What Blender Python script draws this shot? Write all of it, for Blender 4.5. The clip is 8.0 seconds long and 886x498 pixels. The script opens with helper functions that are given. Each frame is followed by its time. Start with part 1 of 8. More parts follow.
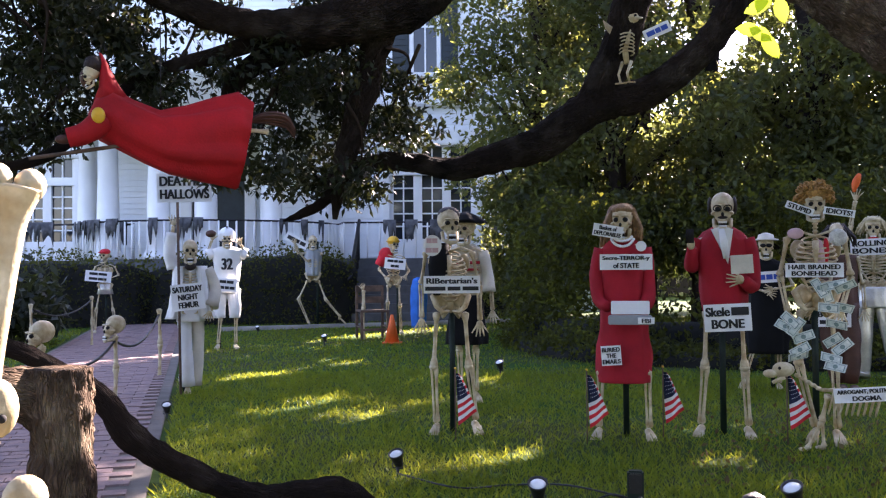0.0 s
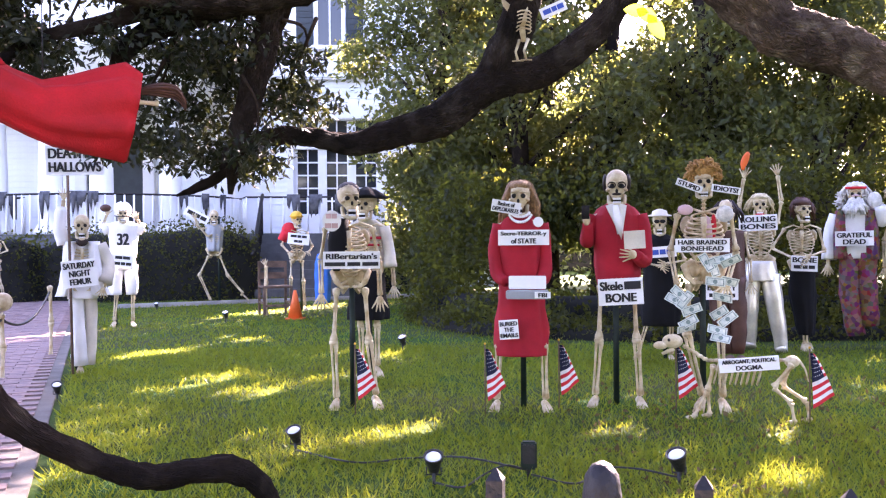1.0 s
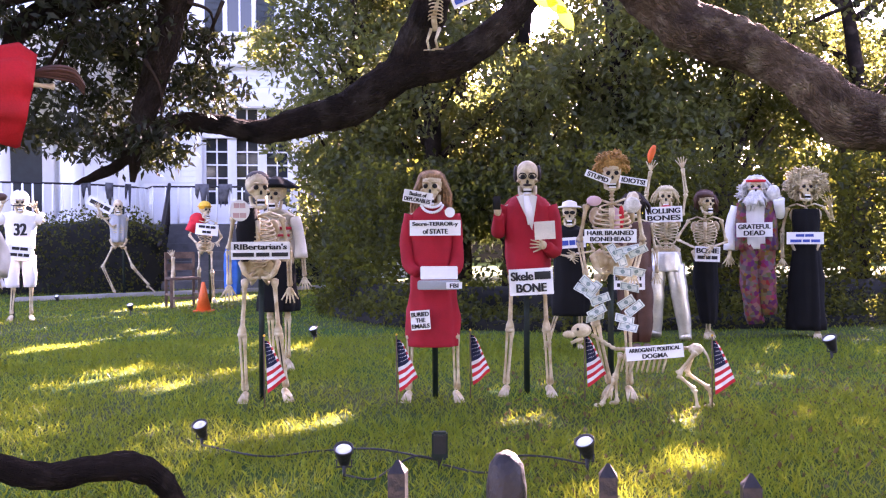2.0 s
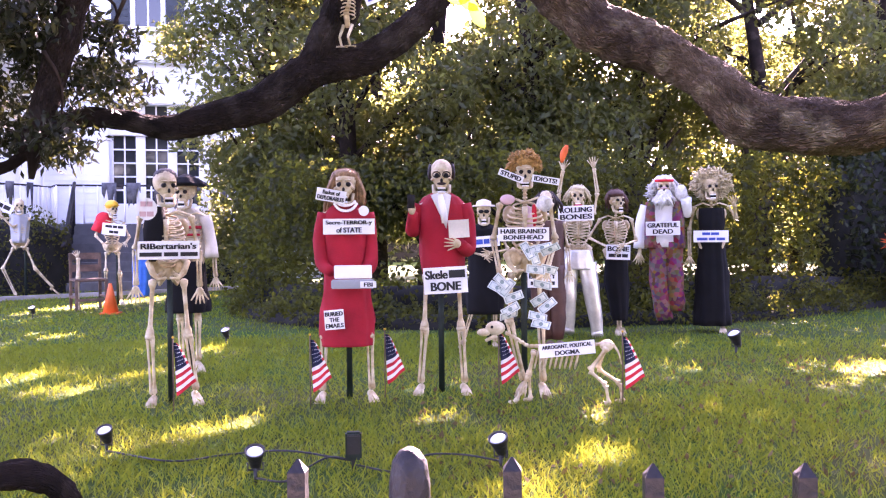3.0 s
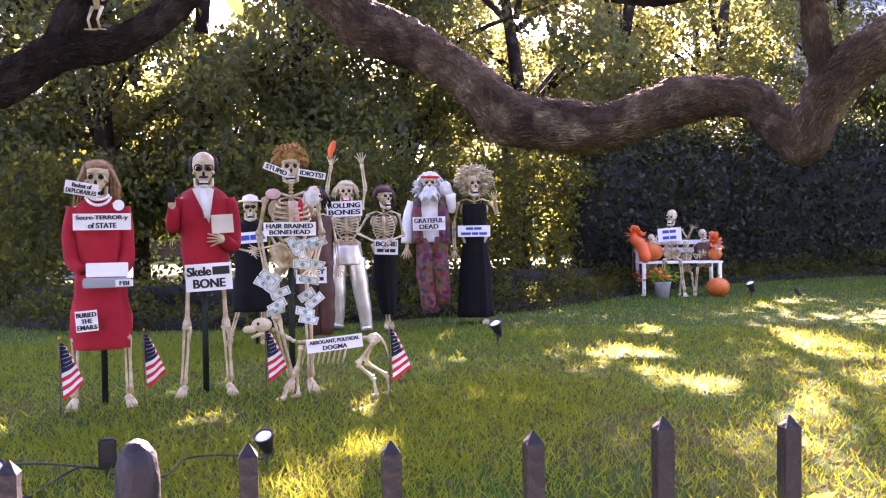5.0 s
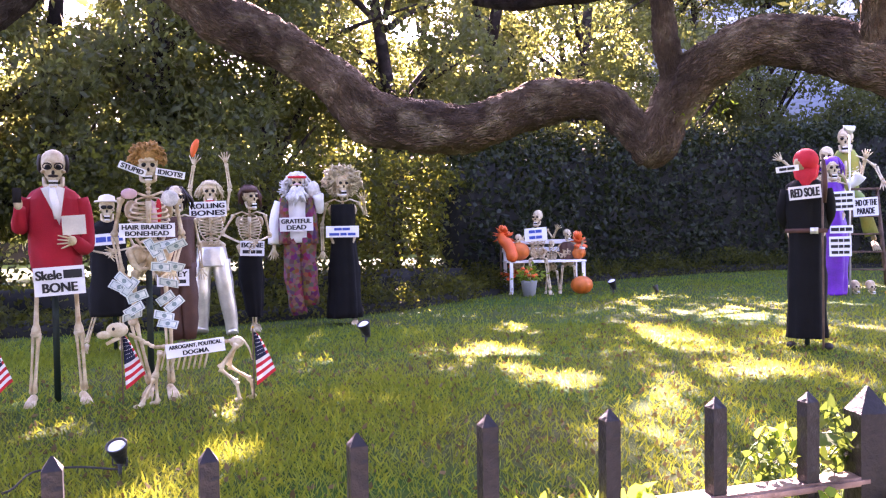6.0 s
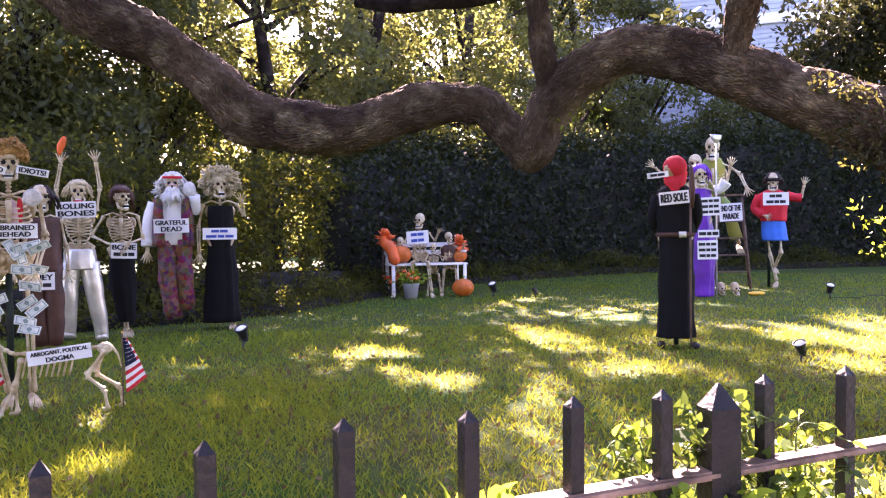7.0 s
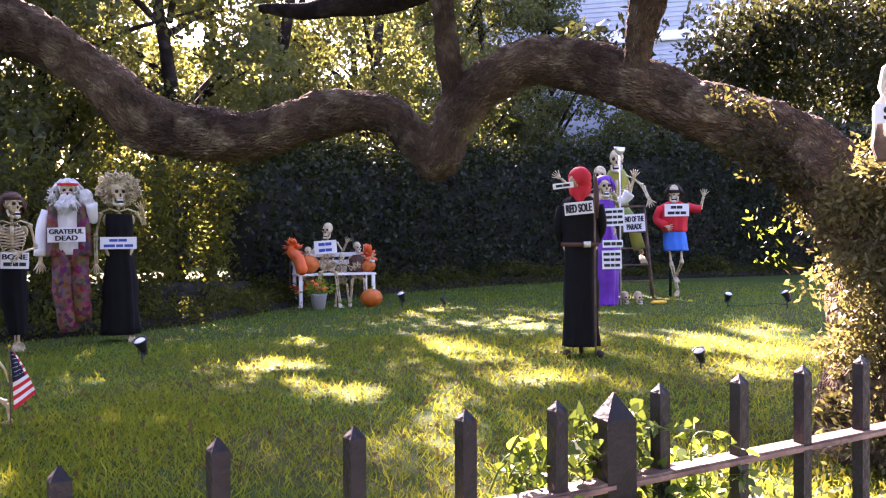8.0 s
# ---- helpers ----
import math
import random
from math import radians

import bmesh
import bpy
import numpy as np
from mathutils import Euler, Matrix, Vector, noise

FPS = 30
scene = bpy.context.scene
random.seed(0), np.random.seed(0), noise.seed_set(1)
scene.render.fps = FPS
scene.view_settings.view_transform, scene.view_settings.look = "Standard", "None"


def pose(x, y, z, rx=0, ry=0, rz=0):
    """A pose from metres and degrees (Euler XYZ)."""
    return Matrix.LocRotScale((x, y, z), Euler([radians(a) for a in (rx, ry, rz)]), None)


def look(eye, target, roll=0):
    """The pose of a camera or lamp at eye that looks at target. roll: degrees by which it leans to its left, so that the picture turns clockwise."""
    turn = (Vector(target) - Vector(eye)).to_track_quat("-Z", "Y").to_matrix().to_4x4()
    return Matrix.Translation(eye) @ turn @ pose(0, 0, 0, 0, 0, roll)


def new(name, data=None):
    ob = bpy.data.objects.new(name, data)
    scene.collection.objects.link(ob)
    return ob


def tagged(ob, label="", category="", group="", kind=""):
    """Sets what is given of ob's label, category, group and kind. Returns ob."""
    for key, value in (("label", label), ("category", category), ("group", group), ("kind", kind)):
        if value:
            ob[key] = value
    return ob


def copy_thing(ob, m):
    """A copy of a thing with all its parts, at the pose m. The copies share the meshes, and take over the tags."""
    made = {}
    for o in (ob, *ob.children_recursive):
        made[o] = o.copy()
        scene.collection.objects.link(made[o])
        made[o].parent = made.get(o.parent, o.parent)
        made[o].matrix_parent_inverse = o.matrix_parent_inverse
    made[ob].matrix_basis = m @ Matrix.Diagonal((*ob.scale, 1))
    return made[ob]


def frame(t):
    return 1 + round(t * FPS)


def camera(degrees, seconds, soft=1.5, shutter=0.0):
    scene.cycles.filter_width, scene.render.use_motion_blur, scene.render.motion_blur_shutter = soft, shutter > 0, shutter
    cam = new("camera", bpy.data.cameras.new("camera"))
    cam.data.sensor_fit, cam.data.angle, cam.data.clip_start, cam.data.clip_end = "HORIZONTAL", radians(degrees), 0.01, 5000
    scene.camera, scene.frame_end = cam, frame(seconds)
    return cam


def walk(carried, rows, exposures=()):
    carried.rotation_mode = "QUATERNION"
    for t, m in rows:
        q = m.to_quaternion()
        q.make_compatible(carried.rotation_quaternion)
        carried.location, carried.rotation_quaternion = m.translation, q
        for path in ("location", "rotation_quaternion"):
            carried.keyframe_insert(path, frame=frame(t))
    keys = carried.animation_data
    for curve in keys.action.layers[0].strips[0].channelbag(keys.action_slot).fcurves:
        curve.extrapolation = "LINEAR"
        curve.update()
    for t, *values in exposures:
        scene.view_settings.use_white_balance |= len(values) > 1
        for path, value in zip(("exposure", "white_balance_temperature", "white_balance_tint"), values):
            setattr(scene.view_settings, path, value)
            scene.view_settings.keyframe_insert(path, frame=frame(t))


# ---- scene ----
cam = camera(51.7, 8.0, soft=1.2)
PATH = [
    (0, (-0.084, -0.055, 1.119), (-0.379, 1.923, 1.161), -0.43),
    (0.5, (-0.066, -0.054, 1.115), (-0.257, 1.937, 1.131), -0.41),
    (1, (-0.034, -0.057, 1.121), (-0.128, 1.941, 1.107), -0.46),
    (1.5, (-0.027, -0.042, 1.118), (-0.024, 1.957, 1.087), -0.40),
    (3, (-0.007, -0.006, 1.106), (0.270, 1.974, 1.070), -0.51),
    (3.5, (0.000, 0.000, 1.100), (0.378, 1.964, 1.061), -0.62),
    (4, (0.006, 0.002, 1.095), (0.500, 1.939, 1.051), -0.74),
    (4.5, (0.012, 0.003, 1.090), (0.636, 1.903, 1.044), -0.73),
    (6, (0.077, -0.016, 1.087), (1.080, 1.714, 1.036), -0.98),
    (6.5, (0.094, -0.016, 1.085), (1.210, 1.643, 1.035), -0.86),
    (7, (0.110, -0.015, 1.083), (1.324, 1.574, 1.035), -0.69),
    (7.5, (0.128, -0.009, 1.078), (1.425, 1.513, 1.037), -0.56),
    (8, (0.158, 0.006, 1.078), (1.522, 1.468, 1.050), -0.56),
]
walk(cam, [(t, look(eye, target, roll)) for t, eye, target, roll in PATH],
     exposures=[(0, 3.5, 6350, 32), (0.6, 4.2, 6450, 40), (1.0, 4.7, 6550, 46), (1.5, 4.5, 6600, 52), (3.0, 5.0, 6550, 66), (4.2, 4.85, 6550, 65), (4.6, 4.6, 6650, 58), (4.9, 4.6, 6650, 58), (6.0, 4.75, 6500, 60), (6.6, 4.45, 6600, 56), (7.5, 4.2, 6600, 52), (8.0, 4.1, 6650, 49)])

# ---- light ----
SUN_AZ, SUN_EL = 27.5, 33.0
world = bpy.data.worlds.new("sky")
scene.world = world
world.use_nodes = True
wn = world.node_tree
sky = wn.nodes.new("ShaderNodeTexSky")
sky.sky_type = "NISHITA"
sky.sun_disc = False
sky.sun_elevation = radians(SUN_EL)
sky.sun_rotation = radians(SUN_AZ)
wn.links.new(sky.outputs[0], wn.nodes["Background"].inputs[0])
wn.nodes["Background"].inputs[1].default_value = 0.065
sun_data = bpy.data.lights.new("sun", "SUN")
sun_data.energy = 5.0
sun_data.angle = radians(0.55)
sun_data.color = (1.0, 0.91, 0.76)
sun = new("sun", sun_data)
_sd = Vector((math.sin(radians(SUN_AZ)) * math.cos(radians(SUN_EL)), math.cos(radians(SUN_AZ)) * math.cos(radians(SUN_EL)), math.sin(radians(SUN_EL))))
sun.matrix_world = look(_sd * 60, (0, 0, 0))


# ---- materials ----
def mat(name, col, rough=0.75, metal=0.0, var=0.3, scale=6.0, fine=70.0, bump=0.25, spec=0.4, second=None, coat=0.0):
    """Principled surface with colour variation at two scales and a fine relief. second: the stain colour."""
    m = bpy.data.materials.new(name)
    m.use_nodes = True
    nt = m.node_tree
    b = nt.nodes["Principled BSDF"]
    b.inputs["Roughness"].default_value = rough
    b.inputs["Metallic"].default_value = metal
    b.inputs["Specular IOR Level"].default_value = spec
    b.inputs["Coat Weight"].default_value = coat
    tc = nt.nodes.new("ShaderNodeTexCoord")
    n1 = nt.nodes.new("ShaderNodeTexNoise")
    n1.inputs["Scale"].default_value = scale
    n1.inputs["Detail"].default_value = 5
    n2 = nt.nodes.new("ShaderNodeTexNoise")
    n2.inputs["Scale"].default_value = fine
    n2.inputs["Detail"].default_value = 4
    for n in (n1, n2):
        nt.links.new(tc.outputs["Object"], n.inputs["Vector"])
    mx = nt.nodes.new("ShaderNodeMix")
    mx.data_type = "RGBA"
    dark = second or tuple(c * (1 - var) for c in col)
    mx.inputs[6].default_value = (*dark, 1)
    mx.inputs[7].default_value = (*col, 1)
    ramp = nt.nodes.new("ShaderNodeMapRange")
    ramp.inputs[1].default_value, ramp.inputs[2].default_value = 0.35, 0.65
    nt.links.new(n1.outputs["Fac"], ramp.inputs[0])
    nt.links.new(ramp.outputs[0], mx.inputs[0])
    m2 = nt.nodes.new("ShaderNodeMix")
    m2.data_type, m2.blend_type = "RGBA", "MULTIPLY"
    m2.inputs[0].default_value = var
    nt.links.new(mx.outputs[2], m2.inputs[6])
    nt.links.new(n2.outputs["Fac"], m2.inputs[7])
    gain = nt.nodes.new("ShaderNodeMix")
    gain.data_type, gain.blend_type = "RGBA", "MULTIPLY"
    gain.inputs[0].default_value = 1.0
    gain.inputs[7].default_value = (1 + var * 0.6,) * 3 + (1,)
    nt.links.new(m2.outputs[2], gain.inputs[6])
    nt.links.new(gain.outputs[2], b.inputs["Base Color"])
    if bump:
        bp = nt.nodes.new("ShaderNodeBump")
        bp.inputs["Strength"].default_value = bump
        bp.inputs["Distance"].default_value = 0.01
        nt.links.new(n2.outputs["Fac"], bp.inputs["Height"])
        nt.links.new(bp.outputs[0], b.inputs["Normal"])
    return m


def leaf_mat(name, dark, light, through_col, amount=0.45, gloss=0.55, shine=0.22):
    """Leaves that differ one by one and let light through."""
    m = bpy.data.materials.new(name)
    m.use_nodes = True
    nt = m.node_tree
    b = nt.nodes["Principled BSDF"]
    b.inputs["Roughness"].default_value = gloss
    b.inputs["Specular IOR Level"].default_value = shine
    geo = nt.nodes.new("ShaderNodeNewGeometry")
    ramp = nt.nodes.new("ShaderNodeMix")
    ramp.data_type = "RGBA"
    ramp.inputs[6].default_value = (*dark, 1)
    ramp.inputs[7].default_value = (*light, 1)
    nt.links.new(geo.outputs["Random Per Island"], ramp.inputs[0])
    nt.links.new(ramp.outputs[2], b.inputs["Base Color"])
    tr = nt.nodes.new("ShaderNodeBsdfTranslucent")
    tr.inputs[0].default_value = (*through_col, 1)
    ms = nt.nodes.new("ShaderNodeMixShader")
    ms.inputs[0].default_value = amount
    nt.links.new(b.outputs[0], ms.inputs[1])
    nt.links.new(tr.outputs[0], ms.inputs[2])
    nt.links.new(ms.outputs[0], nt.nodes["Material Output"].inputs[0])
    return m


def bark_mat(name, col, dark):
    """Furrowed bark: stretched noise for the ridges, lichen blotches over it."""
    m = mat(name, col, 0.95, var=0.5, scale=3.0, fine=26.0, bump=0.0, second=dark, spec=0.1)
    nt = m.node_tree
    vor = nt.nodes.new("ShaderNodeTexVoronoi")
    vor.feature = "DISTANCE_TO_EDGE"
    vor.inputs["Scale"].default_value = 46
    uv = nt.nodes.new("ShaderNodeUVMap")
    noi = nt.nodes.new("ShaderNodeTexNoise")
    noi.inputs["Scale"].default_value = 14
    add = nt.nodes.new("ShaderNodeMix")
    add.data_type = "RGBA"
    add.inputs[0].default_value = 0.2
    nt.links.new(uv.outputs[0], noi.inputs["Vector"])
    nt.links.new(uv.outputs[0], add.inputs[6])
    nt.links.new(noi.outputs["Color"], add.inputs[7])
    nt.links.new(add.outputs[2], vor.inputs["Vector"])
    bp = nt.nodes.new("ShaderNodeBump")
    bp.inputs["Strength"].default_value = 1.0
    bp.inputs["Distance"].default_value = 0.028
    mr = nt.nodes.new("ShaderNodeMapRange")
    mr.inputs[2].default_value = 0.45
    nt.links.new(vor.outputs["Distance"], mr.inputs[0])
    nt.links.new(mr.outputs[0], bp.inputs["Height"])
    b = nt.nodes["Principled BSDF"]
    nt.links.new(bp.outputs[0], b.inputs["Normal"])
    old = b.inputs["Base Color"].links[0].from_socket
    mul = nt.nodes.new("ShaderNodeMix")
    mul.data_type, mul.blend_type = "RGBA", "MULTIPLY"
    mul.inputs[0].default_value = 0.28
    nt.links.new(old, mul.inputs[6])
    nt.links.new(mr.outputs[0], mul.inputs[7])
    lich = nt.nodes.new("ShaderNodeTexNoise")
    lich.inputs["Scale"].default_value = 7.0
    lich.inputs["Detail"].default_value = 8.0
    lr = nt.nodes.new("ShaderNodeMapRange")
    lr.inputs[1].default_value, lr.inputs[2].default_value = 0.52, 0.68
    lr.inputs[4].default_value = 0.55
    tc = nt.nodes.new("ShaderNodeTexCoord")
    nt.links.new(tc.outputs["Object"], lich.inputs["Vector"])
    nt.links.new(lich.outputs[0], lr.inputs[0])
    lm = nt.nodes.new("ShaderNodeMix")
    lm.data_type = "RGBA"
    lm.inputs[7].default_value = (min(1, col[0] * 1.7), min(1, col[1] * 2.0), min(1, col[2] * 2.0), 1)
    nt.links.new(lr.outputs[0], lm.inputs[0])
    nt.links.new(mul.outputs[2], lm.inputs[6])
    nt.links.new(lm.outputs[2], b.inputs["Base Color"])
    return m


M_BONE = mat("bone_plastic", (0.62, 0.53, 0.36), 0.5, var=0.35, scale=14, fine=90, second=(0.36, 0.26, 0.13), bump=0.15)
M_SOCKET = mat("dark_socket", (0.012, 0.01, 0.01), 0.9, var=0.2, bump=0)
M_RED = mat("red_cloth", (0.4, 0.01, 0.022), 0.85, var=0.3, scale=5, fine=160, bump=0.3)
M_CRIMSON = mat("crimson_robe", (0.48, 0.006, 0.01), 0.8, var=0.35, scale=4, fine=120, bump=0.25)
M_WHITE = mat("white_cloth", (0.78, 0.77, 0.76), 0.85, var=0.15, scale=5, fine=140, bump=0.3)
M_CREAM = mat("cream_cloth", (0.66, 0.6, 0.5), 0.85, var=0.25, scale=5, fine=140, bump=0.3)
M_BLACK = mat("black_cloth", (0.005, 0.005, 0.006), 0.85, var=0.4, scale=6, fine=120, bump=0.3, spec=0.2)
M_BROWN = mat("brown_leather", (0.09, 0.035, 0.022), 0.6, var=0.4, scale=6, fine=80)
M_SILVER = mat("silver_fabric", (0.7, 0.67, 0.6), 0.34, 0.6, var=0.25, scale=7, fine=60, bump=0.15)
M_PURPLE = mat("purple_satin", (0.16, 0.02, 0.42), 0.4, var=0.4, scale=5, fine=60)
M_NAVY = mat("navy_cloth", (0.012, 0.016, 0.05), 0.85, var=0.3)
M_BLUE = mat("blue_cloth", (0.02, 0.16, 0.6), 0.75, var=0.3)
M_SCARLET = mat("scarlet_cloth", (0.65, 0.02, 0.03), 0.8, var=0.25)
M_GREENCLOTH = mat("green_costume", (0.18, 0.26, 0.06), 0.85, var=0.4, second=(0.3, 0.25, 0.03))
M_GINGER = mat("ginger_hair", (0.5, 0.26, 0.07), 0.7, var=0.5, scale=30, fine=120, bump=0.8)
M_AUBURN = mat("auburn_hair", (0.36, 0.2, 0.09), 0.7, var=0.5, scale=30, fine=120, bump=0.8)
M_BLOND = mat("blond_wig", (0.66, 0.55, 0.34), 0.8, var=0.45, scale=24, fine=120, bump=0.8)
M_GREYHAIR = mat("white_hair", (0.72, 0.7, 0.66), 0.85, var=0.35, scale=24, fine=120, bump=0.8)
M_DARKHAIR = mat("dark_hair", (0.025, 0.012, 0.01), 0.6, var=0.4, scale=30, bump=0.6)
M_YELLOW = mat("yellow_plastic", (0.75, 0.42, 0.02), 0.4, var=0.15)
M_ORANGE = mat("orange_plastic", (0.8, 0.13, 0.02), 0.5, var=0.2)
M_PUMPKIN = mat("pumpkin_skin", (0.62, 0.14, 0.015), 0.5, var=0.3, scale=8)
M_GREENPOST = mat("green_painted_steel", (0.012, 0.028, 0.022), 0.55, 0.3, var=0.4, scale=10)
M_BOARD = mat("white_sign_card", (0.82, 0.82, 0.83), 0.6, var=0.08, scale=3, bump=0.05)
M_INK = mat("black_ink", (0.012, 0.012, 0.014), 0.6, var=0.1, bump=0)
M_BLUEINK = mat("blue_ink", (0.03, 0.08, 0.4), 0.6, var=0.1, bump=0)
M_PINK = mat("pink_card", (0.62, 0.4, 0.42), 0.6, var=0.2)
M_GREY = mat("grey_plastic", (0.3, 0.32, 0.34), 0.45, var=0.15)
M_MONEY = mat("banknote_paper", (0.66, 0.68, 0.62), 0.8, var=0.3, scale=30, second=(0.42, 0.5, 0.46))
M_MONEYINK = mat("banknote_print", (0.2, 0.28, 0.26), 0.8, var=0.3)
M_SIDING = mat("white_clapboard_paint", (0.84, 0.86, 0.88), 0.55, var=0.1, scale=2, fine=40, bump=0.1)
# neighbour's clapboards: tree shade put into the colour as a blue-grey tone
M_GREYSIDING = mat("clapboard_painted_shade", (0.4, 0.44, 0.5), 0.6, var=0.12, scale=2, fine=40, bump=0.1)
M_TRIM = mat("white_trim_paint", (0.84, 0.84, 0.84), 0.5, var=0.08, scale=2, bump=0.05)
M_SHUTTER = mat("dark_shutter_paint", (0.02, 0.03, 0.035), 0.5, var=0.3)
M_ROOF = mat("slate_roof", (0.09, 0.09, 0.1), 0.8, var=0.4)
M_IRON = mat("black_iron_paint", (0.015, 0.012, 0.015), 0.5, 0.2, var=0.5, scale=18, fine=90, bump=0.4)
M_RUST = mat("worn_rail_paint", (0.3, 0.19, 0.16), 0.55, 0.1, var=0.5, scale=14, second=(0.09, 0.055, 0.05), bump=0.4)
M_BRICK = mat("paving_brick", (0.3, 0.2, 0.18), 0.9, var=0.4, scale=9, second=(0.2, 0.14, 0.14))
M_MORTAR = mat("sand_joint", (0.16, 0.14, 0.12), 0.95)
M_CONCRETE = mat("pale_concrete", (0.36, 0.34, 0.31), 0.9, var=0.35, scale=3)
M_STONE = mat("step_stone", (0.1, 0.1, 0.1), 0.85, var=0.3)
M_WOOD = mat("weathered_wood", (0.16, 0.1, 0.07), 0.85, var=0.5, scale=9)
M_CURTAIN = mat("tattered_gauze", (0.13, 0.13, 0.14), 0.95, var=0.6, scale=7)
M_TAPESTRY = mat("patchwork_cloth", (0.5, 0.04, 0.03), 0.85, var=0.7, scale=16, second=(0.03, 0.13, 0.16), fine=60)
_nt = M_TAPESTRY.node_tree
_v = _nt.nodes.new("ShaderNodeTexVoronoi")
_v.inputs["Scale"].default_value = 24
_tc = _nt.nodes.new("ShaderNodeTexCoord")
_nt.links.new(_tc.outputs["Object"], _v.inputs["Vector"])
_hs = _nt.nodes.new("ShaderNodeMix")
_hs.data_type, _hs.blend_type = "RGBA", "MIX"
_hs.inputs[0].default_value = 0.5
_hs.inputs[7].default_value = (0.4, 0.03, 0.03, 1)
_nt.links.new(_v.outputs["Color"], _hs.inputs[6])
_mu = _nt.nodes.new("ShaderNodeMix")
_mu.data_type, _mu.blend_type = "RGBA", "MULTIPLY"
_mu.inputs[0].default_value = 1.0
_mu.inputs[7].default_value = (0.32, 0.2, 0.2, 1)
_nt.links.new(_hs.outputs[2], _mu.inputs[6])
_nt.links.new(_mu.outputs[2], _nt.nodes["Principled BSDF"].inputs["Base Color"])
M_LENS = mat("lamp_glass", (0.75, 0.77, 0.8), 0.12, var=0.05, bump=0, spec=0.8)
M_LAMP = mat("black_lamp_body", (0.015, 0.015, 0.017), 0.45, var=0.3)
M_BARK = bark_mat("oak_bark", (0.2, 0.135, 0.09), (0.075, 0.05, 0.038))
# darker copy of the oak bark: the silhouetted limbs' shade is painted in
M_BARKDARK = bark_mat("bark_painted_shade", (0.055, 0.038, 0.031), (0.02, 0.015, 0.013))
# shade inside the hedge put into near-black leaf colour; dense copy passes less sun
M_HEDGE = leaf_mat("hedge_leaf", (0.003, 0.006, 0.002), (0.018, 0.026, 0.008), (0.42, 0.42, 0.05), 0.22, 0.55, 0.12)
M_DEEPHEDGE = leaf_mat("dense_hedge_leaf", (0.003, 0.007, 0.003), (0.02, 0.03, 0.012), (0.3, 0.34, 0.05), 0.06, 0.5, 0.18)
# by colour, nearer tree leaves are darkened for shade, far ones brightened for sun
M_TREE = leaf_mat("tree_leaf", (0.008, 0.014, 0.007), (0.05, 0.064, 0.03), (0.46, 0.48, 0.1), 0.26, 0.5, 0.22)
M_FARLEAF = leaf_mat("far_leaf_painted_sun", (0.03, 0.045, 0.014), (0.09, 0.11, 0.04), (0.48, 0.52, 0.12), 0.29, 0.5)
# near black and dull: the leaves' backlit silhouette is put into the colour
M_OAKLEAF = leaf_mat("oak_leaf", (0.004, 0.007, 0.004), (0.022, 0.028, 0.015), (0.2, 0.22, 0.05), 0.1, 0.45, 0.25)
# ivy twice: pale tones paint in lit leaves, the copy is darkened for shade
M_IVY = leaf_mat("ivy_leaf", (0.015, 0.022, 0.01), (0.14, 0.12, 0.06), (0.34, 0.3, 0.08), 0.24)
M_IVYDARK = leaf_mat("ivy_leaf_painted_shade", (0.008, 0.012, 0.006), (0.05, 0.045, 0.022), (0.3, 0.28, 0.06), 0.15)
M_BRIGHTLEAF = leaf_mat("bright_leaf", (0.07, 0.14, 0.015), (0.16, 0.26, 0.03), (0.36, 0.45, 0.03), 0.45)
M_VINE = leaf_mat("vine_leaf", (0.02, 0.045, 0.01), (0.08, 0.13, 0.03), (0.2, 0.27, 0.03), 0.14, 0.5)
M_GRASS = leaf_mat("grass_blade", (0.017, 0.07, 0.006), (0.056, 0.15, 0.014), (0.4, 0.41, 0.03), 0.42, 0.5)
# near-black core added inside the hedges: shade painted in, light blocked
M_CORE = mat("hedge_dark_core", (0.01, 0.01, 0.007), 0.95, var=0.4, bump=0.3)
M_FALLEN = leaf_mat("fallen_leaf", (0.07, 0.05, 0.025), (0.17, 0.125, 0.06), (0.2, 0.14, 0.05), 0.2, 0.8, 0.1)

# lawn: patchy turf with dry and bare places
M_LAWN = mat("lawn_turf", (0.024, 0.066, 0.008), 0.95, var=0.4, scale=0.9, fine=34, second=(0.052, 0.06, 0.018), bump=0.6, spec=0.1)

M_GLASS = bpy.data.materials.new("window_glass")
M_GLASS.use_nodes = True
_g = M_GLASS.node_tree.nodes["Principled BSDF"]
_g.inputs["Base Color"].default_value = (0.02, 0.025, 0.03, 1)
_g.inputs["Roughness"].default_value = 0.06


# ---- mesh tools ----
def P(az, d, z=0.0):
    """Place by bearing (degrees, clockwise from ahead), distance and height."""
    a = radians(az)
    return Vector((d * math.sin(a), d * math.cos(a), z))


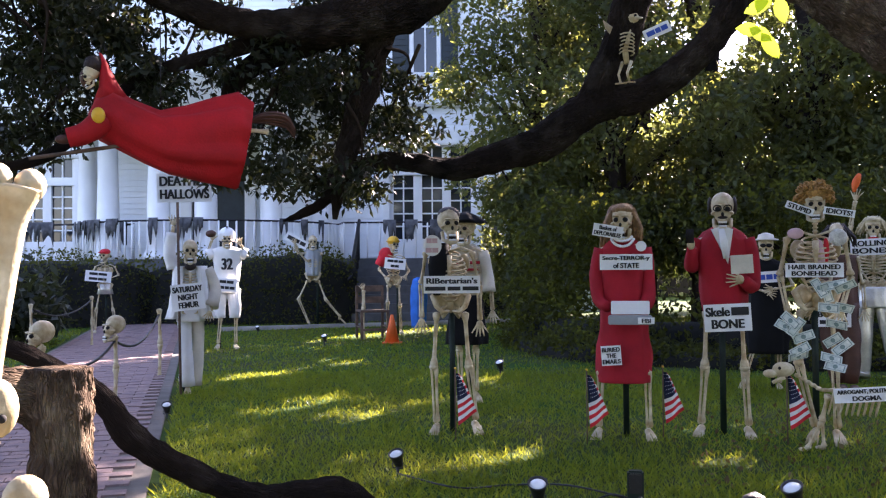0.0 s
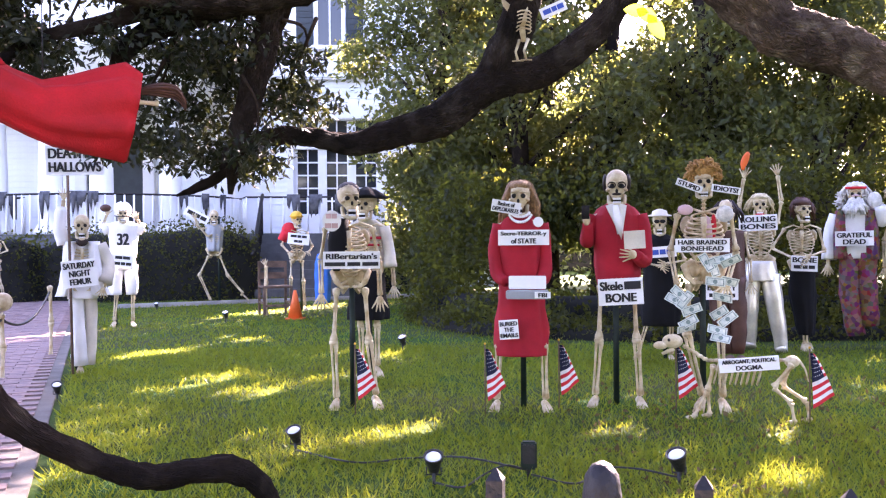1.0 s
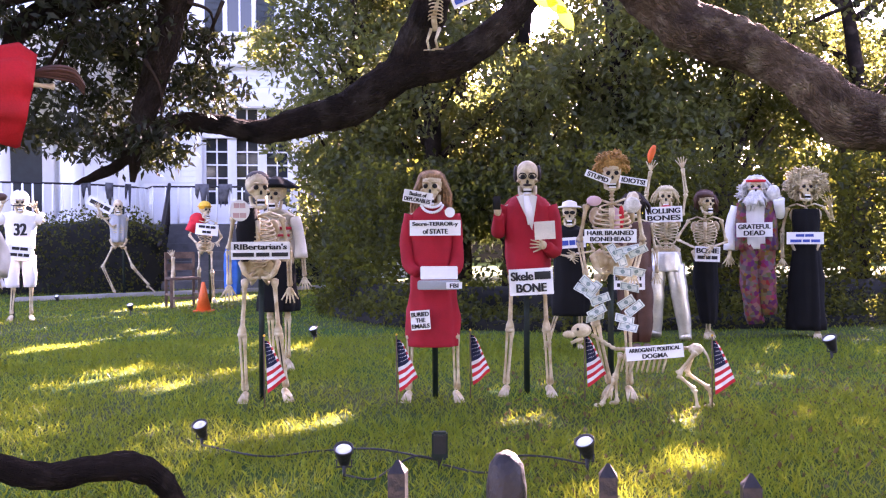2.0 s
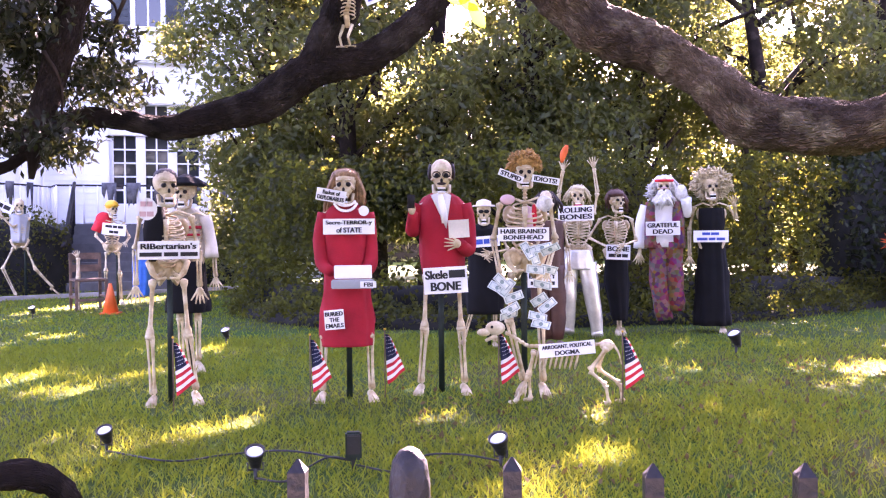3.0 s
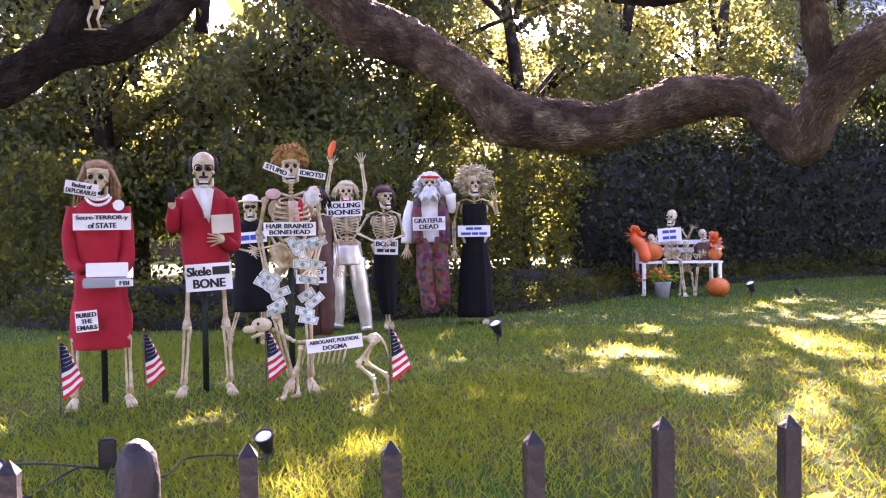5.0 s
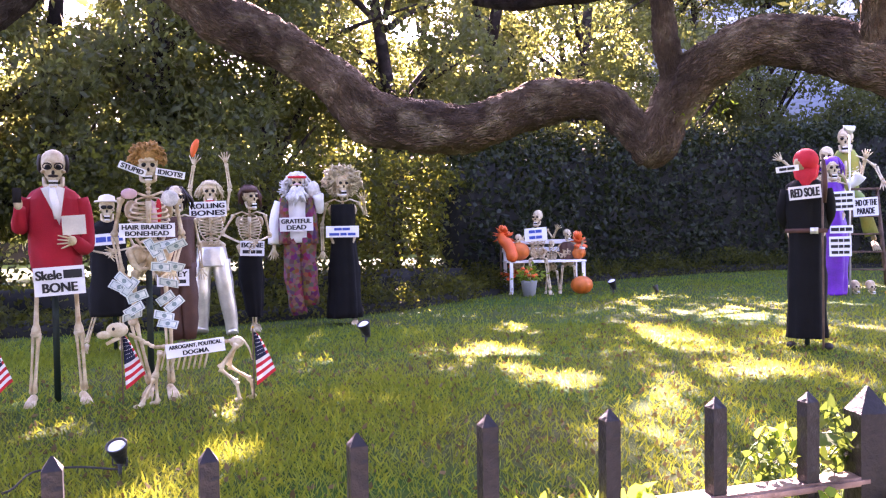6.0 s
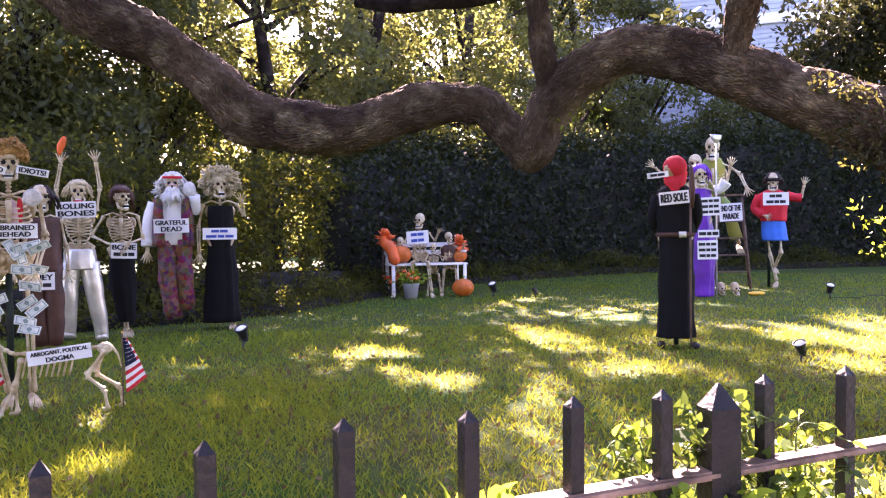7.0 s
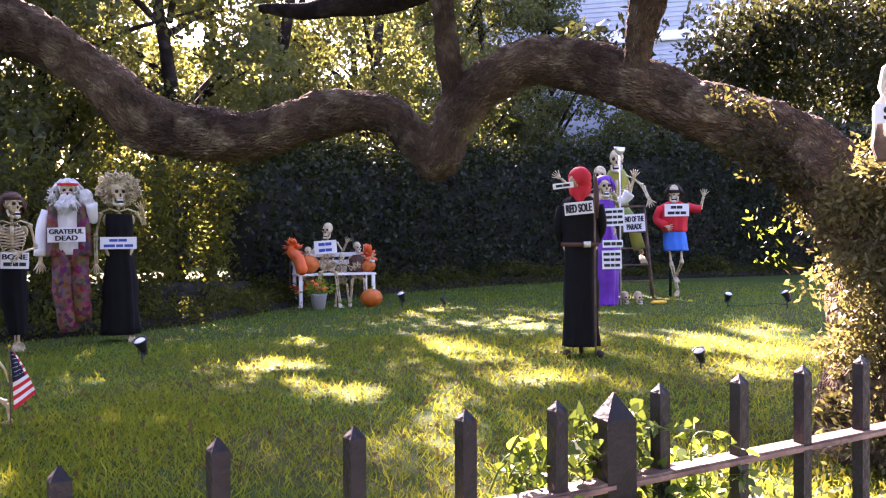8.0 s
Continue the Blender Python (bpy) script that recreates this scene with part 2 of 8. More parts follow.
class Mesh:
    """Gathers vertices, faces and materials for one mesh."""

    def __init__(self):
        self.v, self.f, self.m, self.mats, self.uv = [], [], [], [], {}

    def slot(self, material):
        if material not in self.mats:
            self.mats.append(material)
        return self.mats.index(material)

    def put(self, verts, faces, material, m=None):
        k, s = len(self.v), self.slot(material)
        for p in verts:
            q = Vector(p)
            self.v.append(tuple(m @ q if m else q))
        for f in faces:
            self.f.append(tuple(k + i for i in f))
            self.m.append(s)

    def box(self, c, s, material, m=None):
        x, y, z = (a / 2 for a in s)
        vs = [(c[0] + i * x, c[1] + j * y, c[2] + k * z) for i in (-1, 1) for j in (-1, 1) for k in (-1, 1)]
        self.put(vs, [(0, 1, 3, 2), (4, 6, 7, 5), (0, 4, 5, 1), (2, 3, 7, 6), (0, 2, 6, 4), (1, 5, 7, 3)], material, m)

    def ball(self, c, r, material, seg=12, rings=8, m=None):
        r = (r, r, r) if isinstance(r, (int, float)) else r
        vs, fs = [], []
        for i in range(rings + 1):
            a = math.pi * i / rings
            for j in range(seg):
                b = 2 * math.pi * j / seg
                vs.append((c[0] + r[0] * math.sin(a) * math.cos(b), c[1] + r[1] * math.sin(a) * math.sin(b), c[2] + r[2] * math.cos(a)))
        for i in range(rings):
            for j in range(seg):
                fs.append((i * seg + j, (i + 1) * seg + j, (i + 1) * seg + (j + 1) % seg, i * seg + (j + 1) % seg))
        self.put(vs, fs, material, m)

    def tube(self, pts, rads, material, seg=8, closed=False, flat=1.0, wobble=0.0, m=None):
        pts = [Vector(p) for p in pts]
        n = len(pts)
        if isinstance(rads, (int, float)):
            rads = [rads] * n
        vs, fs = [], []
        side = None
        for i, p in enumerate(pts):
            if closed:
                t = pts[(i + 1) % n] - pts[i - 1]
            else:
                t = pts[min(i + 1, n - 1)] - pts[max(i - 1, 0)]
            t.normalize()
            if side is None:
                side = t.cross(Vector((0, 0, 1)) if abs(t.z) < 0.9 else Vector((0, 1, 0)))
            side = (side - t * side.dot(t)).normalized()
            up = t.cross(side)
            for j in range(seg):
                a = 2 * math.pi * j / seg
                q = p + (side * math.cos(a) + up * math.sin(a) * flat) * rads[i]
                if wobble:
                    q += (q - p) * noise.noise(q * 5.0) * wobble + (q - p) * noise.noise(q * 14.0) * wobble * 0.4
                vs.append(q)
        last = n if closed else n - 1
        for i in range(last):
            k = (i + 1) % n
            for j in range(seg):
                fs.append((i * seg + j, i * seg + (j + 1) % seg, k * seg + (j + 1) % seg, k * seg + j))
        if not closed:
            fs.append(tuple(range(seg))[::-1])
            fs.append(tuple((n - 1) * seg + j for j in range(seg)))
        self.put(vs, fs, material, m)

    def loft(self, rings, material, seg=24, folds=0.0, waves=7, open_end=False, m=None):
        """Stacked ellipses (x, y, z, rx, ry); folds deepen towards the last one."""
        vs, fs = [], []
        cloth = 0 < folds < 0.11 and len(rings) > 2
        span = 5 if cloth else 1
        seg = max(seg, 44) if cloth else seg
        rings = [tuple(p + (q - p) * s / span for p, q in zip(r, t)) for r, t in zip(rings, rings[1:]) for s in range(span)] + [rings[-1]]
        n = len(rings)
        for i, (x, y, z, rx, ry) in enumerate(rings):
            deep = folds * (0.3 + 0.7 * i / max(1, n - 1))
            for j in range(seg):
                a = 2 * math.pi * j / seg
                i5 = i / span
                k = 1 + deep * math.sin(waves * a + i5 * 0.35) + deep * 0.6 * math.sin((waves + 4) * a - i5 * 0.2)
                if cloth:
                    c = Vector((math.cos(a) * 1.9, math.sin(a) * 1.9, z * 4.5))
                    k += 0.11 * noise.noise(c) + 0.05 * noise.noise(c * 2.6 + Vector((5, 1, 3)))
                vs.append((x + rx * k * math.cos(a), y + ry * k * math.sin(a), z))
        for i in range(n - 1):
            for j in range(seg):
                fs.append((i * seg + j, (i + 1) * seg + j, (i + 1) * seg + (j + 1) % seg, i * seg + (j + 1) % seg))
        if not open_end:
            fs.append(tuple(range(seg)))
            fs.append(tuple((n - 1) * seg + j for j in range(seg))[::-1])
        self.put(vs, fs, material, m)

    def data(self, name, smooth=True):
        me = bpy.data.meshes.new(name)
        me.from_pydata(self.v, [], self.f)
        for mm in self.mats:
            me.materials.append(mm)
        me.polygons.foreach_set("material_index", self.m)
        if smooth:
            me.polygons.foreach_set("use_smooth", [True] * len(self.f))
        me.validate()
        me.update()
        return me

    def make(self, name, parent=None, smooth=True, matrix=None, label=""):
        ob = new(name, self.data(name, smooth))
        if matrix is not None:
            ob.matrix_world = matrix
        if parent is not None:
            ob.parent = parent
        if label:
            ob["label"] = label
        return ob


def boxy(name, c, s, material, parent=None, bevel=0.0, matrix=None, label=""):
    """One box with softened edges as a part."""
    bm = bmesh.new()
    bmesh.ops.create_cube(bm, size=1, matrix=Matrix.Translation(c) @ Matrix.Diagonal((*s, 1)))
    if bevel:
        bmesh.ops.bevel(bm, geom=bm.edges[:], offset=bevel, segments=2, affect="EDGES")
    me = bpy.data.meshes.new(name)
    bm.to_mesh(me)
    bm.free()
    me.materials.append(material)
    ob = new(name, me)
    if matrix is not None:
        ob.matrix_world = matrix
    if parent is not None:
        ob.parent = parent
    if label:
        ob["label"] = label
    return ob


def leaf_data(name, pts, length, width, material, droop=0.3, seed=1, upright=None, broad=False):
    """Many small folded leaves as one mesh; pts is (n, 3)."""
    rng = np.random.default_rng(seed)
    n = len(pts)
    u = rng.normal(size=(n, 3))
    u[:, 2] -= droop
    if upright is not None:
        u = rng.normal(size=(n, 3)) * upright
        u[:, 2] = 1.0
    u /= np.linalg.norm(u, axis=1)[:, None]
    w = np.cross(u, rng.normal(size=(n, 3)))
    w /= np.linalg.norm(w, axis=1)[:, None]
    nn = np.cross(u, w)
    L = (length * rng.uniform(0.6, 1.3, n))[:, None]
    W = (width * rng.uniform(0.7, 1.25, n))[:, None]
    v = np.stack([pts, pts + u * L * 0.45 + w * W * 0.5 + nn * W * 0.18, pts + u * L, pts + u * L * 0.45 - w * W * 0.5 + nn * W * 0.18], 1).reshape(-1, 3)
    c = 4
    if broad:
        c = 8
        out = [(0, 0), (0.12, 0.32), (0.38, 0.5), (0.68, 0.36), (1.0, 0), (0.68, -0.36), (0.38, -0.5), (0.12, -0.32)]
        v = np.stack([pts + u * L * a + w * W * b + nn * (abs(b) * W * 0.5 - L * 0.25 * a * a) for a, b in out], 1).reshape(-1, 3)
    me = bpy.data.meshes.new(name)
    me.vertices.add(c * n)
    me.vertices.foreach_set("co", v.astype(np.float32).ravel())
    me.loops.add(c * n)
    me.loops.foreach_set("vertex_index", np.arange(c * n, dtype=np.int32))
    me.polygons.add(n)
    me.polygons.foreach_set("loop_start", np.arange(0, c * n, c, dtype=np.int32))
    me.update(calc_edges=True)
    me.materials.append(material)
    return me


def clump_points(rng, centres, radii, per):
    """Leaf places, thick near the skin of each clump."""
    out = []
    for c, r in zip(centres, radii):
        d = rng.normal(size=(per, 3))
        d /= np.linalg.norm(d, axis=1)[:, None]
        out.append(np.asarray(c) + d * (r * rng.uniform(0.25, 1.0, (per, 1)) ** 0.5) * np.array([1.15, 1.15, 0.8]))
    return np.concatenate(out)


def smooth_path(pts, steps=5):
    """Catmull-Rom through rows of numbers."""
    a = np.array(pts, float)
    a = np.vstack([2 * a[0] - a[1], a, 2 * a[-1] - a[-2]])
    out = []
    for i in range(1, len(a) - 2):
        for s in range(steps):
            t = s / steps
            out.append(0.5 * (2 * a[i] + (a[i + 1] - a[i - 1]) * t + (2 * a[i - 1] - 5 * a[i] + 4 * a[i + 1] - a[i + 2]) * t * t + (3 * a[i] - a[i - 1] - 3 * a[i + 1] + a[i + 2]) * t ** 3))
    out.append(a[-2])
    return np.array(out)


def limb(name, polar, material, parent, seg=18, knots=0.14, plates=0):
    """A crooked branch through (bearing, distance, height, radius) rows, with bark coordinates."""
    rows = smooth_path(polar, 6)
    if plates:
        fine = [rows[0]]
        for a, b in zip(rows, rows[1:]):
            n = max(1, int((P(*b[:3]) - P(*a[:3])).length / (0.96 / plates)))
            fine += [a + (b - a) * (i + 1) / n for i in range(n)]
        rows, seg = np.array(fine), plates
    m = Mesh()
    m.tube([P(r[0], r[1], r[2]) for r in rows], [max(r[3], 0.006) for r in rows], material, seg, wobble=knots)
    if plates:
        # long plates of bark between deep crooked cracks
        s = 0.0
        for i, r in enumerate(rows):
            c = P(*r[:3])
            if i:
                s += (c - P(*rows[i - 1][:3])).length
            for j in range(seg):
                a = 2 * math.pi * j / seg
                q = Vector(m.v[i * seg + j])
                o = Vector((math.cos(a) * r[3] / 0.034, math.sin(a) * r[3] / 0.034, s / 0.085))
                o += Vector((noise.noise(o * 0.6), noise.noise(o * 0.6 + Vector((9, 2, 4))), noise.noise(o * 0.8 + Vector((3, 7, 1))))) * 0.7
                d = noise.voronoi(o)[0]
                k = min(1.0, 0.25 + r[3] / 0.13)
                h = (min(1.0, (d[1] - d[0]) * 2.4) * 0.014 + noise.noise(o * 2.3) * 0.004) * k + noise.noise(q * 3.0) * r[3] * 0.16
                m.v[i * seg + j] = tuple(q + (q - c).normalized() * (h - 0.006))
    ob = m.make(name)
    ob.parent = parent
    uv = ob.data.uv_layers.new(name="bark")
    length = 0.0
    along = [0.0]
    for a, b in zip(rows, rows[1:]):
        length += (P(*b[:3]) - P(*a[:3])).length
        along.append(length)
    co = np.zeros((len(ob.data.loops), 2), np.float32)
    for poly in ob.data.polygons:
        ids = list(poly.vertices)
        js = [i % seg for i in ids]
        wrap = max(js) - min(js) > seg / 2
        for li, vi in zip(poly.loop_indices, ids):
            j = vi % seg
            if wrap and j < seg / 2:
                j += seg
            co[li] = (j / seg * 1.0, along[vi // seg] * 0.35)
    uv.data.foreach_set("uv", co.ravel())
    return ob


def empty(name, matrix=None):
    ob = new(name)
    if matrix is not None:
        ob.matrix_world = matrix
    return ob

# ---- ground ----
def fence_y(x):
    return 0.884 - 0.193 * x


def ground():
    """One sheet to the horizon: level lawn, and a lower street side on the camera's side of the kerb."""
    xs = [-3000, -400, -60, -20, -8, -3, 0, 3, 8, 20, 60, 400, 3000]
    m = Mesh()
    vs, fs = [], []
    bands = [(-3000, -0.42), (-300, -0.42), (-20, -0.42), (-0.12, -0.42), (-0.06, 0.0), (0.6, 0.0), (3, 0.0), (8, 0.0), (20, 0.0), (60, 0.0), (400, 0.0), (3000, 0.0)]
    for off, z in bands:
        for x in xs:
            vs.append((x, fence_y(max(-20, min(20, x))) + off, z))
    n = len(xs)
    for i in range(len(bands) - 1):
        for j in range(n - 1):
            fs.append((i * n + j, i * n + j + 1, (i + 1) * n + j + 1, (i + 1) * n + j))
    m.put(vs, fs, M_LAWN)
    return tagged(m.make("ground", smooth=False), "patchy green lawn with dry thin spots", "lawn", kind="structure")


ground()
fence_rot = math.degrees(-0.191)
pv = boxy("pavement", (0, -1.3, -0.37), (24, 2.3, 0.1), M_CONCRETE, bevel=0.01, matrix=pose(0, 0.884, 0, 0, 0, fence_rot))
tagged(pv, "pale concrete pavement along the fence", "pavement", kind="structure")
kb = boxy("kerb", (0, -0.03, -0.16), (24, 0.14, 0.44), M_CONCRETE, bevel=0.015, matrix=pose(0, 0.884, 0, 0, 0, fence_rot))
tagged(kb, "low concrete kerb carrying the fence", "kerb", kind="structure")


def grass(name, n, rmin, rmax, height, width, seed, label):
    """Upright blades over the lawn, thinner where the turf is dry."""
    rng = np.random.default_rng(seed)
    az = np.radians(rng.uniform(-42, 72, n))
    d = rmin + (rmax - rmin) * rng.uniform(0, 1, n) ** 0.8
    x, y = d * np.sin(az), d * np.cos(az)
    keep = np.ones(n, bool)
    for i in range(n):
        v = noise.noise(Vector((x[i] * 0.55, y[i] * 0.55, 3.0))) + 0.5 * noise.noise(Vector((x[i] * 1.9, y[i] * 1.9, 8.0)))
        dry = 0.45 if x[i] > 1.5 else 0.1
        chance = 0.75 + 1.1 * (v - 0.1 - dry * min(1, max(0, x[i] - 1) / 3))
        keep[i] = rng.random() < max(0.34, chance) and not on_path(x[i], y[i]) and y[i] > fence_y(x[i]) + 0.15
    pts = np.stack([x, y, np.full(n, -0.004)], 1)[keep]
    ob = new(name, leaf_data(name, pts, height, width, M_GRASS, seed=seed, upright=0.75))
    return tagged(ob, label, "grass", kind="stuff")


# brick walk: from the near left towards the porch
PATH_A, PATH_B = P(-33.5, 7.0), P(-27.0, 19.3)
WALK_DIR = (PATH_B - PATH_A).normalized()
WALK_SIDE = Vector((WALK_DIR.y, -WALK_DIR.x, 0))
WALK_W = 1.75


def on_path(x, y):
    r = Vector((x, y, 0)) - PATH_A
    return -6 < r.dot(WALK_DIR) < 13.2 and abs(r.dot(WALK_SIDE)) < WALK_W / 2 + 0.05


grass("grass", 270000, 2.6, 10.0, 0.046, 0.0068, 5, "fine green grass blades on the lawn")
grass("grass", 190000, 8.0, 21.0, 0.05, 0.013, 6, "green grass further across the lawn")
grass("grass", 45000, 2.6, 9.5, 0.085, 0.008, 7, "taller tufts of grass in the lawn")
rng0 = np.random.default_rng(4)
_fx = rng0.uniform(0.5, 7.5, 3500)
_fy = rng0.uniform(2.2, 7.5, 3500)
tagged(new("fallen_leaves", leaf_data("fallen_leaves", np.stack([_fx, _fy, np.full(3500, 0.012)], 1), 0.045, 0.026, M_FALLEN, seed=8, droop=0.0)), "brown fallen leaves scattered in the turf", "leaves", kind="stuff")

# edging strip in front of the foundation shrubs
ea, eb = P(-22.5, 17.2), P(2, 20.0)
ed = eb - ea
tagged(boxy("kerb_edging", (ed.length / 2, 0, 0.02), (ed.length, 0.16, 0.1), M_CONCRETE, bevel=0.02, matrix=pose(ea.x, ea.y, 0, 0, 0, math.degrees(math.atan2(ed.y, ed.x)))), "pale concrete edging strip of the planting bed", "edging", kind="structure")


# ---- house ----
HD = 23.0
house = tagged(empty("house", pose(HD * math.sin(radians(-8.5)), HD * math.cos(radians(-8.5)), 0, 0, 0, 8.5)), "white clapboard mansion with columned round porch", "house")


def hx(px):
    return (px - 784) * 0.01421


def hpart(name, c, s, material, bevel=0.0, parent=None, label=""):
    return boxy(name, c, s, material, parent or house, bevel, label=label)


def clapboards(x0, x1, z0, z1, y, parent, material=None):
    """Overlapping boards that share one mesh per wall stretch."""
    m = Mesh()
    step = 0.142
    m.put([(x0, -0.028, 0), (x1, -0.028, 0), (x1, -0.006, step), (x0, -0.006, step), (x0, 0.01, 0), (x1, 0.01, 0)], [(0, 1, 2, 3), (4, 5, 1, 0)], material or M_SIDING)
    me = m.data("board", False)
    z = z0
    while z < z1:
        ob = new("board", me)
        ob.location = (0, y, z)
        ob.parent = parent
        z += step


DOORS = [(hx(683), hx(836), 1.46, 4.2), (hx(-30), hx(128), 1.46, 3.95)]
wl, wr, wtop = -16.0, 4.0, 10.5
# wall with openings cut between piers
spans = sorted(DOORS)
xs = [wl] + [v for s in spans for v in s[:2]] + [wr]
for i in range(0, len(xs), 2):
    hpart("wall", ((xs[i] + xs[i + 1]) / 2, 0.16, wtop / 2), (xs[i + 1] - xs[i], 0.3, wtop), M_SIDING)
for x0, x1, z0, z1 in spans:
    hpart("wall", ((x0 + x1) / 2, 0.16, z0 / 2), (x1 - x0, 0.3, z0), M_SIDING)
    hpart("wall", ((x0 + x1) / 2, 0.16, (z1 + wtop) / 2), (x1 - x0, 0.3, wtop - z1), M_SIDING)
hpart("wall", ((wl + wr) / 2, 9, wtop / 2), (wr - wl, 0.3, wtop), M_SIDING)
for x in (wl, wr):
    hpart("wall", (x, 4.6, wtop / 2), (0.3, 8.6, wtop), M_SIDING)
clapboards(hx(128) + 0.12, hx(683) - 0.12, 1.4, 9.6, 0.0, house)
clapboards(hx(836) + 0.12, wr, 1.4, 9.6, 0.0, house)
clapboards(wl, hx(-30) - 0.12, 1.4, 9.6, 0.0, house)
clapboards(hx(683) - 0.12, hx(836) + 0.12, 4.75, 9.6, 0.0, house)
hpart("cornice", ((wl + wr) / 2, -0.25, 9.9), (wr - wl + 0.6, 0.8, 0.5), M_TRIM, 0.04)
roof = Mesh()
roof.put([(wl - 0.6, -0.8, 10.3), (wr + 0.6, -0.8, 10.3), (wr + 0.6, 9.8, 10.3), (wl - 0.6, 9.8, 10.3), (wl + 4, 4.5, 13.5), (wr - 4, 4.5, 13.5)], [(0, 1, 5, 4), (1, 2, 5), (2, 3, 4, 5), (3, 0, 4), (0, 3, 2, 1)], M_ROOF)
roof.make("roof", house, False)


def french_door(x0, x1, z0, zt, z1, leaves):
    """Glazed door wall: side panes, leaves with muntins, transom lights and casing."""
    d = empty("door")
    d.parent = house
    w = (x1 - x0) / leaves
    hpart("casing", (x0 - 0.06, -0.04, (z0 + z1) / 2), (0.16, 0.16, z1 - z0), M_TRIM, 0.01, d)
    hpart("casing", (x1 + 0.06, -0.04, (z0 + z1) / 2), (0.16, 0.16, z1 - z0), M_TRIM, 0.01, d)
    hpart("casing", ((x0 + x1) / 2, -0.06, z1 + 0.22), (x1 - x0 + 0.5, 0.24, 0.42), M_TRIM, 0.03, d)
    hpart("transom_bar", ((x0 + x1) / 2, 0.0, zt + 0.05), (x1 - x0, 0.14, 0.16), M_TRIM, 0.01, d)
    for i in range(leaves):
        a = x0 + i * w
        for zz0, zz1, rows in ((z0, zt - 0.03, 5), (zt + 0.13, z1, 1)):
            g = hpart("pane", (a + w / 2, 0.1, (zz0 + zz1) / 2), (w - 0.1, 0.012, zz1 - zz0), M_GLASS, 0, d)
            for xx in (a + 0.05, a + w - 0.05):
                hpart("stile", (xx, 0.05, (zz0 + zz1) / 2), (0.12, 0.09, zz1 - zz0), M_TRIM, 0.005, d)
            hpart("rail", (a + w / 2, 0.05, zz0 + (0.2 if rows > 1 else 0.02)), (w, 0.088, 0.4 if rows > 1 else 0.06), M_TRIM, 0.005, d)
            hpart("muntin", (a + w / 2, 0.07, (zz0 + zz1) / 2), (0.035, 0.05, zz1 - zz0), M_TRIM, 0, d)
            for r in range(1, rows):
                hpart("muntin", (a + w / 2, 0.07, zz0 + 0.4 + (zz1 - zz0 - 0.4) * r / rows), (w, 0.049, 0.035), M_TRIM, 0, d)
    return d


french_door(DOORS[0][0], DOORS[0][1], 1.46, 3.5, 4.2, 3)
french_door(DOORS[1][0], DOORS[1][1], 1.46, 3.3, 3.95, 3)
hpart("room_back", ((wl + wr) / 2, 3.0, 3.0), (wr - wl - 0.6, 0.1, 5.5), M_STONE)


def upper_window(xc, z0, z1):
    w = empty("window")
    w.parent = house
    hpart("pane", (xc, -0.035, (z0 + z1) / 2), (0.62, 0.02, z1 - z0), M_GLASS, 0, w)
    for s in (-1, 1):
        hpart("frame", (xc + s * 0.34, -0.06, (z0 + z1) / 2), (0.1, 0.1, z1 - z0 + 0.2), M_TRIM, 0.01, w)
        hpart("shutter_frame", (xc + s * 0.62, -0.06, (z0 + z1) / 2), (0.42, 0.05, z1 - z0), M_SHUTTER, 0.008, w)
        for i in range(14):
            hpart("slat", (xc + s * 0.62, -0.09, z0 + 0.12 + i * (z1 - z0 - 0.2) / 14), (0.32, 0.02, 0.08), M_SHUTTER, 0, w)
    hpart("sill", (xc, -0.1, z0 - 0.06), (0.9, 0.22, 0.1), M_TRIM, 0.01, w)
    hpart("muntin", (xc, -0.05, (z0 + z1) / 2), (0.6, 0.03, 0.05), M_TRIM, 0, w)
    hpart("muntin", (xc, -0.05, (z0 + z1) / 2), (0.04, 0.032, z1 - z0), M_TRIM, 0, w)


upper_window(hx(749), 6.05, 8.4)
upper_window(hx(140), 6.5, 8.4)
hpart("belt_course", (0.45, -0.08, 5.35), (7.0, 0.3, 0.3), M_TRIM, 0.04)
hpart("belt_course", (-11, -0.08, 5.35), (8.5, 0.3, 0.3), M_TRIM, 0.04)

# round porch
PX, PR = hx(375), 3.3
porch = Mesh()
porch.loft([(PX, 0, 1.36, PR, PR), (PX, 0, 0.0, PR - 0.08, PR - 0.08)], M_STONE, 48)
porch.make("porch_floor", house)
ent = Mesh()
prof = [(4.35, 0.0), (4.72, 0.0), (4.74, 0.06), (5.1, 0.06), (5.14, 0.16), (5.26, 0.2), (5.34, 0.3), (5.42, 0.3)]
ent.loft([(PX, 0, z, PR + o, PR + o) for z, o in prof], M_TRIM, 64)
ent.make("entablature", house)
for a in (-160, -128, -100, -80, -52, -20):
    cx, cy = PX + (PR - 0.3) * math.cos(radians(a)), (PR - 0.3) * math.sin(radians(a))
    c = Mesh()
    c.loft([(cx, cy, z, r, r) for z, r in ((1.36, 0.34), (1.46, 0.34), (1.5, 0.3), (1.56, 0.27), (1.6, 0.25), (2.6, 0.245), (4.05, 0.2), (4.08, 0.24), (4.16, 0.27), (4.2, 0.3), (4.36, 0.3))], M_TRIM, 24)
    c.make("column", house)
for k in range(41):
    a = radians(-180 + 180 * k / 40)
    cx, cy = PX + (PR + 0.05) * math.cos(a), (PR + 0.05) * math.sin(a)
    b = Mesh()
    b.loft([(cx, cy, z, r, r) for z, r in ((5.42, 0.05), (5.55, 0.03), (5.75, 0.055), (6.0, 0.03), (6.2, 0.045), (6.28, 0.045))], M_TRIM, 10)
    b.make("baluster", house)
rl = Mesh()
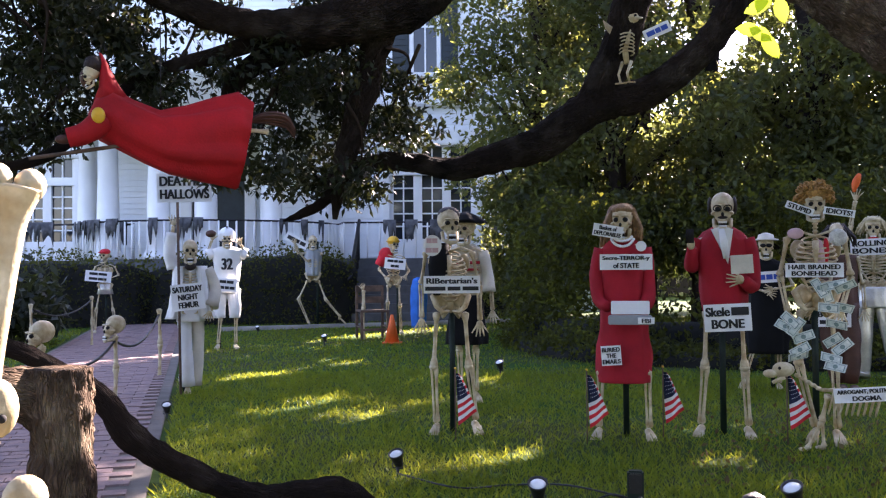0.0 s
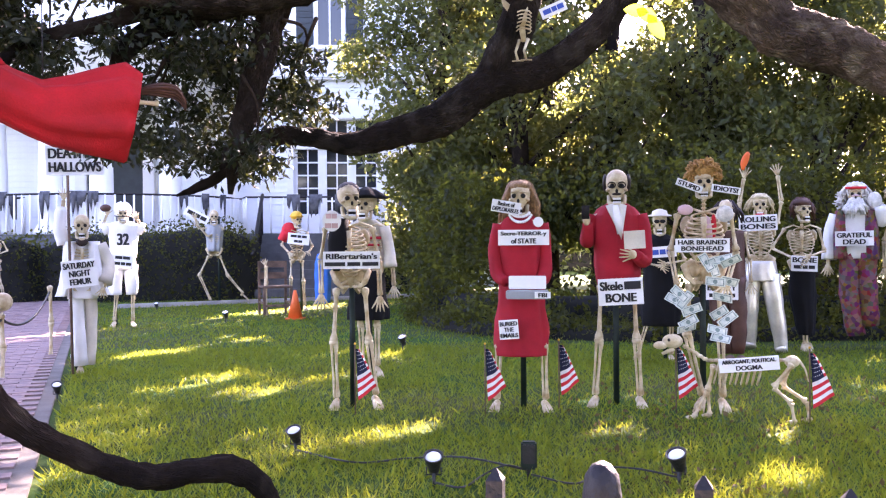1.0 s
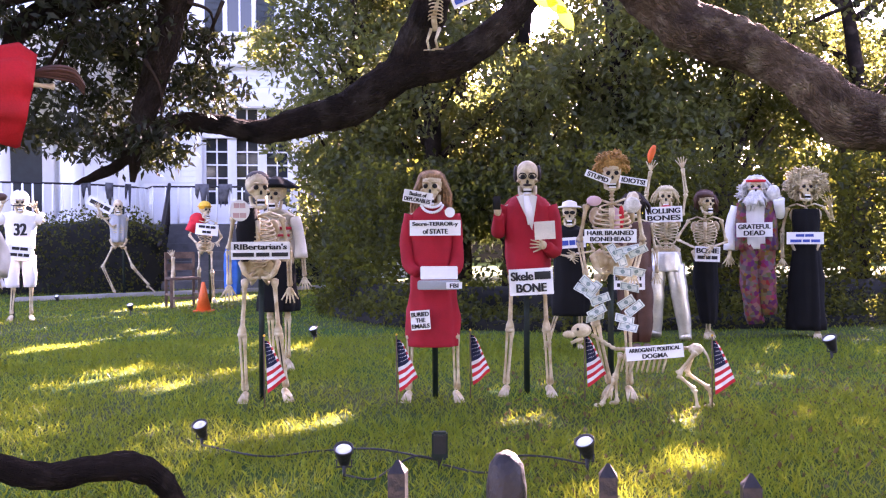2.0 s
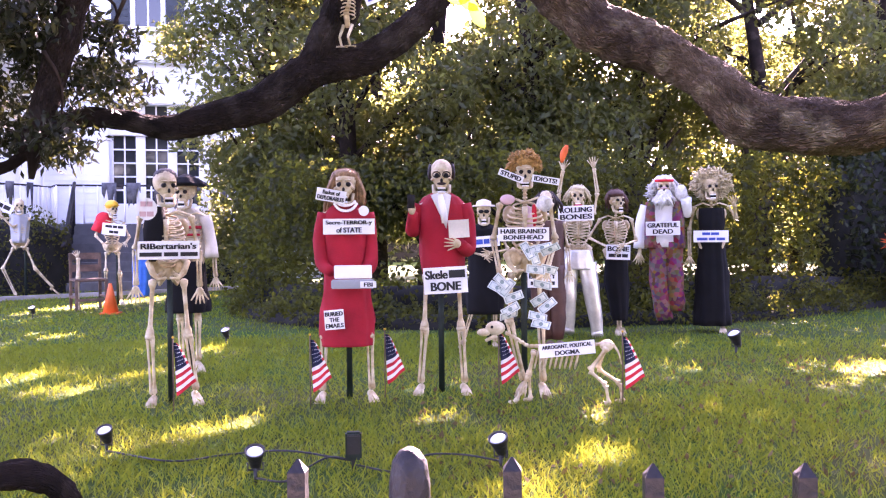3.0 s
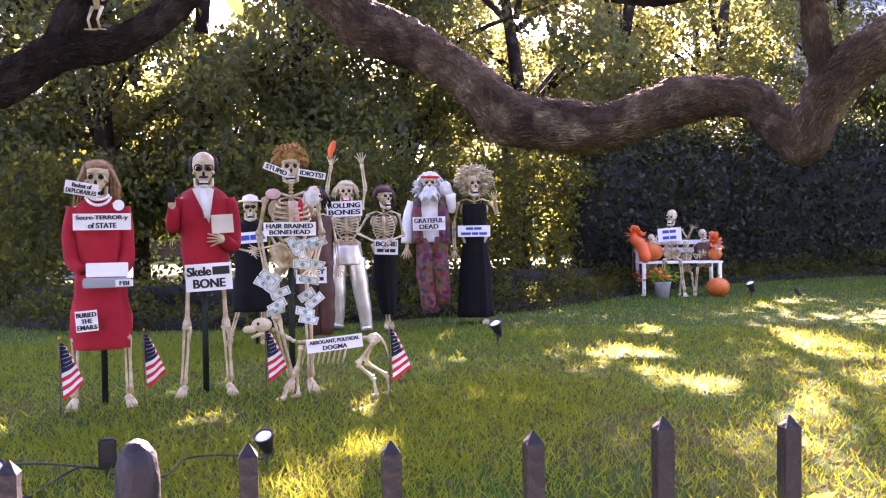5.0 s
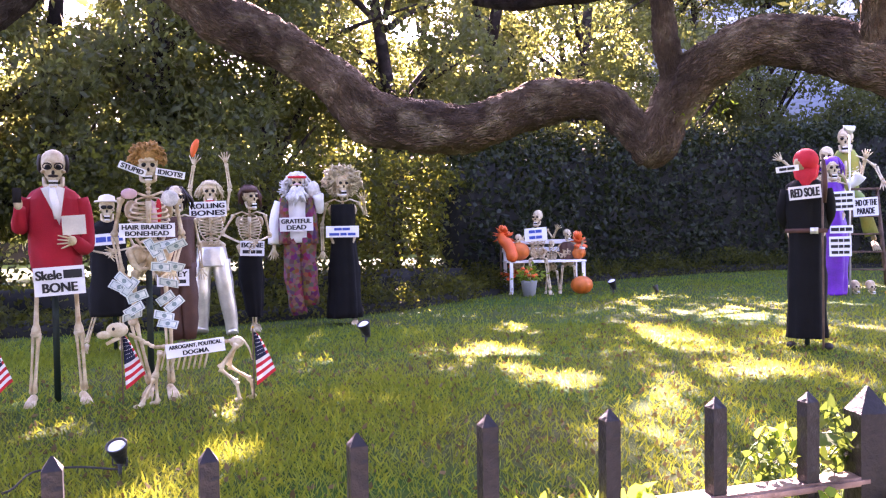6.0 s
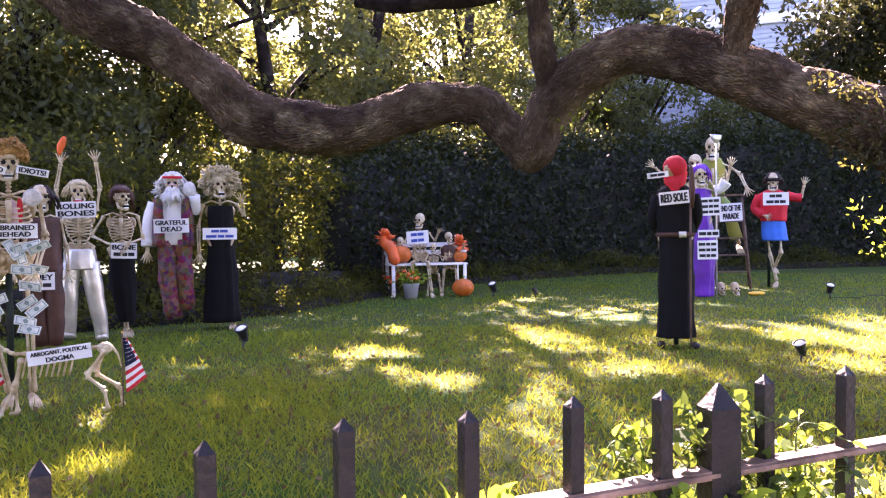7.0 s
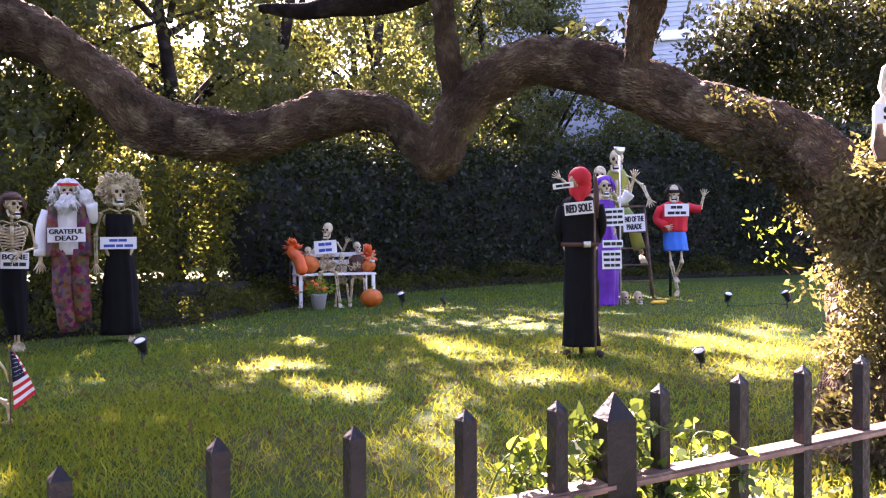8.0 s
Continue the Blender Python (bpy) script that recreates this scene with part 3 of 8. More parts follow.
rl.tube([(PX + (PR + 0.05) * math.cos(radians(-180 + 5 * k)), (PR + 0.05) * math.sin(radians(-180 + 5 * k)), 6.32) for k in range(37)], 0.07, M_TRIM, 8)
rl.make("handrail", house)
hpart("front_door", (PX + 0.1, -0.05, 2.55), (1.3, 0.08, 2.3), M_SHUTTER, 0.02)
for s in (-1, 1):
    hpart("door_casing", (PX + 0.1 + s * 0.8, -0.07, 2.6), (0.28, 0.16, 2.5), M_TRIM, 0.02)
hpart("porch_deck", (-1.2, -0.9, 0.68), (6.4, 1.7, 1.36), M_STONE, 0.02)
hpart("porch_deck", (-11.5, -0.9, 0.68), (6.0, 1.7, 1.36), M_STONE, 0.02)

# dark iron porch rail with gauze hung on it
pr = tagged(empty("porch_railing", house.matrix_world), "black porch railing draped with tattered dark gauze", "railing")
m = Mesh()
pts = [(x, -1.7, 2.2) for x in np.linspace(-14, -7.3, 8)] + [(PX + (PR + 0.02) * math.cos(radians(a)), (PR + 0.02) * math.sin(radians(a)), 2.2) for a in range(-165, -14, 10)] + [(x, -1.7, 2.2) for x in np.linspace(-2.4, 1.8, 6)]
m.tube(pts, 0.024, M_IRON, 6)
m.make("top_rail", pr)
for k in range(len(pts) - 1):
    for s in (0, 0.33, 0.66):
        p = Vector(pts[k]).lerp(Vector(pts[k + 1]), s)
        b = Mesh()
        b.tube([(p.x, p.y, 1.36), (p.x, p.y, 2.2)], 0.022, M_TRIM, 5)
        b.make("baluster", pr)
rr = random.Random(12)
for k in range(len(pts) - 1):
    for s in (0.1, 0.4, 0.7):
        if rr.random() < 0.6:
            continue
        p = Vector(pts[k]).lerp(Vector(pts[k + 1]), s)
        q = Vector(pts[k]).lerp(Vector(pts[k + 1]), s + 0.36)
        g = Mesh()
        n = 7
        vs = []
        for i in range(n):
            c = p.lerp(q, i / (n - 1))
            drop = 0.12 + 0.5 * rr.random() ** 1.5
            vs += [(c.x, c.y - 0.06, 2.26), (c.x, c.y - 0.1 - 0.03 * rr.random(), 2.26 - drop * 0.5), (c.x, c.y - 0.07, 2.26 - drop), (c.x, c.y - 0.035, 2.26), (c.x, c.y - 0.06, 2.26 - drop * 0.98)]
        fs = []
        for i in range(n - 1):
            a, b2 = i * 5, i * 5 + 5
            fs += [(a, b2, b2 + 1, a + 1), (a + 1, b2 + 1, b2 + 2, a + 2), (a + 3, a + 4, b2 + 4, b2 + 3), (a, a + 3, b2 + 3, b2), (a + 2, b2 + 2, b2 + 4, a + 4)]
        g.put(vs, fs, M_CURTAIN)
        g.make("gauze", pr)

# steps down to the lawn beside the shrubs
steps = tagged(empty("porch_steps", house.matrix_world @ pose(hx(715), -1.75, 0)), "stone porch steps with dark balusters", "steps")
for i in range(7):
    boxy("step", (0, -0.3 * i - 0.15, (1.36 - 0.19 * i) / 2 - 0.02), (2.1, 0.3, 1.36 - 0.19 * i - 0.04), M_STONE, steps, 0.015)
for s in (-1, 1):
    h = Mesh()
    h.tube([(s * 1.05, 0, 2.25), (s * 1.05, -2.1, 0.98), (s * 1.05, -2.35, 0.9)], 0.04, M_IRON, 6)
    h.make("handrail", steps)
    for i in range(14):
        y = -0.08 - 0.15 * i
        b = Mesh()
        b.tube([(s * 1.05, y, max(0.02, 1.34 - 0.19 * (int(-y / 0.3)) - 0.06)), (s * 1.05, y, 2.24 + y * 0.605)], 0.02, M_IRON if s < 0 else M_TRIM, 5)
        b.make("baluster", steps)

# ---- neighbouring house beyond the hedge ----
ND = 30.0
nh = tagged(empty("neighbour_house", pose(ND * math.sin(radians(43)), ND * math.cos(radians(43)), 0, 0, 0, -43 - 16)), "neighbouring clapboard house behind the hedge, shade painted blue-grey", "house")
for c, s in (((9, 0.16, 6), (18, 0.3, 12)), ((0.1, 5, 6), (0.3, 9.7, 12)), ((17.9, 5, 6), (0.3, 9.7, 12)), ((9, 10, 6), (18, 0.3, 12))):
    boxy("wall", c, s, M_GREYSIDING, nh)
clapboards(0, 18, 2.0, 11.8, 0, nh, M_GREYSIDING)
boxy("corner_board", (0, -0.03, 6), (0.25, 0.2, 12), M_TRIM, nh, 0.01)
boxy("corner_board", (8.9, -0.05, 6), (0.2, 0.1, 12), M_TRIM, nh, 0.01)
boxy("belt_course", (9, -0.06, 7.1), (18, 0.16, 0.3), M_TRIM, nh, 0.02)
for xc in (3.6, 6.9, 11.4, 14.8):
    w = empty("window")
    w.parent = nh
    boxy("pane", (xc, -0.04, 9.5), (1.2, 0.02, 2.2), M_GLASS, w)
    for s in (-1, 1):
        boxy("frame", (xc + s * 0.66, -0.07, 9.5), (0.16, 0.12, 2.5), M_TRIM, w, 0.01)
    for z in (8.35, 9.5, 10.7):
        boxy("frame", (xc, -0.07, z), (1.3, 0.115, 0.14), M_TRIM, w, 0.01)
    for i in range(10):
        boxy("slat", (xc, -0.055, 8.5 + i * 0.21), (1.15, 0.02, 0.05), M_TRIM, w)
nroof = Mesh()
nroof.put([(-0.6, -0.8, 12), (18.6, -0.8, 12), (18.6, 10.8, 12), (-0.6, 10.8, 12), (9, 5, 15.5)], [(0, 1, 4), (1, 2, 4), (2, 3, 4), (3, 0, 4), (0, 3, 2, 1)], M_ROOF)
nroof.make("roof", nh, False)

# ---- hedge ----
HEDGE = [(-6.2, 14.2, 1.9), (-3.5, 12.3, 2.1), (0, 11.4, 2.1), (6, 11.0, 2.1), (12, 10.9, 2.1), (20, 11.5, 2.15), (28, 12.4, 2.2), (33.5, 14.6, 2.4), (38, 17.0, 2.7), (47, 20.6, 3.1), (57, 23.3, 3.4), (66, 26.3, 3.7), (76, 28.5, 3.9)]


def hedge(rows, label, thick=1.5, density=520, leaf=0.085, seed=2, squash=0.25, core=0.9, deep=1.0, gaps=0.0, material=None):
    """A clipped hedge: an added near-black core for the shade within and a skin of leaves, uneven at top and face."""
    rows = smooth_path(rows, 6)
    h = empty("hedge")
    rng = np.random.default_rng(seed)
    m = Mesh()
    pts = []
    line = [P(r[0], r[1]) for r in rows]
    n = len(rows)
    vs, prof_n = [], 9
    for i in range(n):
        t = line[min(i + 1, n - 1)] - line[max(i - 1, 0)]
        t.normalize()
        side = Vector((t.y, -t.x, 0))
        if side.dot(line[i]) > 0:
            side = -side
        hgt = rows[i][2] * (1 + 0.06 * noise.noise(line[i] * 0.7))
        endk = min(1.0, 0.3 + 0.25 * min(i, n - 1 - i))
        back = -side
        for k in range(prof_n):
            a = math.pi * k / (prof_n - 1)
            f = math.cos(a)
            px = (abs(f) ** 0.5) * (1 if f > 0 else -1) * thick / 2 * endk
            pz = hgt * (math.sin(a) ** squash if 0 < k < prof_n - 1 else 0.0) * (0.75 + 0.25 * endk)
            vs.append(line[i] + back * (thick / 2 - px) + Vector((0, 0, pz)))
    fs = []
    for i in range(n - 1):
        for k in range(prof_n - 1):
            fs.append((i * prof_n + k, (i + 1) * prof_n + k, (i + 1) * prof_n + k + 1, i * prof_n + k + 1))
    fs.append(tuple(range(prof_n)))
    fs.append(tuple((n - 1) * prof_n + k for k in range(prof_n))[::-1])
    # the added core blocks light, stays well inside the leaves and is lower where light comes through
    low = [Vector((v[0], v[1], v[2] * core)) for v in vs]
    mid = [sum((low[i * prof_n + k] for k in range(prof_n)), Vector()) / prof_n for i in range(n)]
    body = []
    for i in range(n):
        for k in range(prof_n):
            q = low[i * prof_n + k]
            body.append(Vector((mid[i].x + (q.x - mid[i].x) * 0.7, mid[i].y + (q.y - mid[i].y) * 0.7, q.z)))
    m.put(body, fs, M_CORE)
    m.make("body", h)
    for f in fs[:-2]:
        a, b, c, d = (np.array(vs[j]) for j in f)
        area = np.linalg.norm(np.cross(b - a, d - a))
        q = int(area * density)
        if q:
            u, w = rng.uniform(0, 1, (q, 1)), rng.uniform(0, 1, (q, 1))
            nn = np.cross(b - a, d - a)
            nn = nn / max(1e-6, np.linalg.norm(nn))
            p = a + (b - a) * u + (d - a) * w
            bumps = np.array([2.0 * noise.noise(Vector(x) * 1.2) + 1.2 * noise.noise(Vector(x) * 3.3) for x in p])[:, None]
            pts.append(p + nn * (0.12 * bumps + rng.uniform(-0.45, 0.1, (q, 1)) * deep))
    pts = np.concatenate(pts)
    pts = pts[pts[:, 2] > 0.03]
    if gaps:
        # thin places where the light behind comes through
        thin = np.array([noise.noise(Vector((p[0] * 0.75, p[1] * 0.75, p[2] * 0.45)) + Vector((7.3, 1.9, 0))) for p in pts])
        pts = pts[rng.uniform(0, 1, len(pts)) > np.clip((thin + 0.02) * 3.6, 0, gaps)]
    lf = new("leaves", leaf_data("leaves", pts, leaf, leaf * 0.6, material or M_HEDGE, seed=seed))
    lf.parent = h
    lf["kind"] = "stuff"
    return tagged(h, label, "hedge")


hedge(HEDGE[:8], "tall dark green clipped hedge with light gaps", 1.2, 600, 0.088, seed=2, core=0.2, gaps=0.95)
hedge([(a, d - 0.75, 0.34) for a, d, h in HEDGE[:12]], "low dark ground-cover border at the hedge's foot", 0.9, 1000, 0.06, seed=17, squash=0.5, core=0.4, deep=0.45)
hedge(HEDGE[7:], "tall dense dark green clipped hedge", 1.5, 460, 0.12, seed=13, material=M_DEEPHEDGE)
hedge([(-36, 19.2, 1.35), (-33, 18.9, 1.4), (-29, 19.2, 1.42), (-26.2, 19.4, 1.45)], "clipped green shrub hedge before the porch", 1.3, 420, 0.08, 3)
hedge([(-27.2, 19.3, 1.45), (-22, 18.9, 1.5), (-18, 18.7, 1.55), (-14, 18.8, 1.5)], "clipped green shrub hedge before the porch", 1.4, 420, 0.08, 9)
hedge([(-8.5, 20.5, 1.7), (-5.5, 20.2, 1.7)], "clipped green shrub beside the porch steps", 1.4, 300, 0.08, 10)


# shrubs added on the far side of the trees so hedge gaps glow yellow-green
hedge([(-4, 34, 3.0), (8, 34.5, 3.3), (20, 35, 3.2), (30, 35.5, 3.4), (39.5, 36, 3.1)], "added far shrubs with sunlit yellow-green painted leaves", 2.2, 46, 0.26, seed=19, material=M_FARLEAF)

# ---- trees behind the hedge ----
# openings in the foliage through which the sun reaches the lawn: bearing, distance and half width of each pool
SUN_POOLS = [(P(az, d), w) for az, d, w in ((43.6, 8.9, 0.42), (33, 7.5, 0.4), (51.3, 7.1, 0.35), (60, 9.6, 0.5), (38, 6.4, 0.3), (29.6, 11.4, 0.45), (35, 9.6, 0.25), (8.6, 5.3, 0.15), (17.5, 5.5, 0.13),
                                            (18.8, 4.5, 0.15), (4, 4.3, 0.14), (-6.5, 5.3, 0.16), (-14.5, 7.1, 0.26), (-20, 9.9, 0.34), (-18, 7.6, 0.26), (-4.5, 7.0, 0.16), (-16, 10.8, 0.35), (10.5, 4.8, 0.13), (47, 11.5, 0.4))]


def open_to_sun(pts, base, rng):
    """Drops the leaves that stand in a ray from the sun to one of the pools; ragged at the edge."""
    w = pts + np.array(base)
    keep = np.ones(len(pts), bool)
    s = np.array(_sd)
    for g, r in SUN_POOLS:
        q = w - np.array(g)
        v = q - np.outer(q @ s, s)
        off = np.linalg.norm(v, axis=1)
        for i in np.flatnonzero(off < r * 1.9):
            n = noise.noise(Vector(v[i]) * 3.4 + g) + 0.6 * noise.noise(Vector(v[i]) * 9.0 + g)
            if off[i] < r * (0.95 + 1.3 * n) * rng.uniform(0.8, 1.2):
                keep[i] = False
    return pts[keep]


def tree(az, d, height, spread, seed, leaves=15000, low=2.0, label="leafy evergreen tree behind the hedge", leaf=0.13, material=None, thin=0.36):
    """Tapered trunk, forking limbs and a crown of uneven leaf clumps."""
    base = P(az, d)
    rng = np.random.default_rng(seed)
    r = random.Random(seed)
    t = empty("tree", Matrix.Translation(base))
    m = Mesh()
    trunk = [(0, 0, -0.1), (r.uniform(-0.15, 0.15), r.uniform(-0.15, 0.15), height * 0.3), (r.uniform(-0.4, 0.4), r.uniform(-0.4, 0.4), height * 0.6), (r.uniform(-0.5, 0.5), r.uniform(-0.5, 0.5), height * 0.9)]
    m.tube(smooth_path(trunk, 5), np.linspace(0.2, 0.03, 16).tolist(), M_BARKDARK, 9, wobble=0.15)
    m.make("trunk", t)
    centres, radii = [], []
    count = 52
    for i in range(count):
        a = r.uniform(0, 2 * math.pi)
        z = low + (height - low) * ((i + r.random()) / count) ** 1.45
        k = spread * (0.35 + 0.65 * r.random()) * math.sin(math.pi * min(0.95, max(0.12, (z - low * 0.6) / (height - low * 0.6))) ** 0.8)
        c = (k * math.cos(a), k * math.sin(a), z)
        if z > 5.4 and r.random() < thin:
            continue
        centres.append(c)
        radii.append(r.uniform(0.45, 0.95) * (0.85 if z > 5.4 else 1.0))
        if i % 3 == 0:
            l = Mesh()
            z0 = max(0.8, z - r.uniform(0.8, 1.8))
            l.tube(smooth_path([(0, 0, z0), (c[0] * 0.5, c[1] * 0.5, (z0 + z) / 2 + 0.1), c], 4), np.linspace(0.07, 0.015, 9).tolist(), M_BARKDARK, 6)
            l.make("limb", t)
    pts = open_to_sun(clump_points(rng, centres, radii, int(leaves * 1.45) // count), base, rng)
    lf = new("crown", leaf_data("crown", pts, leaf, leaf * 0.5, material or M_TREE, seed=seed))
    lf.parent = t
    return tagged(t, label, "tree", "trees behind the hedge")


TREES = [(-2.8, 16.5, 9.5, 1.7, 21, 22000, 0.8), (1.5, 15.5, 10.5, 2.2, 22, 22000, 1.4), (7.0, 15.5, 11.0, 2.6, 23, 19000, 1.6), (13.5, 15.0, 11.5, 2.6, 24, 19000, 1.8),
         (20.0, 16.0, 9.4, 2.8, 25, 20000, 2.9), (27.0, 17.0, 9.4, 2.8, 26, 20000, 3.0), (33.0, 19.0, 12.0, 3.0, 27, 22000, 2.0), (39.0, 21.5, 12.0, 3.2, 28, 24000, 2.2),
         (45.0, 24.0, 10.0, 2.6, 29, 22000, 2.4), (50.0, 25.5, 8.2, 2.2, 30, 17000, 2.2), (57.0, 27.0, 5.4, 2.4, 31, 14000, 2.2), (66.0, 29.0, 6.0, 3.0, 32, 14000, 2.0), (74.0, 27.0, 9.5, 3.2, 33, 12000, 2.0)]
for az, d, hgt, spr, sd, nl, lo in TREES:
    tree(az, d, hgt, spr, sd, nl, lo, thin=0.12)
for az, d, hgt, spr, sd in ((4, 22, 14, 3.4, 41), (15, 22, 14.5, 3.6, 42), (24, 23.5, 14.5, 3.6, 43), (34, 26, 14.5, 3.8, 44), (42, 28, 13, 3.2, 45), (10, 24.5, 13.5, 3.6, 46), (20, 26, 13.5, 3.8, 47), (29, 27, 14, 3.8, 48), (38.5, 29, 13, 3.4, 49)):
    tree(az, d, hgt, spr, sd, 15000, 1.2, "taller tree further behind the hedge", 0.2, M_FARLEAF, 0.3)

# unseen trees added behind the camera to cut sky light on figures and hedge
for az, d, sd in ((128, 17, 52), (148, 13.5, 53), (172, 12.5, 54), (194, 12.5, 55), (215, 14, 56), (236, 18, 57)):
    tree(az, d, 10.5, 4.2, sd, 4200, 1.6, "added unseen tree behind the camera that blocks sky light", 0.42, None, 0.1)

# ---- the two oaks with low limbs ----
oak = tagged(empty("live_oak", Matrix.Translation(P(70, 5.1))), "old live oak with a low twisting limb and ivy", "tree")


def oak_limb(parent, polar, material, seg=18, knots=0.14, name="limb"):
    ob = limb(name, polar, material, None, seg, knots, 60 if material is M_BARK else 40 if seg >= 14 else 0)
    ob.parent = parent
    ob.matrix_parent_inverse = parent.matrix_world.inverted()
    return ob


oak_limb(oak, [(70.5, 5.1, -0.1, 0.5), (70.5, 5.1, 0.35, 0.4), (71.2, 5.1, 0.8, 0.36), (74.0, 5.1, 1.3, 0.36), (77.5, 5.1, 2.2, 0.32), (80, 5.2, 3.2, 0.28)], M_BARK, 22, name="trunk")
oak_limb(oak, [(71.0, 5.05, 0.75, 0.32), (69.2, 5.0, 1.05, 0.255), (66.7, 5.06, 1.33, 0.205), (64.6, 5.11, 1.5, 0.178), (60.9, 5.17, 1.68, 0.164), (56.7, 5.22, 1.86, 0.154), (53.4, 5.28, 1.99, 0.15), (50.0, 5.33, 2.06, 0.132), (47.6, 5.39, 1.99, 0.125), (45.5, 5.44, 1.83, 0.126), (43.7, 5.5, 1.52, 0.13), (43.0, 5.51, 1.44, 0.06)], M_BARK, 28, 0.2)
oak_limb(oak, [(43.9, 5.5, 1.46, 0.11), (43.3, 5.5, 1.56, 0.122), (42.2, 5.53, 1.68, 0.105), (41.0, 5.56, 1.8, 0.106), (38.6, 5.59, 1.84, 0.121), (35.8, 5.62, 1.77, 0.13), (32.8, 5.65, 1.7, 0.148), (29.1, 5.68, 1.69, 0.163), (26.6, 5.71, 1.76, 0.158), (24.4, 5.76, 1.98, 0.145), (21.8, 5.83, 2.18, 0.15), (18.3, 5.87, 2.36, 0.16), (16.2, 5.91, 2.55, 0.174), (14.2, 5.96, 2.78, 0.184), (10.7, 6.0, 3.2, 0.2), (6, 5.8, 3.9, 0.2)], M_BARK, 28, 0.2)
oak_limb(oak, [(45.5, 5.45, 1.8, 0.08), (44.7, 5.4, 2.05, 0.07), (44.5, 5.35, 2.27, 0.066), (44.1, 5.3, 2.6, 0.062), (43.4, 5.2, 3.2, 0.05)], M_BARK, 14)
oak_limb(oak, [(55.7, 5.2, 1.86, 0.06), (56.2, 5.1, 2.11, 0.079), (56.8, 5.0, 2.29, 0.093), (57.7, 4.9, 2.51, 0.106), (60, 4.9, 3.2, 0.12)], M_BARK, 14)
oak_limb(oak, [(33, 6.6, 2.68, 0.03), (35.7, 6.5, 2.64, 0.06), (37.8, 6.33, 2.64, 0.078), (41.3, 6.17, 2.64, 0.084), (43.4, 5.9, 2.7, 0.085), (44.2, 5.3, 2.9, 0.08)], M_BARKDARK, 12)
oak2 = tagged(empty("live_oak", Matrix.Translation(P(-57, 5.0))), "live oak limbs with shade painted into the bark and leafy sprays", "tree")
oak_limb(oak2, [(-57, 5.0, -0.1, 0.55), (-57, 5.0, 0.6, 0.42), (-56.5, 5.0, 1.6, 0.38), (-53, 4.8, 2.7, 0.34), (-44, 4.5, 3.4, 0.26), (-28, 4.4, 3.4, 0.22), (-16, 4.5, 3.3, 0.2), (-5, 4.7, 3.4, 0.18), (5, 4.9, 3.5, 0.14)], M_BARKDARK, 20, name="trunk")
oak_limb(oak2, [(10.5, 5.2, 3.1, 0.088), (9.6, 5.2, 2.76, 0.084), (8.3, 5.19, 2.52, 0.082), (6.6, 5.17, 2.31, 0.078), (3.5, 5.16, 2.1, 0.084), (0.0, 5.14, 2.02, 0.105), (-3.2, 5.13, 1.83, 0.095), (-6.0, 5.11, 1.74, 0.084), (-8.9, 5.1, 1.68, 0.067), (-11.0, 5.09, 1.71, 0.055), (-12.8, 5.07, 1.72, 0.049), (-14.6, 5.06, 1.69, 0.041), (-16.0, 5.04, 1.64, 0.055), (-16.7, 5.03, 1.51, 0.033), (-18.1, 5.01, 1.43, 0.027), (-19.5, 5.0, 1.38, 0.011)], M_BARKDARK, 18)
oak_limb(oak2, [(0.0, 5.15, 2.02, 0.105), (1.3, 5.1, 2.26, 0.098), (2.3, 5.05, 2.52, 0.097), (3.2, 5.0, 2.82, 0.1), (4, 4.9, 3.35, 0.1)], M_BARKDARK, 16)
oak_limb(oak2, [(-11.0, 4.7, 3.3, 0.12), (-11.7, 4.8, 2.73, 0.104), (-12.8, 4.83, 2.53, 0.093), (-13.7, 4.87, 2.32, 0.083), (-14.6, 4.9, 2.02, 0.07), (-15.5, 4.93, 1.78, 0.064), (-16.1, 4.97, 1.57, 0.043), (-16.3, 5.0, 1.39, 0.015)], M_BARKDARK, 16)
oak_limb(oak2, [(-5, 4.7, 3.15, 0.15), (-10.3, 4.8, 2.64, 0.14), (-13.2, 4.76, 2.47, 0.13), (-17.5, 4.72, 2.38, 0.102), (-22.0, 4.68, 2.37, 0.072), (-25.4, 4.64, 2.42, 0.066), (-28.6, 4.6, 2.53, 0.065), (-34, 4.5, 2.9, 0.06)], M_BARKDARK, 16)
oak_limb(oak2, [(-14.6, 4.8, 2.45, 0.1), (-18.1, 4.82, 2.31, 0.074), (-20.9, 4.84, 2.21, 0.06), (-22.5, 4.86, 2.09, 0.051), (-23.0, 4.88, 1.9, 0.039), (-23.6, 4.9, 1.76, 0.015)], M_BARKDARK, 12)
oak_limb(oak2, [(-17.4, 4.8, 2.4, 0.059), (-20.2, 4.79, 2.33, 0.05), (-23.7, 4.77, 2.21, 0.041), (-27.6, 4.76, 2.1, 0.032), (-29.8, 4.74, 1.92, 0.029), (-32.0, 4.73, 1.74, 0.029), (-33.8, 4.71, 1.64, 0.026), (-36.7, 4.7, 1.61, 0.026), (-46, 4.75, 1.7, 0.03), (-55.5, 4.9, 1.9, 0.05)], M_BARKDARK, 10)
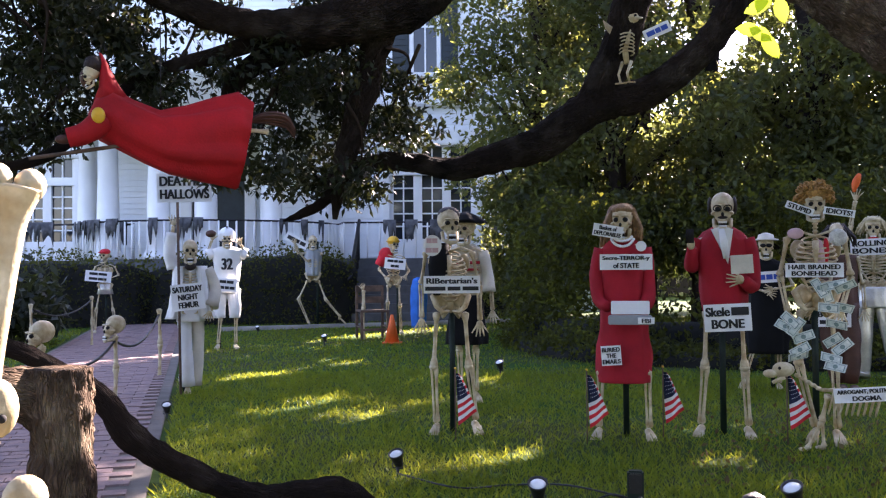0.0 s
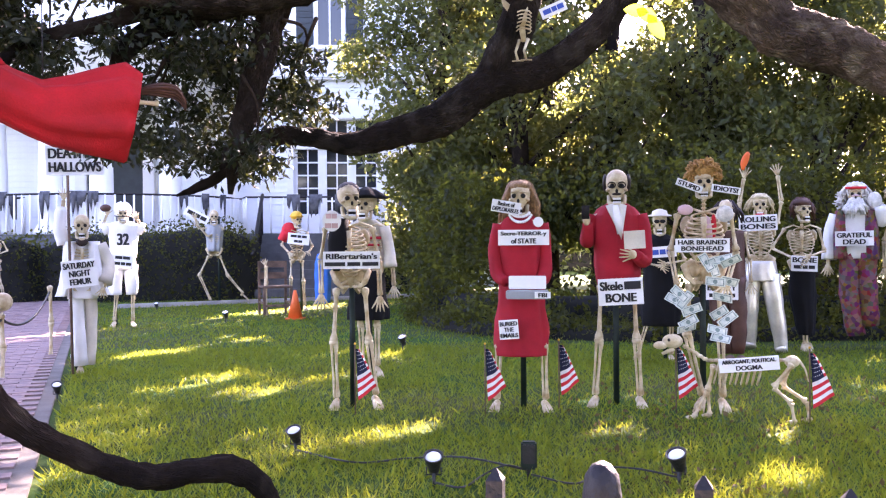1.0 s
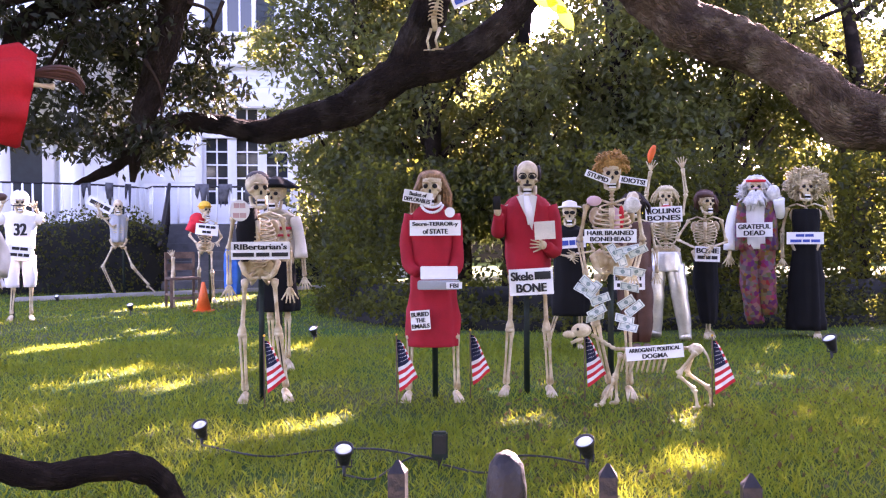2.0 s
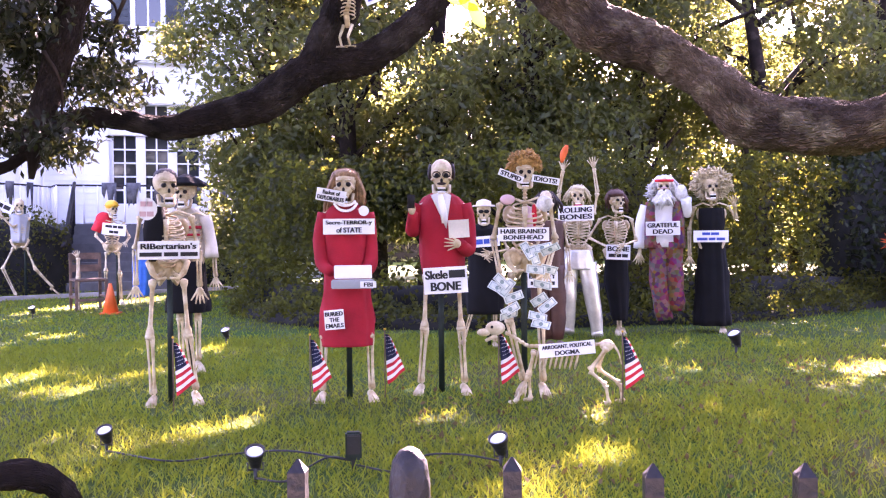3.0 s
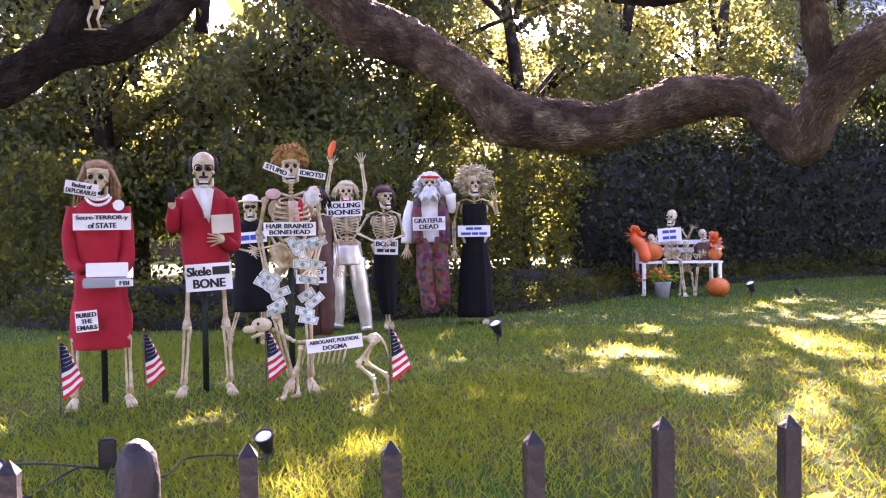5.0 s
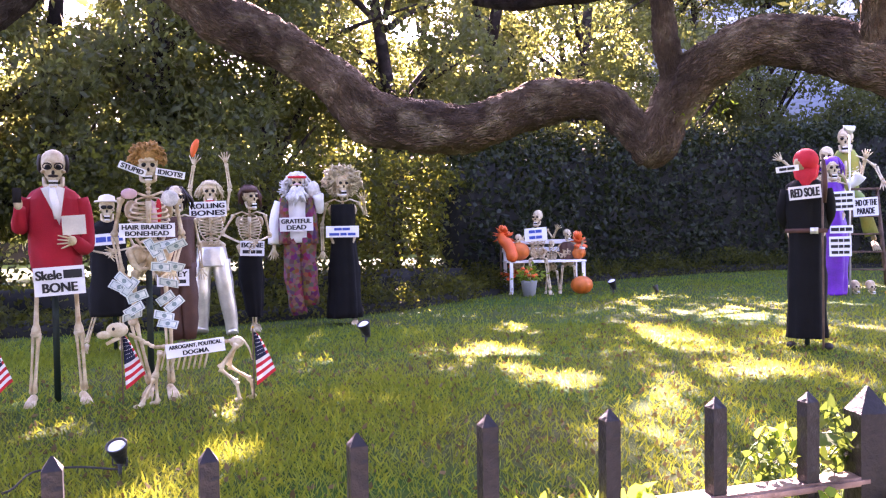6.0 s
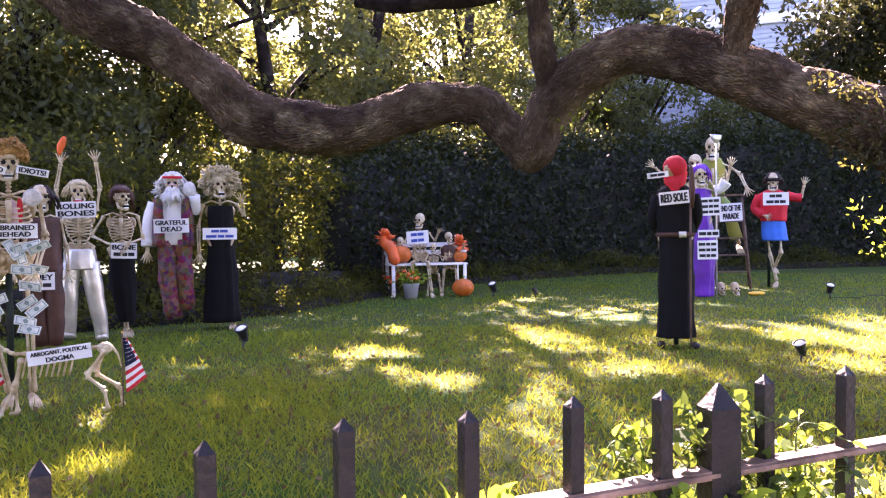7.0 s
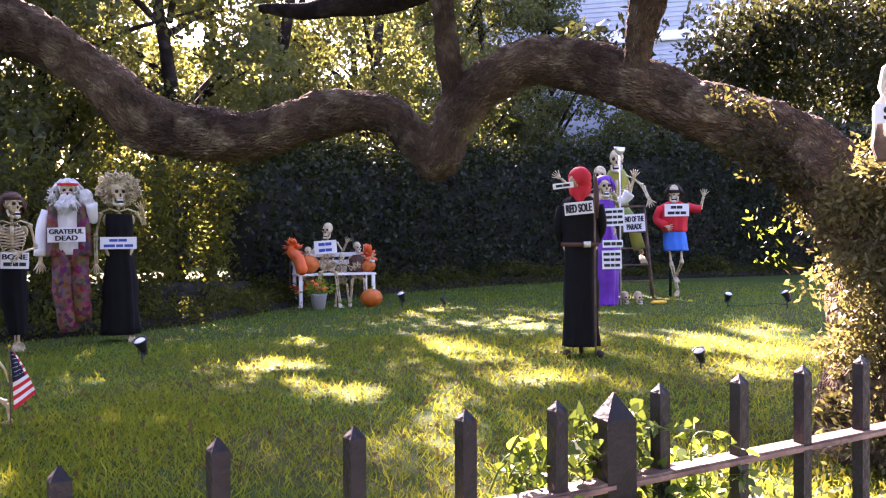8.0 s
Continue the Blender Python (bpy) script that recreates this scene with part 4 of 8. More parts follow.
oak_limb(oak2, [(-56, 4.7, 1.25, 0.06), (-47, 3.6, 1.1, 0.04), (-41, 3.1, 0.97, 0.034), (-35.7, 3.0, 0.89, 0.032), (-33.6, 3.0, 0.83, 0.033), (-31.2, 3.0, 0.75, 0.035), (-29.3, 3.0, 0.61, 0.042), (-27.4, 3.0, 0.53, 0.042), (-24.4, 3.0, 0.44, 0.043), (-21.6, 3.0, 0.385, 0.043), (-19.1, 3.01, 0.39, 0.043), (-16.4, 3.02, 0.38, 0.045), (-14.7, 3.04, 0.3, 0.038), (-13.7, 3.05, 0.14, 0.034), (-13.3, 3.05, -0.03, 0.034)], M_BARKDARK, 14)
stump = tagged(empty("cut_trunk", Matrix.Translation(P(-33.3, 2.6))), "sawn-off young oak trunk with furrowed bark", "tree trunk")
oak_limb(stump, [(-33.1, 2.6, -0.05, 0.1), (-33.1, 2.6, 0.3, 0.085), (-33.1, 2.6, 0.5, 0.08), (-33.2, 2.6, 0.7, 0.079), (-33.3, 2.6, 0.8, 0.082), (-33.3, 2.6, 0.865, 0.08)], M_BARK, 26, 0.2, name="trunk")
oak_limb(stump, [(-33.6, 2.62, 0.74, 0.065), (-35.4, 2.62, 0.8, 0.066), (-38.2, 2.6, 0.82, 0.072), (-42, 2.6, 0.84, 0.06), (-46, 2.6, 0.7, 0.03)], M_BARK, 18)


def sprays(parent, rows, seed, per, material, leaf, name="leaves", rad=(0.16, 0.34)):
    """Leaf clusters along twigs, given by bearing, distance, height."""
    rng = np.random.default_rng(seed)
    cs = [P(*r) for r in rows]
    pts = clump_points(rng, [tuple(c) for c in cs], [rng.uniform(*rad) for _ in cs], per)
    ob = new(name, leaf_data(name, pts, leaf, leaf * 0.42, material, 0.5, seed))
    ob.parent = parent
    ob.matrix_parent_inverse = parent.matrix_world.inverted()
    return ob


rs = random.Random(77)
rows = []
for az0, az1, z0, z1, n in ((-36, -31, 1.75, 2.6, 22), (-31, -26, 1.9, 2.4, 10), (-24, -21, 1.6, 2.1, 9), (-20, -15, 1.6, 2.3, 24), (-17.5, -14, 1.4, 1.75, 8), (-13.5, -10.5, 1.8, 2.3, 9), (-40, -33, 1.6, 2.9, 20), (-36, -14, 2.6, 3.1, 16), (-37, -26, 2.1, 2.75, 30), (-24, -14, 2.15, 2.7, 18)):
    for i in range(n):
        rows.append((rs.uniform(az0, az1), rs.uniform(4.7, 5.6), rs.uniform(z0, z1)))
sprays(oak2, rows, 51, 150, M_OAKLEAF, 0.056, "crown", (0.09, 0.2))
for k in range(26):
    az, d, z = rows[(k * 5) % len(rows)]
    a = P(az, d, z)
    b = P(az + rs.uniform(-4, 4), 4.8, z + rs.uniform(0.15, 0.6))
    t = Mesh()
    t.tube(smooth_path([b, (a + b) / 2 + Vector((0.05, 0, 0.06)), a], 4), np.linspace(0.012, 0.004, 9).tolist(), M_BARKDARK, 5)
    ob = t.make("twig")
    ob.parent = oak2
    ob.matrix_parent_inverse = oak2.matrix_world.inverted()

rc = random.Random(19)
CROWN_GAPS = (Vector((-1.1, 1.5, 0.9)), Vector((0.95, 0.7, 0.8)), Vector((1.9, 0.5, 0.8)), Vector((4.4, 1.9, 0.7)))
# leaf clumps added overhead, out of view, to keep sky light off the lawn
for par, x0, x1, y0, y1, n, sd in ((oak, 1.0, 9.0, -2.5, 8.0, 80, 91), (oak2, -8.0, 1.5, -2.5, 9.0, 84, 92)):
    cs = []
    for i in range(n):
        c = Vector((rc.uniform(x0, x1), rc.uniform(y0, y1), rc.uniform(5.0, 7.2)))
        # gaps in the crown that let the sun down to the stump, the fence rail and the ivy
        if all(((c - g) - _sd * (c - g).dot(_sd)).length > 1.75 for g in CROWN_GAPS):
            cs.append(tuple(c))
    rg = np.random.default_rng(sd)
    ob = new("unseen_upper_crown", leaf_data("unseen_upper_crown", clump_points(rg, cs, [rg.uniform(0.7, 1.2) for _ in cs], 150), 0.24, 0.13, M_OAKLEAF, 0.2, sd))
    ob.parent = par
    ob.matrix_parent_inverse = par.matrix_world.inverted()

# ---- iron fence ----
FD = Vector((math.cos(-0.191), math.sin(-0.191), 0))
F0 = Vector((0.312, 0.824, 0))
PITCH = 0.1369
fence = tagged(empty("iron_fence", Matrix.Translation(F0)), "dark painted iron picket fence with pointed tops", "fence")


def picket_data(name, w, h, tip, material):
    m = Mesh()
    a = w / 2
    vs = [(-a, -a, 0), (a, -a, 0), (a, a, 0), (-a, a, 0), (-a, -a, h - tip), (a, -a, h - tip), (a, a, h - tip), (-a, a, h - tip), (-a * 0.12, 0, h), (a * 0.12, 0, h)]
    m.put(vs, [(0, 3, 2, 1), (0, 1, 5, 4), (1, 2, 6, 5), (2, 3, 7, 6), (3, 0, 4, 7), (4, 5, 9, 8), (5, 6, 9), (6, 7, 8, 9), (7, 4, 8)], material)
    return m.data(name, False)


PK = picket_data("picket", 0.0175, 0.89, 0.012, M_IRON)
rk = random.Random(3)
for k in [-2.5, -0.95, 0, 1, 2, 3, 4, 5 - 0.06, 6.2, 7.2, 8.2, 9.22, 10.2, 11.2, 12.2, 13.2, 14.2]:
    ob = new("picket", PK)
    ob.parent = fence
    p = FD * (k * PITCH)
    ob.matrix_local = pose(p.x, p.y, rk.uniform(-0.004, 0.004), rk.uniform(-0.5, 0.5), rk.uniform(-0.5, 0.5), -11)
for k, w, top, name in ((-1.72, 0.04, 0.9, "post"), (5.62, 0.046, 0.885, "post")):
    m = Mesh()
    a = w / 2
    if k < 0:
        m.loft([(0, 0, 0, a * 1.1, a * 1.1), (0, 0, top - 0.035, a, a), (0, 0, top - 0.014, a * 0.85, a * 0.85), (0, 0, top - 0.004, a * 0.5, a * 0.5), (0, 0, top, a * 0.1, a * 0.1)], M_IRON, 16)
    else:
        m.loft([(0, 0, 0, a * 1.2, a * 1.2), (0, 0, top - 0.03, a * 1.2, a * 1.2), (0, 0, top, a * 0.08, a * 0.08)], M_IRON, 4)
    ob = m.make(name, fence, k < 0)
    p = FD * (k * PITCH)
    ob.matrix_local = pose(p.x, p.y, 0, 0, 0, 20)
for z, s in ((0.775, 0.011), (0.12, 0.011)):
    ra, rb = FD * (3.5 * PITCH if z > 0.5 else -2.6 * PITCH), FD * (15 * PITCH)
    boxy("rail", (0, 0, 0), ((rb - ra).length, 0.034, s), M_RUST, fence, 0.003).matrix_local = pose((ra.x + rb.x) / 2, (ra.y + rb.y) / 2, z, 0, 0, fence_rot)
boxy("rail", (0, 0, 0), (1.15, 0.034, 0.011), M_IRON, fence, 0.003).matrix_local = pose((FD * 1.3 * PITCH).x, (FD * 1.3 * PITCH).y, 0.6, 0, 0, fence_rot)


# ---- costumed skeletons: one mesh each ----
def longbone(m, a, b, r=0.0125, knob=2.0, material=None):
    a, b = Vector(a), Vector(b)
    ts = (0, 0.03, 0.09, 0.18, 0.5, 0.82, 0.91, 0.97, 1.0)
    ks = (0.7, knob, knob * 0.95, 1.15, 0.95, 1.15, knob * 0.95, knob, 0.7)
    m.tube([a.lerp(b, t) for t in ts], [r * k for k in ks], material or M_BONE, 8)


def twin(m, a, b, spread, r=0.009):
    s = Vector((spread, 0, 0))
    longbone(m, Vector(a) + s, Vector(b) + s * 0.7, r * 1.15, 1.7)
    longbone(m, Vector(a) - s, Vector(b) - s * 0.7, r * 0.85, 1.5)


def hand(m, w, d, open_=0.02):
    w, d = Vector(w), Vector(d).normalized()
    side = d.cross(Vector((0, 1, 0)))
    side = side.normalized() if side.length > 0.1 else Vector((1, 0, 0))
    m.ball(w + d * 0.03, (0.026, 0.016, 0.03), M_BONE, 8, 6)
    for i in range(5):
        o = side * (i - 2) * 0.014
        q = w + d * 0.045 + o
        e = w + d * (0.115 if i not in (0, 4) else 0.09) + o * (1.5 + open_ * 20)
        m.tube([w + d * 0.02 + o * 0.5, q, (q + e) / 2, e], [0.007, 0.0075, 0.006, 0.004], M_BONE, 6)


def foot(m, a, d=(0, -1, 0)):
    a, d = Vector(a), Vector(d).normalized()
    side = d.cross(Vector((0, 0, 1)))
    side = side.normalized() if side.length > 0.1 else Vector((1, 0, 0))
    m.ball(a + Vector((0, 0, -0.03)) - d * 0.02, (0.026, 0.04, 0.026), M_BONE, 8, 6)
    for i in range(5):
        o = side * (i - 2) * 0.014
        m.tube([a + o * 0.5 + Vector((0, 0, -0.025)), a + d * 0.05 + o + Vector((0, 0, -0.055)), a + d * 0.105 + o * 1.2 + Vector((0, 0, -0.095))], [0.011, 0.009, 0.006], M_BONE, 6)


def skull(m, c, k=1.0, turn=0.0, nod=0.0, jaw=0.0):
    x = Matrix.Translation(c) @ pose(0, 0, 0, nod, 0, turn) @ Matrix.Scale(k, 4)
    m.ball((0, 0.02, 0.03), (0.077, 0.098, 0.088), M_BONE, 18, 12, x)
    m.ball((0, -0.045, -0.02), (0.058, 0.055, 0.062), M_BONE, 14, 10, x)
    m.ball((0, -0.066, -0.07), (0.036, 0.032, 0.032), M_BONE, 10, 8, x)
    for s in (-1, 1):
        m.ball((s * 0.03, -0.083, 0.0), (0.019, 0.02, 0.017), M_SOCKET, 10, 8, x)
        m.ball((s * 0.056, -0.05, -0.025), (0.018, 0.034, 0.013), M_BONE, 8, 6, x)
        m.tube([(s * 0.052, -0.01, -0.06), (s * 0.05, -0.035, -0.11 - jaw), (s * 0.026, -0.085, -0.122 - jaw)], [0.014, 0.014, 0.016], M_BONE, 8, m=x)
        m.ball((s * 0.03, -0.085, 0.027), (0.026, 0.016, 0.009), M_BONE, 8, 6, x)
    m.ball((0, -0.1, -0.035), (0.01, 0.012, 0.016), M_SOCKET, 8, 6, x)
    m.ball((0, -0.088, -0.125 - jaw), (0.03, 0.02, 0.018), M_BONE, 8, 6, x)
    m.box((0, -0.094, -0.098 - jaw * 0.5), (0.052, 0.012, 0.012 + jaw * 0.6), M_SOCKET, x)
    for i in range(8):
        m.box(((i - 3.5) * 0.0066, -0.1, -0.086), (0.0052, 0.008, 0.014), M_BOARD, x)
        m.box(((i - 3.5) * 0.0066, -0.1, -0.11 - jaw), (0.0052, 0.008, 0.012), M_BOARD, x)


def ribs(m, top, low=None, wide=0.125, deep=0.085):
    """Rib cage hung below the point top."""
    t = Vector(top)
    for i in range(10):
        k = math.sin(math.pi * (0.22 + 0.62 * i / 9))
        z = t.z - 0.02 - 0.03 * i
        pts = []
        for j in range(15):
            a = math.pi / 2 + (2 * math.pi - 0.0) * j / 15
            pts.append((t.x + wide * k * math.cos(a), t.y + deep * k * math.sin(a) + 0.0, z - 0.05 * (0.5 - 0.5 * math.sin(a)) - (0.03 if i > 6 and math.sin(a) < -0.5 else 0)))
        m.tube(pts, 0.0068, M_BONE, 6, closed=True)
    m.tube([(t.x, t.y - deep * 0.78, t.z - 0.05), (t.x, t.y - deep * 1.0, t.z - 0.14), (t.x, t.y - deep * 0.98, t.z - 0.24)], [0.02, 0.015, 0.009], M_BONE, 8)


def spine(m, a, b, n=16, r=0.017):
    a, b = Vector(a), Vector(b)
    m.tube([a, b], r * 0.7, M_BONE, 8)
    for i in range(n):
        p = a.lerp(b, (i + 0.5) / n)
        m.ball(p, (r * 1.25, r * 1.25, (a - b).length / n * 0.36), M_BONE, 8, 5)


def pelvis(m, c):
    c = Vector(c)
    for s in (-1, 1):
        m.tube([c + Vector(v) for v in ((s * 0.02, 0.04, 0.06), (s * 0.085, 0.03, 0.095), (s * 0.125, -0.02, 0.07), (s * 0.1, -0.05, 0.0), (s * 0.06, -0.055, -0.04), (s * 0.02, -0.06, -0.03), (s * 0.055, -0.02, -0.075), (s * 0.07, 0.02, -0.03), (s * 0.03, 0.04, 0.0))], [0.022, 0.03, 0.024, 0.02, 0.015, 0.012, 0.014, 0.017, 0.02], M_BONE, 8, closed=True)
        m.ball(c + Vector((s * 0.075, 0.01, 0.045)), (0.05, 0.018, 0.05), M_BONE, 10, 8)
    m.ball(c + Vector((0, 0.045, 0.02)), (0.045, 0.022, 0.07), M_BONE, 10, 8)


DEF = dict(head=(0, -0.01, 1.49), sl=(-0.165, 0, 1.29), sr=(0.165, 0, 1.29), el=(-0.215, 0.02, 1.02), er=(0.215, 0.02, 1.02), wl=(-0.225, -0.04, 0.79), wr=(0.225, -0.04, 0.79),
           hl=(-0.09, 0, 0.83), hr=(0.09, 0, 0.83), kl=(-0.115, -0.02, 0.45), kr=(0.115, -0.02, 0.45), al=(-0.11, 0, 0.075), ar=(0.11, 0, 0.075), fl=(-0.25, -1, 0), fr=(0.25, -1, 0))


def skeleton(m, turn=0.0, nod=0.0, jaw=0.01, cage=True, arms="lr", legs="lr", head=True, fingers=True, **j):
    J = {**DEF, **j}
    h = Vector(J["head"] if isinstance(head, bool) else head)
    neck = (Vector(J["sl"]) + Vector(J["sr"])) / 2 + Vector((0, 0.02, 0.02))
    pel = (Vector(J["hl"]) + Vector(J["hr"])) / 2 + Vector((0, 0, 0.04))
    if head:
        skull(m, h, 1.0, turn, nod, jaw)
    spine(m, neck + Vector((0, 0, 0.0)), h + Vector((0, 0.03, -0.06)), 5, 0.015)
    spine(m, pel + Vector((0, 0.05, 0.05)), neck + Vector((0, 0.04, 0.0)), 16)
    if cage:
        ribs(m, neck + Vector((0, -0.03, 0)))
    pelvis(m, pel)
    for s in "lr":
        sh = Vector(J["s" + s])
        m.tube([neck + Vector((0, -0.07, -0.02)), (neck + sh) / 2 + Vector((0, -0.06, 0.02)), sh], 0.009, M_BONE, 6)
        m.ball(sh + Vector((-0.35 * sh.x, 0.06, -0.08)), (0.045, 0.012, 0.065), M_BONE, 8, 6)
        if s in arms:
            longbone(m, sh, J["e" + s], 0.0125)
            twin(m, J["e" + s], J["w" + s], 0.012, 0.008)
            if fingers:
                hand(m, J["w" + s], Vector(J["w" + s]) - Vector(J["e" + s]), 0.03)
        if s in legs:
            longbone(m, J["h" + s], J["k" + s], 0.0138, 2.1)
            m.ball(J["k" + s], (0.033, 0.033, 0.024), M_BONE, 10, 8)
            twin(m, J["k" + s], J["a" + s], 0.016, 0.009)
            foot(m, J["a" + s], J["f" + s])


def sleeve(m, pts, rads, material, seg=12):
    m.tube(smooth_path(pts, 4), np.interp(np.linspace(0, 1, 4 * (len(pts) - 1) + 1), np.linspace(0, 1, len(rads)), rads).tolist(), material, seg, wobble=0.22)


def hair(m, c, r, material, n=60, length=0.14, seed=1, fluff=0.3, front=-0.02):
    """A wig: a cap and many curved locks that start above the brow and fall round it."""
    rr = random.Random(seed)
    c = Vector(c)
    m.ball(c + Vector((0, 0.025, 0.035)), (r * 0.98, r * 1.05, r * 0.95), material, 16, 10)
    for i in range(n):
        a = rr.uniform(0, 2 * math.pi)
        e = rr.uniform(0.1, 1.2)
        d = Vector((math.cos(a) * math.cos(e), math.sin(a) * math.cos(e), math.sin(e)))
        p = c + Vector((0, 0.03, 0.03)) + d * r
        if p.y < c.y + front and (p.z < c.z + 0.05 or length > 0.1):
            continue
        o = Vector((d.x, d.y, 0)) * fluff * length
        q = p + o + Vector((rr.uniform(-0.02, 0.02), 0, -length * 0.35))
        s = p + o * rr.uniform(0.8, 1.6) + Vector((rr.uniform(-0.03, 0.03), 0.01, -length * rr.uniform(0.7, 1.1)))
        m.tube([c + Vector((0, 0.03, 0.03)) + d * r * 0.8, p, q, s], [0.012, 0.016, 0.014, 0.004], material, 5)


def curls(m, c, r, material, n, seed, size=0.035):
    """A teased wig: short bent locks that stick out all round, leaving the face free."""
    rr = random.Random(seed)
    c = Vector(c)
    for i in range(n):
        d = Vector((rr.gauss(0, 1), rr.gauss(0, 1), rr.gauss(0, 1))).normalized()
        if d.y < -0.35 and d.z < 0.35 and abs(d.x) < 0.6:
            continue
        p = c + Vector((d.x * r[0], d.y * r[1], d.z * r[2])) * rr.uniform(0.75, 1.0)
        u = Vector((rr.gauss(0, 1), rr.gauss(0, 1), rr.gauss(0, 1))).normalized()
        m.tube([p, p + d * size * 0.5 + u * size * 0.4, p + d * size * 0.9 + u * size * 0.9, p + d * size * 0.7 + u * size * 1.5], [0.007, 0.009, 0.007, 0.003], material, 4)


def post(m, x, z0=0.0, z1=0.9, y=0.08, w=0.04):
    m.box((x, y, (z0 + z1) / 2), (w, w, z1 - z0), M_GREENPOST)


def figure(m, az, d, k, label, turn=0.0, z=0.0, name="costumed_skeleton"):
    p = P(az, d, z)
    ob = m.make(name, matrix=pose(p.x, p.y, p.z, 0, 0, -az + turn) @ Matrix.Scale(k, 4))
    return tagged(ob, label, "skeleton decoration", "costumed skeletons")


# woman in a long red dress
m = Mesh()
skeleton(m, cage=False, arms="", hl=(-0.11, 0, 0.83), hr=(0.11, 0, 0.83), kl=(-0.155, -0.02, 0.45), kr=(0.155, -0.02, 0.45), al=(-0.175, 0, 0.075), ar=(0.165, 0, 0.075), turn=-8)
m.loft([(0, 0, 1.37, 0.07, 0.06), (0, 0, 1.345, 0.12, 0.07), (0, 0, 1.29, 0.165, 0.09), (0, 0, 1.1, 0.15, 0.11), (0, 0, 0.95, 0.15, 0.11), (0, 0, 0.8, 0.165, 0.115), (0, 0, 0.6, 0.18, 0.12), (0, 0, 0.46, 0.186, 0.12), (0, 0, 0.385, 0.183, 0.12)], M_RED, 32, 0.03)
sleeve(m, [(-0.145, 0, 1.3), (-0.175, 0, 1.12), (-0.165, -0.06, 0.95), (-0.1, -0.15, 0.9)], [0.055, 0.048, 0.045, 0.04], M_RED)
sleeve(m, [(0.145, 0, 1.3), (0.17, 0, 1.12), (0.165, -0.06, 0.95), (0.1, -0.15, 0.87)], [0.055, 0.048, 0.045, 0.04], M_RED)
hair(m, (0, 0, 1.49), 0.092, M_AUBURN, 190, 0.29, 3, 0.12)
m.ball((0, 0.005, 1.56), (0.082, 0.09, 0.045), M_AUBURN, 16, 10)
for i in range(13):
    a = math.pi * (0.12 + 0.76 * i / 12)
    m.ball((0.078 * math.cos(a), -0.085 - 0.035 * math.sin(a), 1.385 - 0.075 * math.sin(a)), 0.0105, M_BOARD, 8, 6)
    m.ball((0.066 * math.cos(a), -0.085 - 0.035 * math.sin(a), 1.39 - 0.045 * math.sin(a)), 0.0095, M_BOARD, 8, 6)
post(m, 0.015, 0, 1.0)
figure(m, 1.85, 6.05, 0.955, "skeleton in a long red dress with auburn wig and pearls")

# man in a red cardigan
m = Mesh()
skeleton(m, cage=False, arms="", head=True, kl=(-0.125, -0.02, 0.45), kr=(0.125, -0.02, 0.45), hl=(-0.11, 0, 0.83), al=(-0.155, 0, 0.075), ar=(0.145, 0, 0.075), hr=(0.11, 0, 0.83), jaw=0.0)
m.loft([(0, 0, 1.38, 0.06, 0.06), (0, 0, 1.345, 0.12, 0.08), (0, 0, 1.29, 0.165, 0.1), (0, 0, 1.1, 0.16, 0.12), (0, 0, 0.95, 0.155, 0.125), (0, 0, 0.85, 0.145, 0.12), (0, 0, 0.8, 0.13, 0.11)], M_RED, 28, 0.02)
m.put([(-0.07, -0.115, 1.36), (0.06, -0.115, 1.36), (0.03, -0.145, 1.14), (0.0, -0.1, 1.38), (-0.075, -0.09, 1.36), (0.065, -0.09, 1.36), (0.03, -0.12, 1.13)], [(0, 2, 1), (0, 1, 3), (0, 4, 6, 2), (1, 2, 6, 5)], M_WHITE)
m.tube([(-0.01, -0.125, 1.36), (0.005, -0.15, 1.27), (0.02, -0.155, 1.17)], [0.018, 0.025, 0.02], M_WHITE, 8, flat=0.4)
sleeve(m, [(-0.15, 0, 1.3), (-0.19, 0.0, 1.18), (-0.2, -0.05, 1.12), (-0.195, -0.12, 1.24)], [0.056, 0.052, 0.046, 0.036], M_RED)
sleeve(m, [(0.15, 0, 1.3), (0.185, 0, 1.14), (0.18, -0.06, 0.99), (0.12, -0.16, 1.03)], [0.056, 0.05, 0.045, 0.036], M_RED)
m.ball((-0.2, -0.14, 1.265), (0.026, 0.02, 0.04), M_BONE, 10, 8)
hand(m, (0.13, -0.19, 1.03), (-1, 0, 0.1))
m.box((-0.205, -0.16, 1.315), (0.05, 0.014, 0.09), M_SOCKET)
for s in (-1, 1):
    m.tube([(s * 0.033 + 0.026 * math.cos(a), -0.115, 1.495 + 0.02 * math.sin(a)) for a in np.linspace(0, 5.6, 9)], 0.004, M_SOCKET, 5, closed=True)
    m.ball((s * 0.078, 0.03, 1.52), (0.018, 0.06, 0.06), M_DARKHAIR, 8, 6)
m.ball((0, 0.09, 1.54), (0.06, 0.04, 0.07), M_DARKHAIR, 10, 6)
m.ball((0, -0.112, 1.435), (0.032, 0.012, 0.01), M_DARKHAIR, 8, 6)
post(m, -0.01, 0, 0.9)
figure(m, 7.85, 6.25, 1.0, "bald skeleton in a red cardigan and glasses holding paper")

